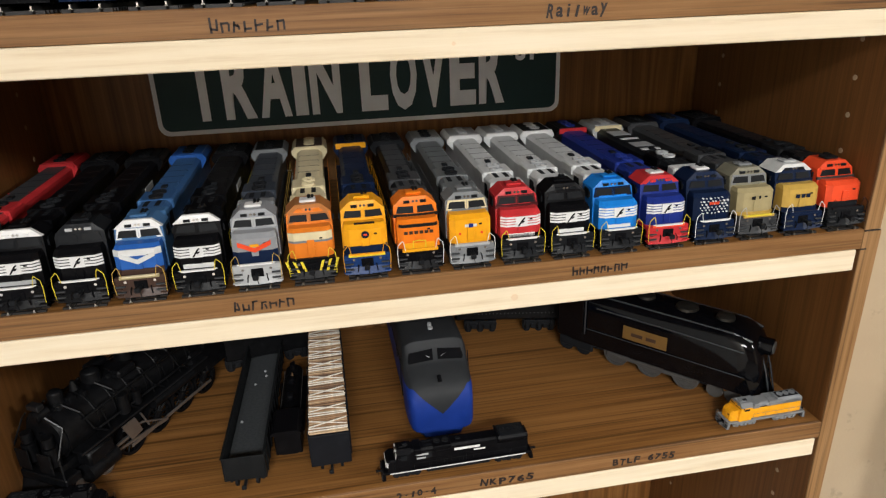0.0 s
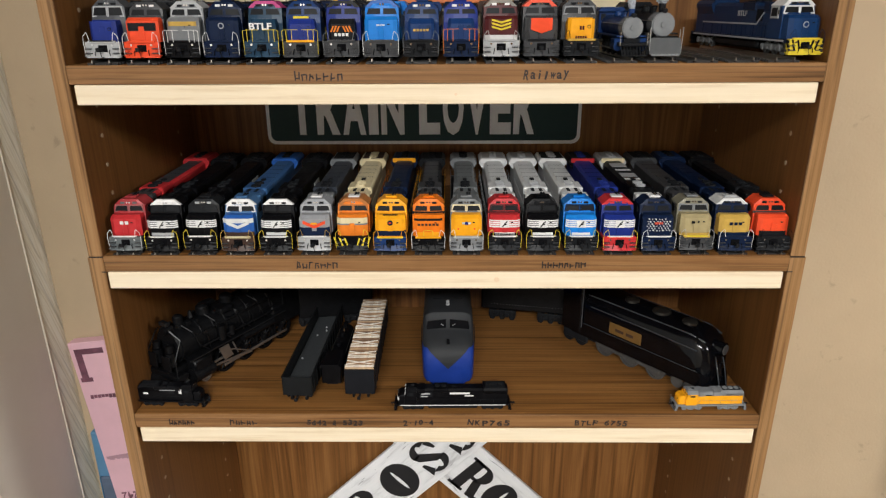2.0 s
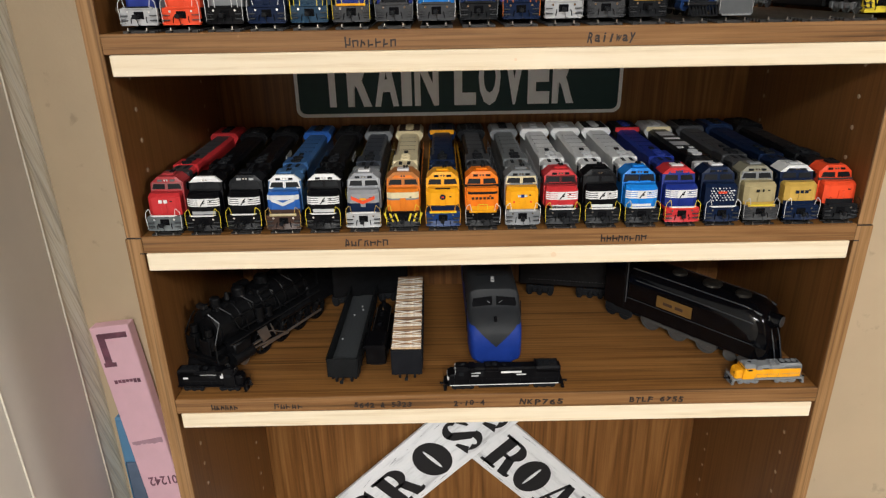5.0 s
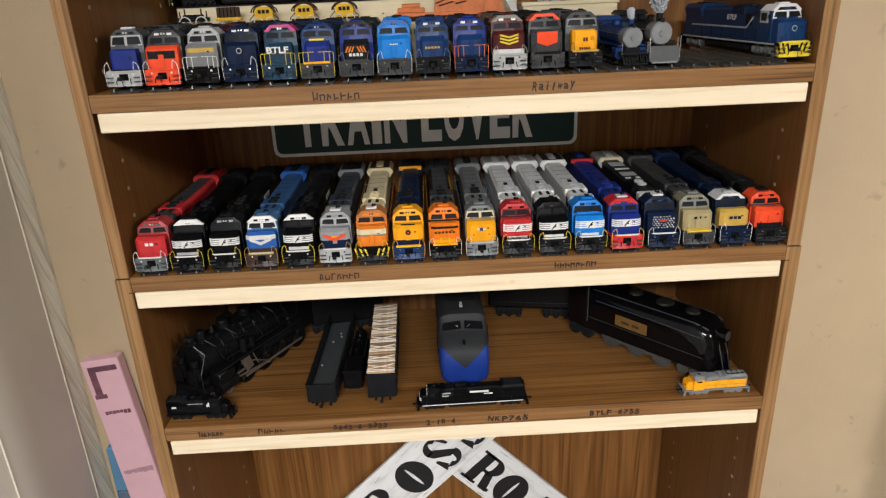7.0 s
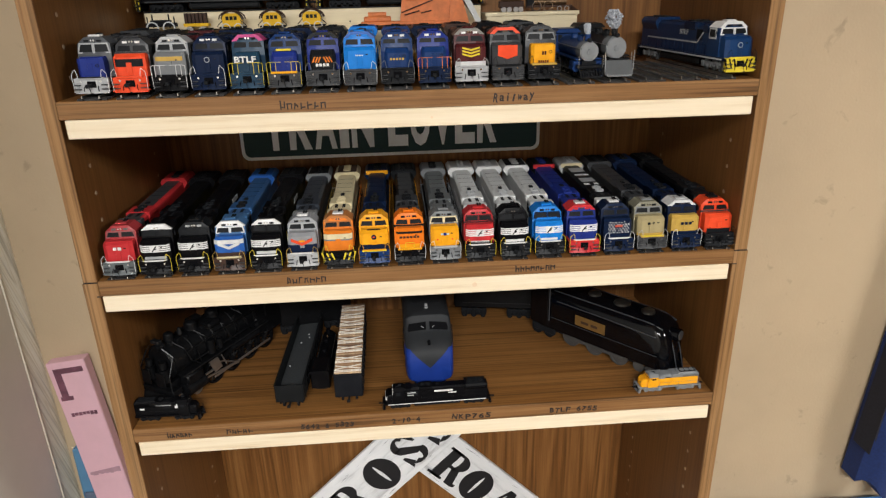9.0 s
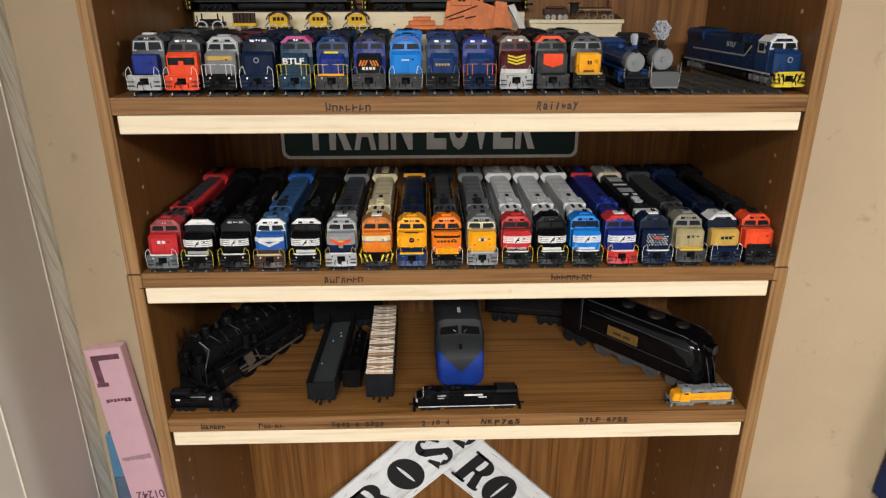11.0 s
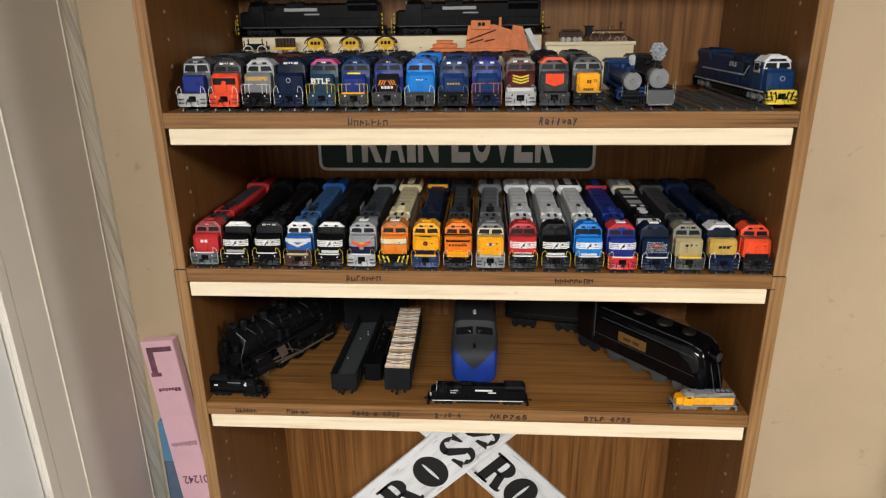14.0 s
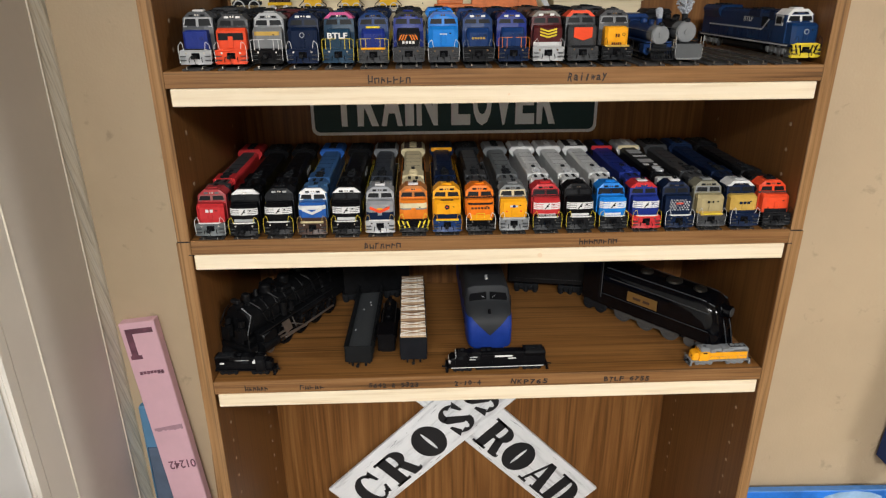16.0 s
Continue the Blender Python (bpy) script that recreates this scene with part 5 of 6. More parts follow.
for k in (-0.056, -0.040, 0.010, 0.030):
    part("wheel", Shape().rod((k, -0.0075, 0.0042), (k, 0.0075, 0.0042), 0.0042, 12), P("dark"), plow)

# small brass steam engine on the ledge
BRASS = plain("dull_brass", (0.20, 0.125, 0.07), 0.35, 0.7)
mini = thing("model_steam_engine", pose(0.187, 0.250, 1.3292), "tiny brass old-time steam engine model with tender", "model locomotive")
part("boiler", Shape().rod((-0.018, 0, 0.0125), (0.030, 0, 0.0125), 0.0042, 12), BRASS, mini, smooth=True)
part("cab", Shape().box(-0.026, -0.016, -0.005, 0.005, 0.008, 0.021, 0.0006).box(-0.029, -0.014, -0.006, 0.006, 0.021, 0.0225, 0.0004), P("dark"), mini)
part("chimney", Shape().rod((0.025, 0, 0.0165), (0.025, 0, 0.0275), 0.0012, 8, 0.0022), P("brown"), mini)
part("dome", Shape().rod((0.010, 0, 0.016), (0.010, 0, 0.0215), 0.0022, 8).rod((-0.004, 0, 0.016), (-0.004, 0, 0.020), 0.0018, 8), BRASS, mini)
part("frame", Shape().box(-0.026, 0.038, -0.0045, 0.0045, 0.0055, 0.0080).hull([(0.036, -0.005, 0.008), (0.046, -0.005, 0.001), (0.036, 0.005, 0.008), (0.046, 0.005, 0.001), (0.036, 0, 0.001)]), P("brown"), mini)
for k in (-0.012, 0.004):
    part("driving_wheel", Shape().ring((k, -0.005, 0.0068), 0.0068, 0.0011, "y", 0.0006, 18).ring((k, 0.005, 0.0068), 0.0068, 0.0011, "y", 0.0006, 18), CHROME, mini)
for k in (0.020, 0.030):
    part("wheel", Shape().ring((k, -0.005, 0.0035), 0.0035, 0.001, "y", 0.0006, 14), STEEL, mini)
tend = thing("model_tender", pose(0.140, 0.250, 1.3292), "tiny dark tender with a copper load", "model rail car")
part("tank", Shape().box(-0.017, 0.017, -0.005, 0.005, 0.006, 0.0145, 0.0008), P("brown"), tend)
part("load", Shape().box(-0.014, 0.014, -0.004, 0.004, 0.0145, 0.0175, 0.0014), BRASS, tend)
for k in (-0.011, -0.003, 0.006, 0.013):
    part("wheel", Shape().rod((k, -0.0055, 0.0036), (k, 0.0055, 0.0036), 0.0036, 12), STEEL, tend)

# ---- the two steam engines on the top shelf ----


def steam_engine(m, label, body, face, pilotc, smoke, black=False, name="model_steam_engine"):
    e = thing(name, m, label, "model locomotive", "steam engines on the shelves")
    bm_, fm = P(body), P(face, 0.5)
    zc, r = 0.0300, 0.0112
    part("boiler", Shape().rod((0, 0.030, zc), (0, 0.110, zc + 0.001), r, 20, r + 0.0012), bm_, e, smooth=True)
    box = part("smokebox", Shape().rod((0, 0.012, zc), (0, 0.030, zc), r + 0.0006, 22), fm, e, smooth=True)
    part("smokebox_door", Shape().rod((0, 0.0104, zc), (0, 0.0122, zc), 0.0098, 22, 0.0104).rod((0, 0.0090, zc), (0, 0.0106, zc), 0.0028, 14).ring((0, 0.0112, zc), 0.0108, 0.0012, "y", 0.0009, 22), fm, box, smooth=True)
    part("chimney", Shape().rod((0, 0.021, zc + r - 0.002), (0, 0.021, zc + r + 0.0085), 0.0030, 12, 0.0038), bm_, e, smooth=True)
    part("dome", Shape().rod((0, 0.046, zc + r - 0.002), (0, 0.046, zc + r + 0.0048), 0.0052, 12, 0.0046).ball((0, 0.046, zc + r + 0.0046), 0.0046, 8, (1, 1, 0.5)), bm_, e, smooth=True)
    part("dome", Shape().rod((0, 0.075, zc + r - 0.002), (0, 0.075, zc + r + 0.0048), 0.0058, 12, 0.005).ball((0, 0.075, zc + r + 0.0046), 0.005, 8, (1, 1, 0.5)), bm_, e, smooth=True)
    part("headlight", Shape().rod((0, 0.0095, zc + r + 0.0018), (0, 0.0160, zc + r + 0.0018), 0.0024, 12), P("dark"), e, smooth=True)
    part("bell", Shape().rod((0, 0.034, zc + r), (0, 0.034, zc + r + 0.0050), 0.0016, 10, 0.0008), BRASS, e)
    part("cab", Shape().box(-0.0152, 0.0152, 0.108, 0.134, 0.014, 0.0480, 0.0008), bm_, e)
    part("cab_roof", Shape().hull([(q * a, y, z) for q in (-1, 1) for y in (0.104, 0.140) for a, z in ((0.0172, 0.0475), (0.0130, 0.0515), (0.0172, 0.0465))]), bm_, e)
    for q in (-1, 1):
        part("cab_window", Shape().box(q * 0.0100 - 0.0028, q * 0.0100 + 0.0028, 0.1074, 0.1082, 0.0360, 0.0440), GLASS, e)
        part("running_board", Shape().box(min(q * 0.0095, q * 0.0165), max(q * 0.0095, q * 0.0165), 0.014, 0.108, 0.0205, 0.0220), bm_, e)
        part("cylinder", Shape().rod((q * 0.0140, 0.016, 0.0105), (q * 0.0140, 0.032, 0.0105), 0.0048, 12).box(min(q * 0.009, q * 0.0185), max(q * 0.009, q * 0.0185), 0.016, 0.032, 0.0130, 0.0190, 0.001), bm_, e)
        part("side_rod", Shape().box(min(q * 0.0135, q * 0.0143), max(q * 0.0135, q * 0.0143), 0.032, 0.098, 0.0062, 0.0078), STEEL, e)
        for k in range(3):
            part("driving_wheel", Shape().ring((q * 0.0112, 0.045 + 0.021 * k, 0.0085), 0.0085, 0.0014, "x", 0.0012, 18).rod((q * 0.0106, 0.045 + 0.021 * k, 0.0085), (q * 0.0116, 0.045 + 0.021 * k, 0.0085), 0.0066, 14), P("dark"), e)
        part("handrail", Shape().tube([(q * 0.0118, 0.014, 0.0335), (q * 0.0124, 0.105, 0.0340)], 0.0004, 5), STEEL, e)
        part("flag_post", Shape().tube([(q * 0.0150, 0.003, 0.0120), (q * 0.0150, 0.003, 0.0260)], 0.0004, 5), STEEL, e)
    part("pilot_beam", Shape().box(-0.0165, 0.0165, 0.0030, 0.0120, 0.0115, 0.0150, 0.0006), P(pilotc), e)
    cow = Shape()
    for k in range(9):
        x = -0.0140 + 0.0035 * k
        cow.hull([(x - 0.0008, 0.0030, 0.0112), (x + 0.0008, 0.0030, 0.0112), (x * 0.95 - 0.0008, -0.0040, 0.0020), (x * 0.95 + 0.0008, -0.0040, 0.0020), (x - 0.0008, 0.0040, 0.0112), (x * 0.95 + 0.0008, -0.0030, 0.0016)])
    part("cow_catcher", cow.box(-0.0140, 0.0140, -0.0042, -0.0026, 0.0014, 0.0028), P(pilotc), e)
    part("frame", Shape().box(-0.0090, 0.0090, 0.010, 0.130, 0.0100, 0.0190), P("dark"), e)
    for k in (0.018, 0.030):
        part("pilot_wheel", Shape().rod((-0.0095, k, 0.0045), (0.0095, k, 0.0045), 0.0045, 12), P("dark"), e)
    if smoke:
        rnd = random.Random(smoke[0] * 1000)
        puff = Shape()
        for k in range(340):
            h = k / 339
            a = rnd.uniform(0, 6.28)
            d = rnd.uniform(0, 1) ** 0.6 * (0.0010 + smoke[0] * math.sin(math.pi * (0.08 + 0.74 * h)))
            puff.ball((d * math.cos(a) - 0.12 * smoke[1] * h, 0.021 + d * math.sin(a), zc + r + 0.0085 + smoke[1] * h), rnd.uniform(0.0007, 0.0015), 6)
        part("smoke_puff", puff, plain("cotton_smoke", (0.36, 0.39, 0.44), 0.95, scale=500.0, vary=0.15, bumpy=0.6), e, "tuft of white cotton smoke", smooth=True)
    return e


steam_engine(pose(0.1865, 0.010, Z_TOP + 0.005) @ Matrix.Diagonal((0.88, 1.0, 0.90, 1)), "dark blue steam engine model with grey smokebox and cotton smoke", "blue", "grey", "dark", (0.0030, 0.012))
sg = steam_engine(pose(0.2170, 0.012, Z_TOP + 0.005) @ Matrix.Diagonal((0.97, 1.05, 1.0, 1)), "grey and black steam engine model with a thick smoke tuft", "dark", "grey", "grey", (0.0085, 0.019))
part("plough", Shape().hull([(-0.0150, 0.0, 0.018), (0.0150, 0.0, 0.018), (-0.0160, -0.003, 0.003), (0.0160, -0.003, 0.003), (-0.0150, 0.004, 0.018), (0.0150, 0.004, 0.018), (-0.0160, 0.004, 0.003), (0.0160, 0.004, 0.003)]),
     P((0.075, 0.08, 0.085), 0.55), sg, "flat grey pilot plate")
part("front_handrail", Shape().tube([(-0.0158, -0.002, 0.006), (-0.0162, -0.002, 0.028)], 0.0003, 5).tube([(0.0158, -0.002, 0.006), (0.0162, -0.002, 0.028)], 0.0003, 5), P("silver"), sg)

# ---- lower shelf ----
Z_LOW = SHELF_TOPS[2]
tiny = locomotive(pose(-0.3685, 0.0245, Z_LOW + 0.0002, 0, 0, -90 + 180 - 2) @ Matrix.Translation((0, -0.0765, 0)) @ Matrix.Diagonal((0.56, 0.56, 0.60, 1)),
                  dict(cab="narrow", hood="black", cabc="black", nose="black", rail="dark", siderail="dark", boards="dark", L=0.148, ztop=0.048, flare=0.0118,
                       sides=((0.030, 0.052, 0.030, 0.040, "white"), (0.056, 0.094, 0.037, 0.0385, "silver"), (0.120, 0.130, 0.028, 0.032, "white"))), "tiny black switcher model with a white panel", "small engines on the lower shelf")
nsm = locomotive(pose(-0.0600, 0.0170, Z_LOW + 0.0002, 0, 0, -90 + 0.8) @ Matrix.Diagonal((0.60, 0.595, 0.60, 1)),
                 dict(hood="black", cabc="black", nose="black", rail="dark", siderail="dark", boards="white", stripes=4, L=0.232, sill="white", frame_w="white",
                      sides=((0.110, 0.150, 0.036, 0.040, "white"), (0.140, 0.158, 0.031, 0.0335, "white"), (0.052, 0.070, 0.036, 0.039, "silver"), (0.052, 0.066, 0.030, 0.0325, "silver"))),
                 "small black diesel model with white side lettering bars", "small engines on the lower shelf")
yel = locomotive(pose(0.2745, 0.0170, Z_LOW + 0.0002, 0, 0, -90 + 1.5) @ Matrix.Diagonal((0.58, 0.56, 0.56, 1)),
                 dict(cab="narrow", hood="grey", roof="grey", cabc="yellow", nose="yellow", cabroof="grey", sides=((0.046, 0.142, 0.0158, 0.0350, "yellow"),), pilot="grey", frame="grey", truck="grey", rail="grey", siderail="grey", boards="grey", blister="grey", inv="grey", flarec="grey",
                      fan="grey", ac="grey", L=0.150, ztop=0.046, flare=0.0118, tops=((0.046, 0.138, 0, 0, "grey"),)), "small yellow switcher model with grey roof and frame", "small engines on the lower shelf")

# open black gondola
gon = thing("model_gondola", pose(-0.1800, 0.026, Z_LOW, 0, 0, -1.5), "black open gondola model with a dark grey floor", "model rail car")
GL, GW, GH = 0.205, 0.0185, 0.0345
GD = P((0.009, 0.010, 0.011), 0.5)
for q in (-1, 1):
    part("side", Shape().box(min(q * (GW - 0.0012), q * GW), max(q * (GW - 0.0012), q * GW), 0, GL, 0.010, GH, 0.0003), GD, gon)
    for k in range(12):
        part("rib", lambda q=q: Shape().box(min(q * GW, q * (GW + 0.0010)), max(q * GW, q * (GW + 0.0010)), 0, 0.0016, 0.011, GH), GD, gon, key=("gonrib", q)).matrix_basis = Matrix.Translation((0, 0.008 + 0.0165 * k, 0))
for y in (0.0, GL - 0.0012):
    part("end", Shape().box(-GW + 0.0013, GW - 0.0013, y, y + 0.0012, 0.010, GH, 0.0003), GD, gon)
part("floor_load", Shape().box(-GW + 0.0015, GW - 0.0015, 0.0015, GL - 0.0015, 0.010, 0.0175), plain("gondola_load", (0.045, 0.050, 0.054), 0.7, scale=400.0, vary=0.3, bumpy=0.4), gon, "dull grey load")
part("top_rim", Shape().box(-GW - 0.0006, -GW + 0.0016, -0.0004, GL + 0.0004, GH, GH + 0.0010).box(GW - 0.0016, GW + 0.0006, -0.0004, GL + 0.0004, GH, GH + 0.0010), GD, gon)
for y in (0.024, GL - 0.024):
    at(part("truck", truck_shape, P("dark", 0.5), gon, key="truck"), 0, y, 0)
for x, z, y in ((-0.006, 0.0175, 0.14), (0.004, 0.0175, 0.155), (0.002, 0.0175, 0.165), (-0.012, 0.0175, 0.075), (0.006, 0.0175, 0.012)):
    part("loose_bit", Shape().ball((x, y, z + 0.001), 0.0014, 5), P("silver"), gon)
part("coupler", Shape().box(-0.0012, 0.0012, -0.008, 0.001, 0.008, 0.0105).box(-0.0026, 0.0014, -0.0105, -0.0075, 0.0074, 0.0112, 0.0006), P("dark"), gon)

# black engine between the cars, seen from its cab end
mid = steam_engine(pose(-0.1405, 0.1850, Z_LOW, 0, 0, 180 - 1.0) @ Matrix.Diagonal((0.80, 1.0, 0.80, 1)), "black steam engine model between two freight cars", "black", "black", "black", None)

# pulpwood car with bundled sticks
car = thing("model_pulpwood_car", pose(-0.1045, 0.030, Z_LOW, 0, 0, 0.6), "black freight car loaded with bundles of pale sticks", "model rail car")
WL, WW, WH = 0.206, 0.0182, 0.0425
part("body", Shape().box(-WW, WW, 0, WL, 0.0095, WH, 0.0005), P((0.009, 0.010, 0.013), 0.45), car)
for k in range(11):
    for q in (-1, 1):
        part("rib", lambda q=q: Shape().box(min(q * WW, q * (WW + 0.0010)), max(q * WW, q * (WW + 0.0010)), 0, 0.0014, 0.011, WH), P("dark"), car, key=("wrib", q)).matrix_basis = Matrix.Translation((0, 0.010 + 0.018 * k, 0))
for y in (0.026, WL - 0.026):
    at(part("truck", truck_shape, P("dark", 0.5), car, key="truck"), 0, y, 0)
part("coupler", Shape().box(-0.0012, 0.0012, -0.008, 0.001, 0.008, 0.0105).box(-0.0026, 0.0014, -0.0105, -0.0075, 0.0074, 0.0112, 0.0006), P("dark"), car)
STICKS = [plain("stick_" + n, c, 0.7, scale=300.0, vary=0.25) for n, c in (("pale", (0.70, 0.66, 0.58)), ("brown", (0.30, 0.17, 0.085)), ("dark", (0.12, 0.065, 0.035)), ("tan", (0.46, 0.32, 0.19)))]
rnd = random.Random(11)
for k in range(96):
    y = 0.003 + (WL - 0.006) * k / 95
    stk = part("stick", lambda: Shape().rod((-WW + 0.0008, 0, 0), (WW - 0.0008, 0, 0), 0.0010, 6), STICKS[rnd.choice((1, 1, 2, 3, 3))], car, key="stick")
    stk.matrix_basis = pose(rnd.uniform(-0.0006, 0.0006), y, WH + 0.0006 + rnd.uniform(0, 0.0006), 0, rnd.uniform(-1, 1), rnd.uniform(-2, 2))
for g in range(8):
    y = 0.004 + 0.0255 * g + rnd.uniform(-0.002, 0.002)
    for dy, turn in ((0.0, 2), (0.0032, -2), (0.0105, 15), (0.0105, -15)):
        stk = part("pale_stick", lambda: Shape().rod((-WW + 0.0006, 0, 0), (WW - 0.0006, 0, 0), 0.00062, 6), STICKS[0], car, "thin pale stick", key="pale_stick")
        stk.matrix_basis = pose(0, min(y + dy, WL - 0.002), WH + 0.0022 + 0.0003 * (turn > 5), 0, 0, turn + rnd.uniform(-2, 2))

# blue and grey streamlined diesel, larger scale


def two_tone(low, high):
    """Two-colour paint that parts along a V on the nose."""
    m, nt, b = nodes_of("two_tone_paint")
    tc = nt.nodes.new("ShaderNodeTexCoord")
    sp = nt.nodes.new("ShaderNodeSeparateXYZ")
    nt.links.new(tc.outputs["Object"], sp.inputs[0])
    ax = nt.nodes.new("ShaderNodeMath")
    ax.operation = "ABSOLUTE"
    nt.links.new(sp.outputs[0], ax.inputs[0])
    ma = nt.nodes.new("ShaderNodeMath")
    ma.operation = "MULTIPLY_ADD"
    ma.inputs[1].default_value, ma.inputs[2].default_value = 0.95, 0.0300
    nt.links.new(ax.outputs[0], ma.inputs[0])
    mn = nt.nodes.new("ShaderNodeMath")
    mn.operation = "MINIMUM"
    mn.inputs[1].default_value = 0.0560
    nt.links.new(ma.outputs[0], mn.inputs[0])
    gt = nt.nodes.new("ShaderNodeMath")
    gt.operation = "GREATER_THAN"
    nt.links.new(sp.outputs[2], gt.inputs[0])
    nt.links.new(mn.outputs[0], gt.inputs[1])
    n = add(nt, "ShaderNodeTexNoise", Scale=50.0, Detail=5.0)
    nt.links.new(tc.outputs["Object"], n.inputs["Vector"])
    mix = nt.nodes.new("ShaderNodeMix")
    mix.data_type = "RGBA"
    mix.inputs[6].default_value, mix.inputs[7].default_value = (*low, 1), (*high, 1)
    nt.links.new(gt.outputs[0], mix.inputs[0])
    sh = nt.nodes.new("ShaderNodeMix")
    sh.data_type, sh.blend_type = "RGBA", "MULTIPLY"
    sh.inputs[0].default_value = 0.35
    nt.links.new(mix.outputs[2], sh.inputs[6])
    nt.links.new(n.outputs[0], sh.inputs[7])
    nt.links.new(sh.outputs[2], b.inputs["Base Color"])
    b.inputs["Roughness"].default_value = 0.55
    b.inputs["Specular IOR Level"].default_value = 0.2
    bump(nt, b, n.outputs[0], 0.1, 0.0005)
    return m


fun = thing("model_cab_unit", pose(0.0035, 0.056, Z_LOW, 0, 0, 0.5) @ Matrix.Diagonal((0.95, 1, 0.97, 1)), "large blue and grey streamlined diesel model with dark windscreen", "model locomotive")


def section(y, w, z0, z1, sq, n=28):
    """A rounded-top cross-section."""
    ring = []
    for k in range(n):
        a = 2 * math.pi * k / n
        c, s_ = math.cos(a), math.sin(a)
        x = w * abs(c) ** sq * (1 if c > 0 else -1)
        z = (z0 + z1) / 2 + (z1 - z0) / 2 * abs(s_) ** (sq if s_ > 0 else 0.25) * (1 if s_ > 0 else -1)
        ring.append((x, y, z))
    return ring


secs = [(0.0, 0.0270, 0.010, 0.034, 0.42), (0.0020, 0.0305, 0.009, 0.046, 0.40), (0.0055, 0.0325, 0.009, 0.0540, 0.38), (0.012, 0.0338, 0.009, 0.0605, 0.36), (0.021, 0.0345, 0.009, 0.0660, 0.35),
        (0.029, 0.0350, 0.009, 0.0695, 0.34), (0.0330, 0.0350, 0.009, 0.0720, 0.33), (0.0425, 0.0345, 0.009, 0.0900, 0.36), (0.0520, 0.0345, 0.009, 0.0930, 0.40), (0.232, 0.0345, 0.009, 0.0930, 0.40)]
fb = part("body", Shape().loft([section(*q) for q in secs]), two_tone((0.008, 0.036, 0.25), (0.024, 0.026, 0.029)), fun, "blue lower body under a dark grey top", True)
for q in (-1, 1):
    pts = []
    for u, f in ((0.0026, 0.02), (0.0280, -0.02), (0.0290, 0.14), (0.0272, 0.50), (0.0026, 0.56)):
        y = 0.0330 + 0.0095 * f
        pts.append((q * u, y, 0.0720 + 0.0180 * f - (u / 0.0350) ** 3 * 0.0030))
    part("windscreen", Shape().hull([(x, y - 0.0012, z + 0.0007) for x, y, z in pts] + [(x, y + 0.002, z - 0.002) for x, y, z in pts]), HOLE, fb, "black empty windscreen")
part("roof_light", Shape().rod((0, 0.0590, 0.0925), (0, 0.0590, 0.0950), 0.0026, 12).rod((0, 0.0650, 0.0925), (0, 0.0650, 0.0965), 0.0022, 12), P("silver"), fun, "small silver horn on the roof")
part("nose_light", Shape().rod((0, 0.0105, 0.0610), (0, 0.0160, 0.0640), 0.0021, 12), HOLE, fun, "dark lamp hole")
for q in (-1, 1):
    part("wiper", Shape().tube([(q * 0.006, 0.0335, 0.0752), (q * 0.014, 0.0362, 0.0790)], 0.0005, 5), P("silver"), fun)
    part("grab_rail", Shape().tube([(q * 0.0352, 0.040, 0.030), (q * 0.0362, 0.040, 0.052), (q * 0.0352, 0.040, 0.074)], 0.0006, 5), P("dark"), fun)
    part("side_seam", Shape().box(min(q * 0.0338, q * 0.0349), max(q * 0.0338, q * 0.0349), 0.052, 0.230, 0.0612, 0.0620), P("dark"), fun)
for y in (0.0780, 0.1280):
    part("roof_seam", Shape().box(-0.020, 0.020, y, y + 0.0008, 0.0926, 0.0934), P("dark"), fun)
part("pilot", Shape().hull([(-0.022, 0.001, 0.014), (0.022, 0.001, 0.014), (-0.026, 0.012, 0.014), (0.026, 0.012, 0.014), (-0.018, 0.002, 0.003), (0.018, 0.002, 0.003), (-0.024, 0.012, 0.003), (0.024, 0.012, 0.003)]), P((0.010, 0.040, 0.25)), fun)
for y in (0.050, 0.180):
    tkb = part("truck", truck_shape, P("dark", 0.5), fun, key="truck")
    tkb.matrix_basis = Matrix.Translation((0, y, 0)) @ Matrix.Diagonal((1.9, 1.5, 1.3, 1))
for q in (-1, 1):
    for k in (0.085, 0.150):
        part("porthole", Shape().rod((q * 0.0340, k, 0.055), (q * 0.0350, k, 0.055), 0.006, 16), GLASS, fun)

# large black steam engine standing askew, with tender behind
BK = plain("worn_black_cast", (0.004, 0.0042, 0.005), 0.42, scale=160.0, vary=0.5, bumpy=0.35)
BK.node_tree.nodes["Principled BSDF"].inputs["Specular IOR Level"].default_value = 0.16
stm = thing("model_steam_engine", pose(-0.3450, 0.0560, Z_LOW, 0, 0, -29.5), "large black cast steam engine model with worn silver rods", "model locomotive", "steam engines on the shelves")
part("boiler", Shape().rod((0, 0.030, 0.060), (0, 0.175, 0.061), 0.0235, 26, 0.0265), BK, stm, smooth=True)
part("smokebox", Shape().rod((0, 0.004, 0.060), (0, 0.031, 0.060), 0.0245, 26).rod((0, 0.0005, 0.060), (0, 0.0045, 0.060), 0.0205, 24, 0.0225).rod((0, -0.002, 0.060), (0, 0.001, 0.060), 0.006, 16), BK, stm, smooth=True)
for y, h, r in ((0.020, 0.0125, 0.0070), (0.058, 0.0100, 0.0095), (0.098, 0.0090, 0.0100), (0.132, 0.0085, 0.0075)):
    part("chimney" if y < 0.03 else "dome", Shape().rod((0, y, 0.080), (0, y, 0.0845 + h * 0.7), r, 18, r * 0.9).ball((0, y, 0.0845 + h * 0.7), r * 0.9, 10, (1, 1, 0.5)), BK, stm, smooth=True)
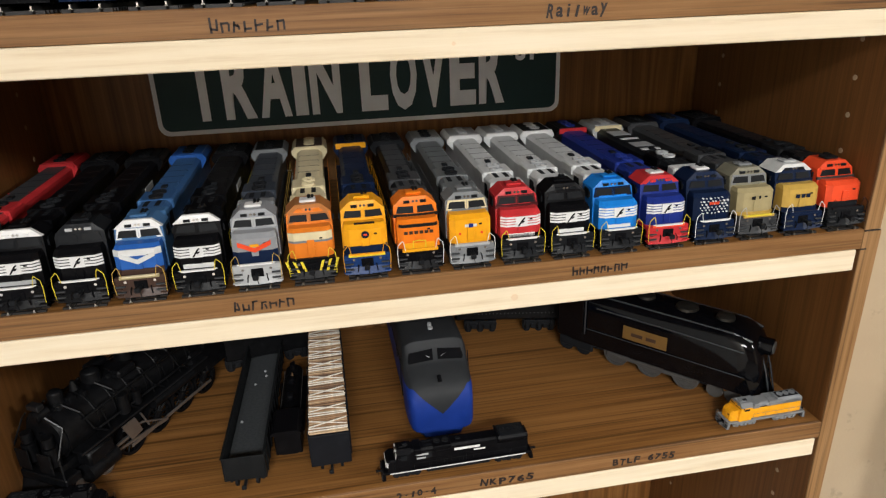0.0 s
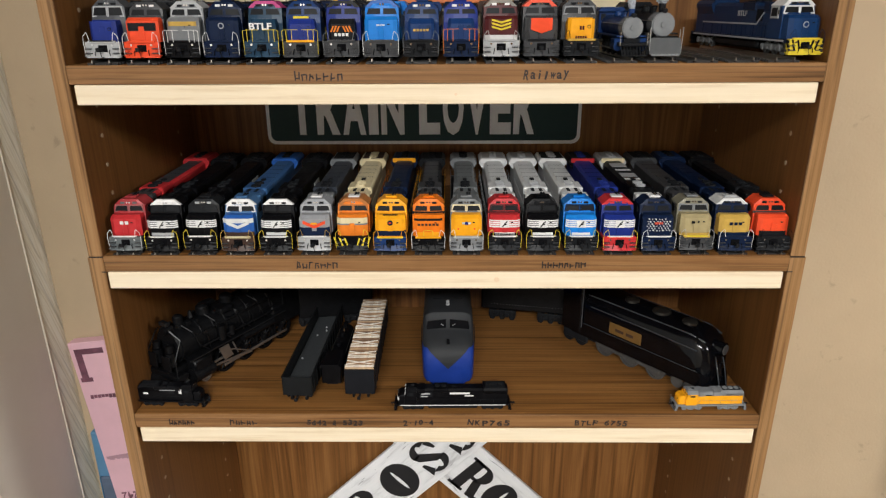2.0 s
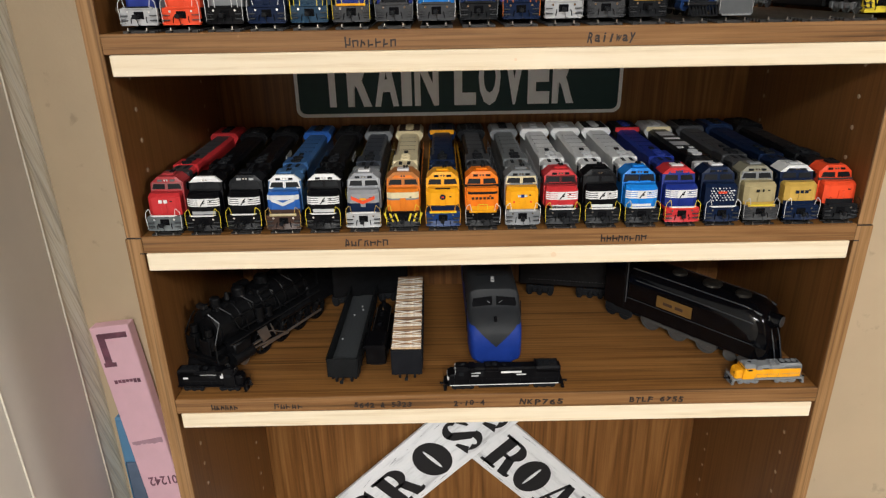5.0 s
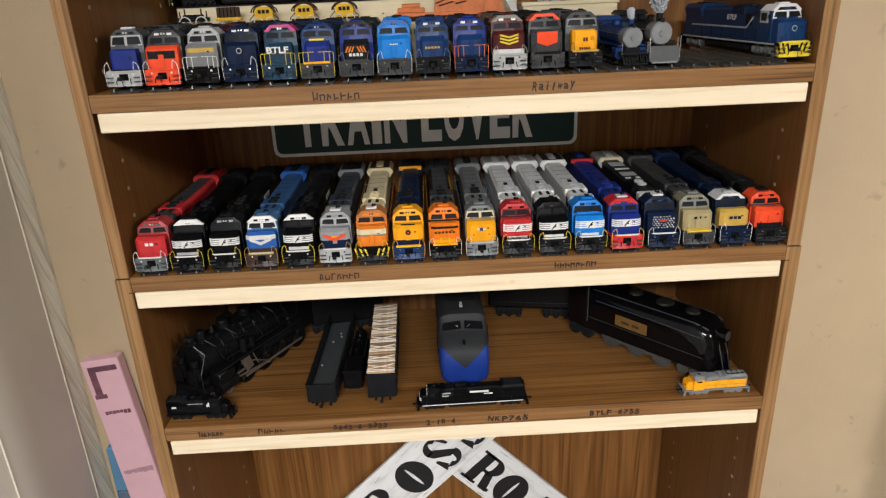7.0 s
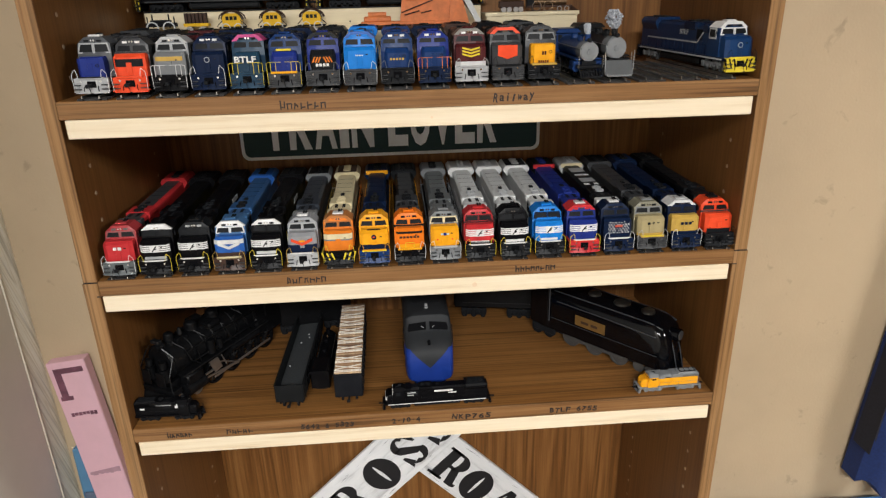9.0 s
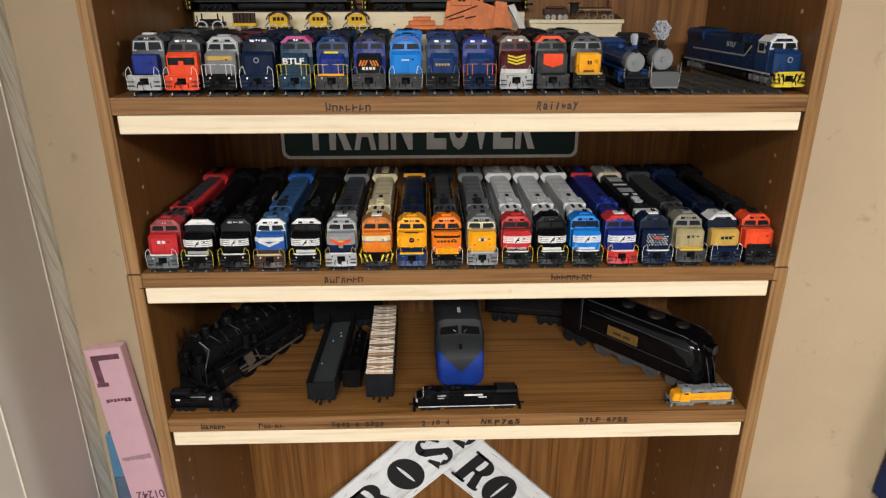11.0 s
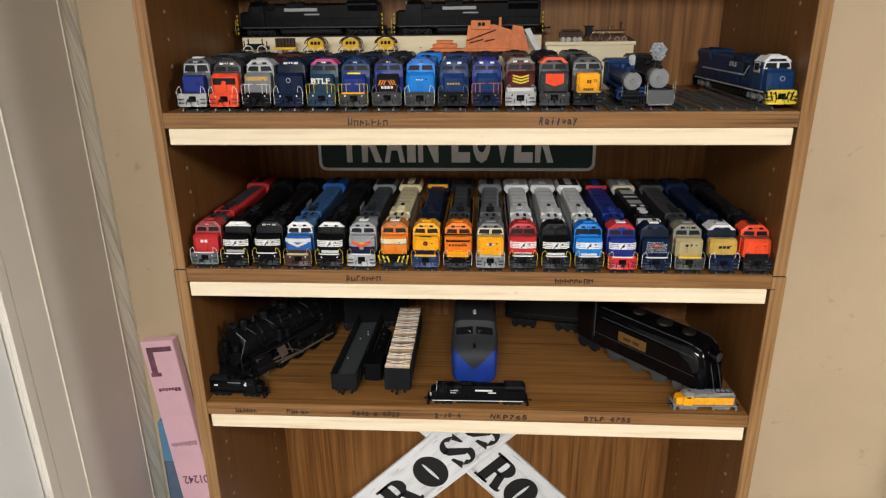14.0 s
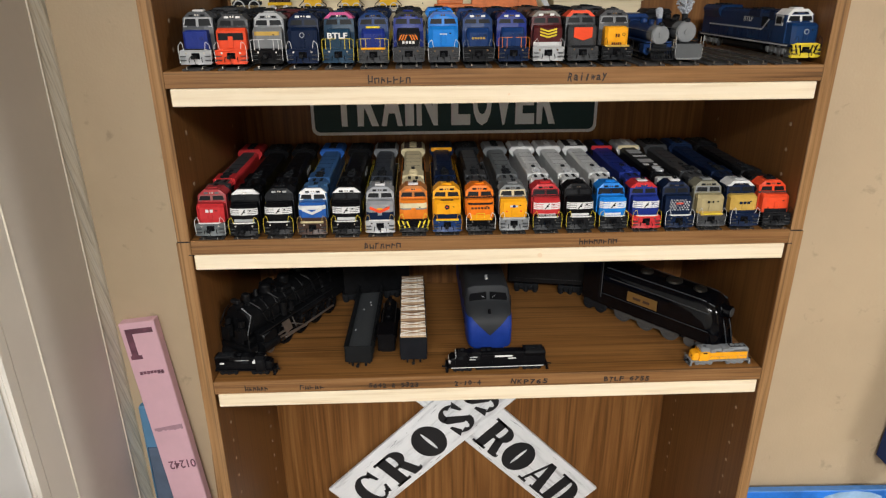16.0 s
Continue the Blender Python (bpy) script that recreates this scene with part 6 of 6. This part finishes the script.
part("headlight", Shape().rod((0, -0.004, 0.083), (0, 0.008, 0.083), 0.0058, 16).rod((0, -0.0046, 0.083), (0, -0.0038, 0.083), 0.0046, 16), BK, stm, smooth=True)
part("bell", Shape().rod((0, 0.0385, 0.085), (0, 0.0385, 0.094), 0.0042, 12, 0.0018), BK, stm)
part("cab", Shape().box(-0.030, 0.030, 0.172, 0.206, 0.026, 0.0950, 0.001).hull([(q * a, y, z) for q in (-1, 1) for y in (0.165, 0.214) for a, z in ((0.033, 0.094), (0.024, 0.102), (0.033, 0.092))]), BK, stm)
part("pilot", Shape().box(-0.028, 0.028, -0.012, 0.004, 0.022, 0.030, 0.001).hull([(-0.024, -0.012, 0.022), (0.024, -0.012, 0.022), (-0.020, -0.026, 0.004), (0.020, -0.026, 0.004), (-0.024, -0.004, 0.022), (0.024, -0.004, 0.022), (-0.02, -0.018, 0.004), (0.02, -0.018, 0.004)]), BK, stm)
part("frame", Shape().box(-0.016, 0.016, -0.004, 0.205, 0.018, 0.036), BK, stm)
for q in (-1, 1):
    for k in range(7):
        part("sand_pipe", Shape().tube([(q * 0.016, 0.036 + 0.019 * k, 0.080), (q * 0.0262, 0.040 + 0.019 * k, 0.066), (q * 0.0275, 0.042 + 0.019 * k, 0.048)], 0.0008, 5), BK, stm)
        part("boiler_band", Shape().tube([((0.0245 + 0.0004 * k) * math.sin(a) * q, 0.036 + 0.019 * k, 0.060 + (0.0245 + 0.0004 * k) * math.cos(a)) for a in (0, 0.4, 0.8, 1.2, 1.6, 2.0)], 0.0005, 4), BK, stm)
    part("running_board", Shape().box(min(q * 0.020, q * 0.033), max(q * 0.020, q * 0.033), 0.006, 0.172, 0.0445, 0.0470), BK, stm)
    part("cylinder", Shape().rod((q * 0.0270, 0.008, 0.0215), (q * 0.0270, 0.040, 0.0215), 0.0095, 18).box(min(q * 0.018, q * 0.034), max(q * 0.018, q * 0.034), 0.010, 0.038, 0.028, 0.043, 0.002), BK, stm, smooth=True)
    part("air_pump", Shape().rod((q * 0.027, 0.062, 0.050), (q * 0.027, 0.062, 0.070), 0.0055, 12).rod((q * 0.027, 0.078, 0.050), (q * 0.027, 0.078, 0.064), 0.0045, 12), BK, stm, smooth=True)
    part("pipe", Shape().tube([(q * 0.0262, 0.020, 0.071), (q * 0.0275, 0.080, 0.074), (q * 0.0280, 0.172, 0.075)], 0.0010, 6).tube([(q * 0.0262, 0.030, 0.0535), (q * 0.0290, 0.120, 0.0540), (q * 0.0290, 0.170, 0.0540)], 0.0014, 6), BK, stm)
    for k in range(4):
        y = 0.066 + 0.0355 * k
        wh = part("driving_wheel", Shape().ring((q * 0.0215, y, 0.0172), 0.0172, 0.0030, "x", 0.0026, 26).rod((q * 0.0205, y, 0.0172), (q * 0.0225, y, 0.0172), 0.0050, 12), BK, stm, smooth=True)
        for sp_ in range(6):
            a = math.pi * sp_ / 6
            part("spoke", Shape().tube([(q * 0.0216, y + 0.015 * math.cos(a), 0.0172 + 0.015 * math.sin(a)), (q * 0.0216, y - 0.015 * math.cos(a), 0.0172 - 0.015 * math.sin(a))], 0.0010, 4), BK, wh)
    part("side_rod", Shape().box(min(q * 0.0262, q * 0.0276), max(q * 0.0262, q * 0.0276), 0.060, 0.178, 0.0105, 0.0140, 0.0004), STEEL, stm)
    part("main_rod", Shape().hull([(q * x, y, z) for x in (0.0290, 0.0304) for y, z in ((0.040, 0.0205), (0.040, 0.0225), (0.105, 0.0110), (0.105, 0.0150))]).box(min(q * 0.0276, q * 0.0300), max(q * 0.0276, q * 0.0300), 0.040, 0.062, 0.0245, 0.0270), STEEL, stm)
    part("valve_gear", Shape().tube([(q * 0.0300, 0.052, 0.036), (q * 0.0305, 0.075, 0.030), (q * 0.0305, 0.105, 0.0130)], 0.0010, 5).tube([(q * 0.0300, 0.075, 0.040), (q * 0.0300, 0.082, 0.022)], 0.0010, 5), STEEL, stm)
    for k in (0.0, 0.030):
        part("pilot_wheel", Shape().ring((q * 0.0195, k + 0.004, 0.0085), 0.0085, 0.0022, "x", 0.0020, 16).rod((q * 0.0185, k + 0.004, 0.0085), (q * 0.0205, k + 0.004, 0.0085), 0.0060, 12), STEEL, stm)
rnd = random.Random(31)
# Lighter black that paints highlights along rails, edges and fittings.
GLINT = plain("black_glint_edge", (0.013, 0.0135, 0.015), 0.35, 0.3, scale=200.0, vary=0.5)
for q in (-1, 1):
    part("front_pump", Shape().rod((q * 0.0120, -0.0060, 0.040), (q * 0.0120, -0.0060, 0.0580), 0.0062, 14).rod((q * 0.0120, -0.0060, 0.0590), (q * 0.0120, -0.0060, 0.0680), 0.0048, 12), BK, stm, smooth=True)
    part("pump_shield", Shape().box(min(q * 0.0050, q * 0.0200), max(q * 0.0050, q * 0.0200), -0.0145, -0.0130, 0.036, 0.056, 0.0006), BK, stm)
    part("deck_rail", Shape().tube([(q * 0.0260, -0.011, 0.030), (q * 0.0262, -0.011, 0.052), (q * 0.0235, 0.002, 0.074), (q * 0.0110, -0.002, 0.0850)], 0.0008, 5), GLINT, stm)
    part("board_edge", Shape().tube([(q * 0.0334, 0.004, 0.0462), (q * 0.0334, 0.172, 0.0462)], 0.0009, 5), GLINT, stm, "running board edge with its highlight painted in")
    part("step", Shape().box(min(q * 0.0240, q * 0.0320), max(q * 0.0240, q * 0.0320), -0.010, -0.002, 0.008, 0.010).box(min(q * 0.0240, q * 0.0250), max(q * 0.0240, q * 0.0250), -0.010, -0.002, 0.008, 0.024), BK, stm)
    part("sand_box", Shape().box(min(q * 0.0120, q * 0.0230), max(q * 0.0120, q * 0.0230), 0.068, 0.090, 0.0800, 0.0880, 0.002), BK, stm)
    part("air_tank", Shape().rod((q * 0.0290, 0.092, 0.0390), (q * 0.0290, 0.150, 0.0390), 0.0055, 14), BK, stm, smooth=True)
    part("valve_hanger", Shape().hull([(q * x, y, z) for x in (0.0312, 0.0322) for y, z in ((0.050, 0.042), (0.066, 0.042), (0.072, 0.024), (0.058, 0.022))]), STEEL, stm, "dull silver valve gear hanger")
    part("firebox_side", Shape().box(min(q * 0.0200, q * 0.0300), max(q * 0.0200, q * 0.0300), 0.150, 0.176, 0.030, 0.058, 0.003), BK, stm)
    for k in range(16):
        y, a = rnd.uniform(0.006, 0.165), rnd.uniform(0.15, 1.5)
        r0 = 0.0248 + 0.00002 * k
        c, h = Vector((q * r0 * math.sin(a), y, 0.060 + r0 * math.cos(a))), rnd.uniform(0.0012, 0.0036)
        part("boiler_fitting", Shape().box(c.x - h, c.x + h, y - rnd.uniform(0.001, 0.004), y + rnd.uniform(0.001, 0.004), c.z - h, c.z + h * 0.8, 0.0004), GLINT if k % 5 == 0 else BK, stm)
    for k in range(4):
        y = 0.016 + 0.036 * k
        part("pipe", Shape().tube([(q * 0.010, y, 0.0855), (q * 0.0225, y + 0.006, 0.0765), (q * 0.0285, y + 0.010, 0.058), (q * 0.0300, y + 0.022, 0.0475)], 0.0011, 6), BK, stm)
part("number_lamp", Shape().box(-0.0065, 0.0065, -0.003, 0.004, 0.0895, 0.0945, 0.0006), GLINT, stm)
stt = thing("model_tender", pose(-0.170, 0.255, Z_LOW, 0, 0, -80), "large black tender behind the steam engine", "model rail car")
part("tank", Shape().box(-0.028, 0.028, -0.055, 0.055, 0.018, 0.070, 0.002), BK, stt)
part("coal", Shape().box(-0.022, 0.022, -0.040, 0.010, 0.0702, 0.0770, 0.004), plain("model_coal", (0.012, 0.012, 0.012), 0.6, scale=500.0, vary=0.5, bumpy=0.8), stt)
for y in (-0.034, 0.034):
    tkt = part("truck", truck_shape, P("dark", 0.5), stt, key="truck")
    tkt.matrix_basis = Matrix.Translation((0, y, 0)) @ Matrix.Diagonal((1.7, 1.05, 1.9, 1))

# black streamlined tinplate engine
TIN = plain("glossy_black_tinplate", (0.0022, 0.0024, 0.0034), 0.10, scale=60.0, vary=0.3, bumpy=0.05)
TIN.node_tree.nodes["Principled BSDF"].inputs["Specular IOR Level"].default_value = 0.26
# Paler tin for strips that paint the highlights on shoulder, nose and cab.
GLINTTIN = plain("tin_edge_highlight", (0.055, 0.060, 0.068), 0.22, 0.3)
DOMETIN = plain("dark_dome_metal", (0.030, 0.027, 0.023), 0.28, 0.5)
GREYTIN = plain("grey_cast_metal", (0.085, 0.085, 0.085), 0.45, 0.4)
tin = thing("model_streamliner", pose(0.3360, 0.0460, Z_LOW, 0, 0, 40.5), "glossy black streamlined tinplate steam engine model with brass plate", "model locomotive")
tsec = [(0.000, 0.016, 0.020, 0.046, 0.85), (0.004, 0.0235, 0.018, 0.062, 0.72), (0.011, 0.0275, 0.018, 0.074, 0.62), (0.022, 0.0290, 0.018, 0.081, 0.58), (0.040, 0.0295, 0.018, 0.0825, 0.56), (0.180, 0.0295, 0.018, 0.0825, 0.56), (0.215, 0.0295, 0.018, 0.0850, 0.50)]
tb = part("casing", Shape().loft([section(*q) for q in tsec]), TIN, tin, "smooth glossy black casing", True)
part("prow", Shape().hull([(-0.0035, -0.010, 0.006), (0.0035, -0.010, 0.006), (0, -0.0135, 0.006), (0, 0.010, 0.074), (-0.003, 0.012, 0.073), (0.003, 0.012, 0.073), (-0.010, 0.004, 0.006), (0.010, 0.004, 0.006)]), TIN, tb, "raised centre ridge of the nose")
for q in (-1, 1):
    part("skirt", Shape().hull([(q * 0.0296, 0.010, 0.036), (q * 0.0296, 0.205, 0.036), (q * 0.0300, 0.002, 0.018), (q * 0.0300, 0.205, 0.018), (q * 0.0270, 0.010, 0.036), (q * 0.0270, 0.205, 0.018), (q * 0.0150, -0.006, 0.008), (q * 0.0180, 0.000, 0.030)]), TIN, tb)
    part("nose_rail", Shape().tube([(q * 0.0070, 0.0085, 0.070), (q * 0.0085, -0.002, 0.040), (q * 0.0080, -0.010, 0.008)], 0.0009, 6), GLINTTIN, tb)
    part("number_plate", Shape().box(min(q * 0.0296, q * 0.0304), max(q * 0.0296, q * 0.0304), 0.092, 0.142, 0.0400, 0.0560, 0.0003), plain("aged_brass_plate", (0.17, 0.092, 0.024), 0.45, 0.2), tb, "aged brass side plate")
    part("plate_bar", Shape().box(min(q * 0.0304, q * 0.0307), max(q * 0.0304, q * 0.0307), 0.104, 0.115, 0.0455, 0.0495).box(min(q * 0.0304, q * 0.0307), max(q * 0.0304, q * 0.0307), 0.119, 0.132, 0.0455, 0.0495), P("brown"), tb)
    part("side_rail", Shape().tube([(q * 0.0285, 0.016, 0.064), (q * 0.0292, 0.090, 0.066), (q * 0.0292, 0.175, 0.066)], 0.0009, 6), GLINTTIN, tb)
    part("shoulder_rail", Shape().tube([(q * 0.0190, 0.012, 0.0735), (q * 0.0215, 0.030, 0.0785), (q * 0.0225, 0.185, 0.0790)], 0.0011, 6), GLINTTIN, tb, "thin strip painting the shoulder highlight")
    part("lower_seam", Shape().tube([(q * 0.0297, 0.012, 0.0372), (q * 0.0301, 0.186, 0.0372)], 0.0006, 5), GLINTTIN, tb)
    for k in range(3):
        y = 0.070 + 0.040 * k
        part("driving_wheel", Shape().ring((q * 0.0240, y, 0.0145), 0.0145, 0.0030, "x", 0.0024, 24).rod((q * 0.0230, y, 0.0145), (q * 0.0250, y, 0.0145), 0.0120, 18), GREYTIN, tin, smooth=True)
    part("side_rod", Shape().box(min(q * 0.0268, q * 0.0282), max(q * 0.0268, q * 0.0282), 0.062, 0.160, 0.0110, 0.0155, 0.0004), GREYTIN, tin)
    part("marker_lamp", Shape().ball((q * 0.0270, 0.028, 0.0175), 0.0030, 8), CHROME, tin, smooth=True)
part("headlight", Shape().rod((0, -0.0035, 0.0640), (0, 0.012, 0.0640), 0.0088, 20).rod((0, -0.0042, 0.0640), (0, -0.0034, 0.0640), 0.0074, 20), TIN, tb, smooth=True)
part("lens", Shape().rod((0, -0.0050, 0.0640), (0, -0.0041, 0.0640), 0.0066, 18), GREYTIN, tb, "dull grey headlamp lens", True)
for y, r in ((0.045, 0.0100), (0.085, 0.0125), (0.130, 0.0100)):
    part("dome_cap", Shape().rod((0, y, 0.0805), (0, y, 0.0850), r, 20, r * 0.92).rod((0, y, 0.0850), (0, y, 0.0866), r * 0.92, 20, r * 0.5), DOMETIN, tb, "dark metal boiler cap", True)
part("cab", Shape().box(-0.0310, 0.0310, 0.188, 0.225, 0.018, 0.0930, 0.003), TIN, tin)
for x in (-0.0318, 0.0306):
    part("cab_rim", Shape().box(x, x + 0.0012, 0.1866, 0.1884, 0.030, 0.0915, 0.0004), GLINTTIN, tin, "strip painting the bright highlight on the cab edge")
part("frame", Shape().box(-0.0180, 0.0180, 0.004, 0.215, 0.008, 0.020), P("dark"), tin)
for k in (0.022, 0.040):
    part("pilot_wheel", Shape().rod((-0.0230, k, 0.0085), (0.0230, k, 0.0085), 0.0085, 16), GREYTIN, tin)
for q in (-1, 1):
    part("trailing_truck", Shape().box(min(q * 0.0240, q * 0.0285), max(q * 0.0240, q * 0.0285), 0.178, 0.222, 0.006, 0.019, 0.002).rod((q * 0.022, 0.190, 0.0095), (q * 0.027, 0.190, 0.0095), 0.0095, 16)
         .rod((q * 0.022, 0.212, 0.0095), (q * 0.027, 0.212, 0.0095), 0.0095, 16), P("dark", 0.5), tin)
tte = thing("model_tender", pose(0.1250, 0.2650, Z_LOW, 0, 0, 79), "black riveted tinplate tender with bright journals", "model rail car")
part("tank", Shape().box(-0.027, 0.027, -0.070, 0.068, 0.020, 0.078, 0.003), BK, tte)
for k in range(24):
    part("rivet", lambda: Shape().ball((-0.0270, 0, 0.0300), 0.0007, 5), GREYTIN, tte, key="rivet").matrix_basis = Matrix.Translation((0, -0.054 + 0.0046 * k, 0))
for y in (-0.038, 0.036):
    tkt = part("truck", truck_shape, P("dark", 0.5), tte, key="truck")
    tkt.matrix_basis = Matrix.Translation((0, y, 0)) @ Matrix.Diagonal((1.8, 0.95, 2.0, 1))

# ---- beside the bookcase ----
PINK = plain("pink_foam", (0.74, 0.46, 0.53), 0.75, scale=25.0, vary=0.05, bumpy=0.15)
pk = thing("foam_board", pose(-0.5080, 0.3015, FLOOR, -1.9, -6.2, 0), "pink insulation foam board with dark printed marks leaning on the wall", "foam board")
FW, FH = 0.0325, 0.923
part("board", Shape().box(-FW, FW, -0.022, 0.0, 0.0, FH, 0.0015), PINK, pk)
PRINT = plain("faded_print", (0.16, 0.06, 0.09), 0.7, scale=60.0, vary=0.4)
for x0, x1, z0, z1 in ((-0.024, 0.026, FH - 0.022, FH - 0.012), (-0.024, -0.012, FH - 0.066, FH - 0.022), (-0.027, -0.006, FH - 0.074, FH - 0.066)):
    part("printed_line", Shape().box(x0, x1, -0.0224, -0.0221, z0, z1), PRINT, pk)
rnd = random.Random(3)
for k in range(7):
    x = -0.020 + 0.0065 * k
    part("faded_mark", Shape().box(x, x + 0.0055, -0.0224, -0.0221, FH - 0.106 + rnd.uniform(-0.002, 0.002), FH - 0.100), PRINT, pk)
for k in range(12):
    x = -0.026 + 0.0045 * k
    part("faded_mark", Shape().box(x, x + 0.0046, -0.0224, -0.0221, FH - 0.232 + rnd.uniform(-0.001, 0.002), FH - 0.225 + 0.0004 * k), plain("grey_smudge", (0.42, 0.25, 0.30), 0.8), pk)
lettering("printed_number", "01242", 0.026, PRINT, pk, pose(0.006, -0.0223, FH - 0.312, 90, 180, 0), 0.0004, 0.0001, width=0.052)
BLUEF = plain("blue_foam", (0.10, 0.25, 0.42), 0.7, scale=25.0, vary=0.08)
bf = thing("foam_board", pose(-0.6300, 0.3300, FLOOR, 0, 0.8, 0), "light blue foam board standing behind the pink one", "foam board")
part("board", Shape().box(-0.018, 0.040, -0.017, 0.0, 0.0, 0.735, 0.003), BLUEF, bf)
bf2 = thing("foam_board", pose(-0.6190, 0.3125, FLOOR, 0, 0.6, 0), "shorter slate blue foam offcut beside the pink one", "foam board")
part("board", Shape().box(-0.020, 0.030, -0.006, 0.0, 0.0, 0.642, 0.002), plain("slate_foam", (0.10, 0.14, 0.21), 0.7, scale=25.0, vary=0.15), bf2)
# Pale strip puts the light on the offcut's left edge into its colour.
part("edge", Shape().box(-0.0215, -0.0202, -0.006, 0.0, 0.0, 0.642, 0.0004), BLUEF, bf2, "cut edge painted paler, as if lit")
st = thing("wood_lath", pose(-0.4620, 0.150, FLOOR, 0, 1.5, 0), "narrow brown wooden lath beside the bookcase", "lath")
part("lath", Shape().box(-0.007, 0.007, 0.0, 0.020, 0.0, 0.750, 0.001), W_EDGEZ, st)

# coat on the wall
CLOTH = plain("navy_cloth", (0.006, 0.022, 0.11), 0.85, scale=220.0, vary=0.25, bumpy=0.4)
CLOTH2 = plain("dark_lining", (0.010, 0.011, 0.020), 0.9, scale=220.0, vary=0.25, bumpy=0.4)
coat = thing("coat", pose(1.06, 0.30, 0.39), "navy blue coat hanging on the tan wall", "coat")


def drape(w, h, depth, seed, folds):
    rnd = random.Random(seed)
    s = Shape()
    nx, nz = 44, 26
    rows = []
    ph = [rnd.uniform(0, 6) for _ in range(3)]
    for j in range(nz + 1):
        v = j / nz
        half = w * (0.62 + 0.38 * (1 - v))
        rows.append([(half * (2 * i / nx - 1), -depth * (0.5 + 0.5 * math.sin(folds * i / nx * 6.28 + ph[0] + 0.6 * math.sin(3 * v + ph[1]))) * (1 - 0.5 * v) - 0.012,
                      h * v + 0.018 * math.sin(5 * i / nx * 6.28 + ph[2]) * (1 - v) + 0.03 * abs(2 * i / nx - 1) * (1 - v)) for i in range(nx + 1)])
    verts = [p for r in rows for p in r] + [(x, 0.026, z) for r in rows for x, y, z in r]
    n = (nx + 1) * (nz + 1)
    f = []
    for j in range(nz):
        for i in range(nx):
            a = j * (nx + 1) + i
            f += [(a, a + 1, a + nx + 2, a + nx + 1), (n + a, n + a + nx + 1, n + a + nx + 2, n + a + 1)]
    edge = [i for i in range(nx + 1)] + [j * (nx + 1) + nx for j in range(1, nz + 1)] + [nz * (nx + 1) + i for i in range(nx - 1, -1, -1)] + [j * (nx + 1) for j in range(nz - 1, 0, -1)]
    f += [(a, n + a, n + b, b) for a, b in zip(edge, edge[1:] + edge[:1])]
    return s.add_mesh(verts, f)


part("body", drape(0.205, 1.15, 0.030, 2, 4), CLOTH, coat, smooth=True)
sl = part("sleeve", drape(0.055, 0.80, 0.020, 5, 2), CLOTH2, coat, "dark sleeve at the edge", True)
sl.matrix_basis = pose(-0.150, -0.012, 0.10, 0, 3, 0)

# blue printed board by the skirting
SKY = plain("blue_sky_print", (0.02, 0.16, 0.62), 0.35, scale=7.0, vary=0.7)
bp = thing("printed_board", pose(0.735, 0.270, FLOOR, -3.0, 1.2, 0), "glossy blue sky printed board leaning on the wall", "board")
part("board", Shape().box(-0.325, 0.36, 0.0, 0.012, 0.0, 0.492, 0.002), SKY, bp)
part("edge_cap", Shape().box(-0.325, 0.36, -0.0012, 0.0132, 0.4922, 0.4940, 0.0004), plain("blue_edge", (0.06, 0.20, 0.50), 0.4), bp)
# Pale patch painting a soft highlight on the glossy blue.
part("pale_highlight", Shape().hull([(0.06 + 0.07 * math.cos(a), y, 0.464 + 0.026 * math.sin(a)) for a in [k * 0.5236 for k in range(12)] for y in (-0.0006, 0.0002)]), plain("pale_highlight_blue", (0.30, 0.48, 0.70), 0.4, scale=30.0, vary=0.2), bp, "pale patch painting a glossy highlight")
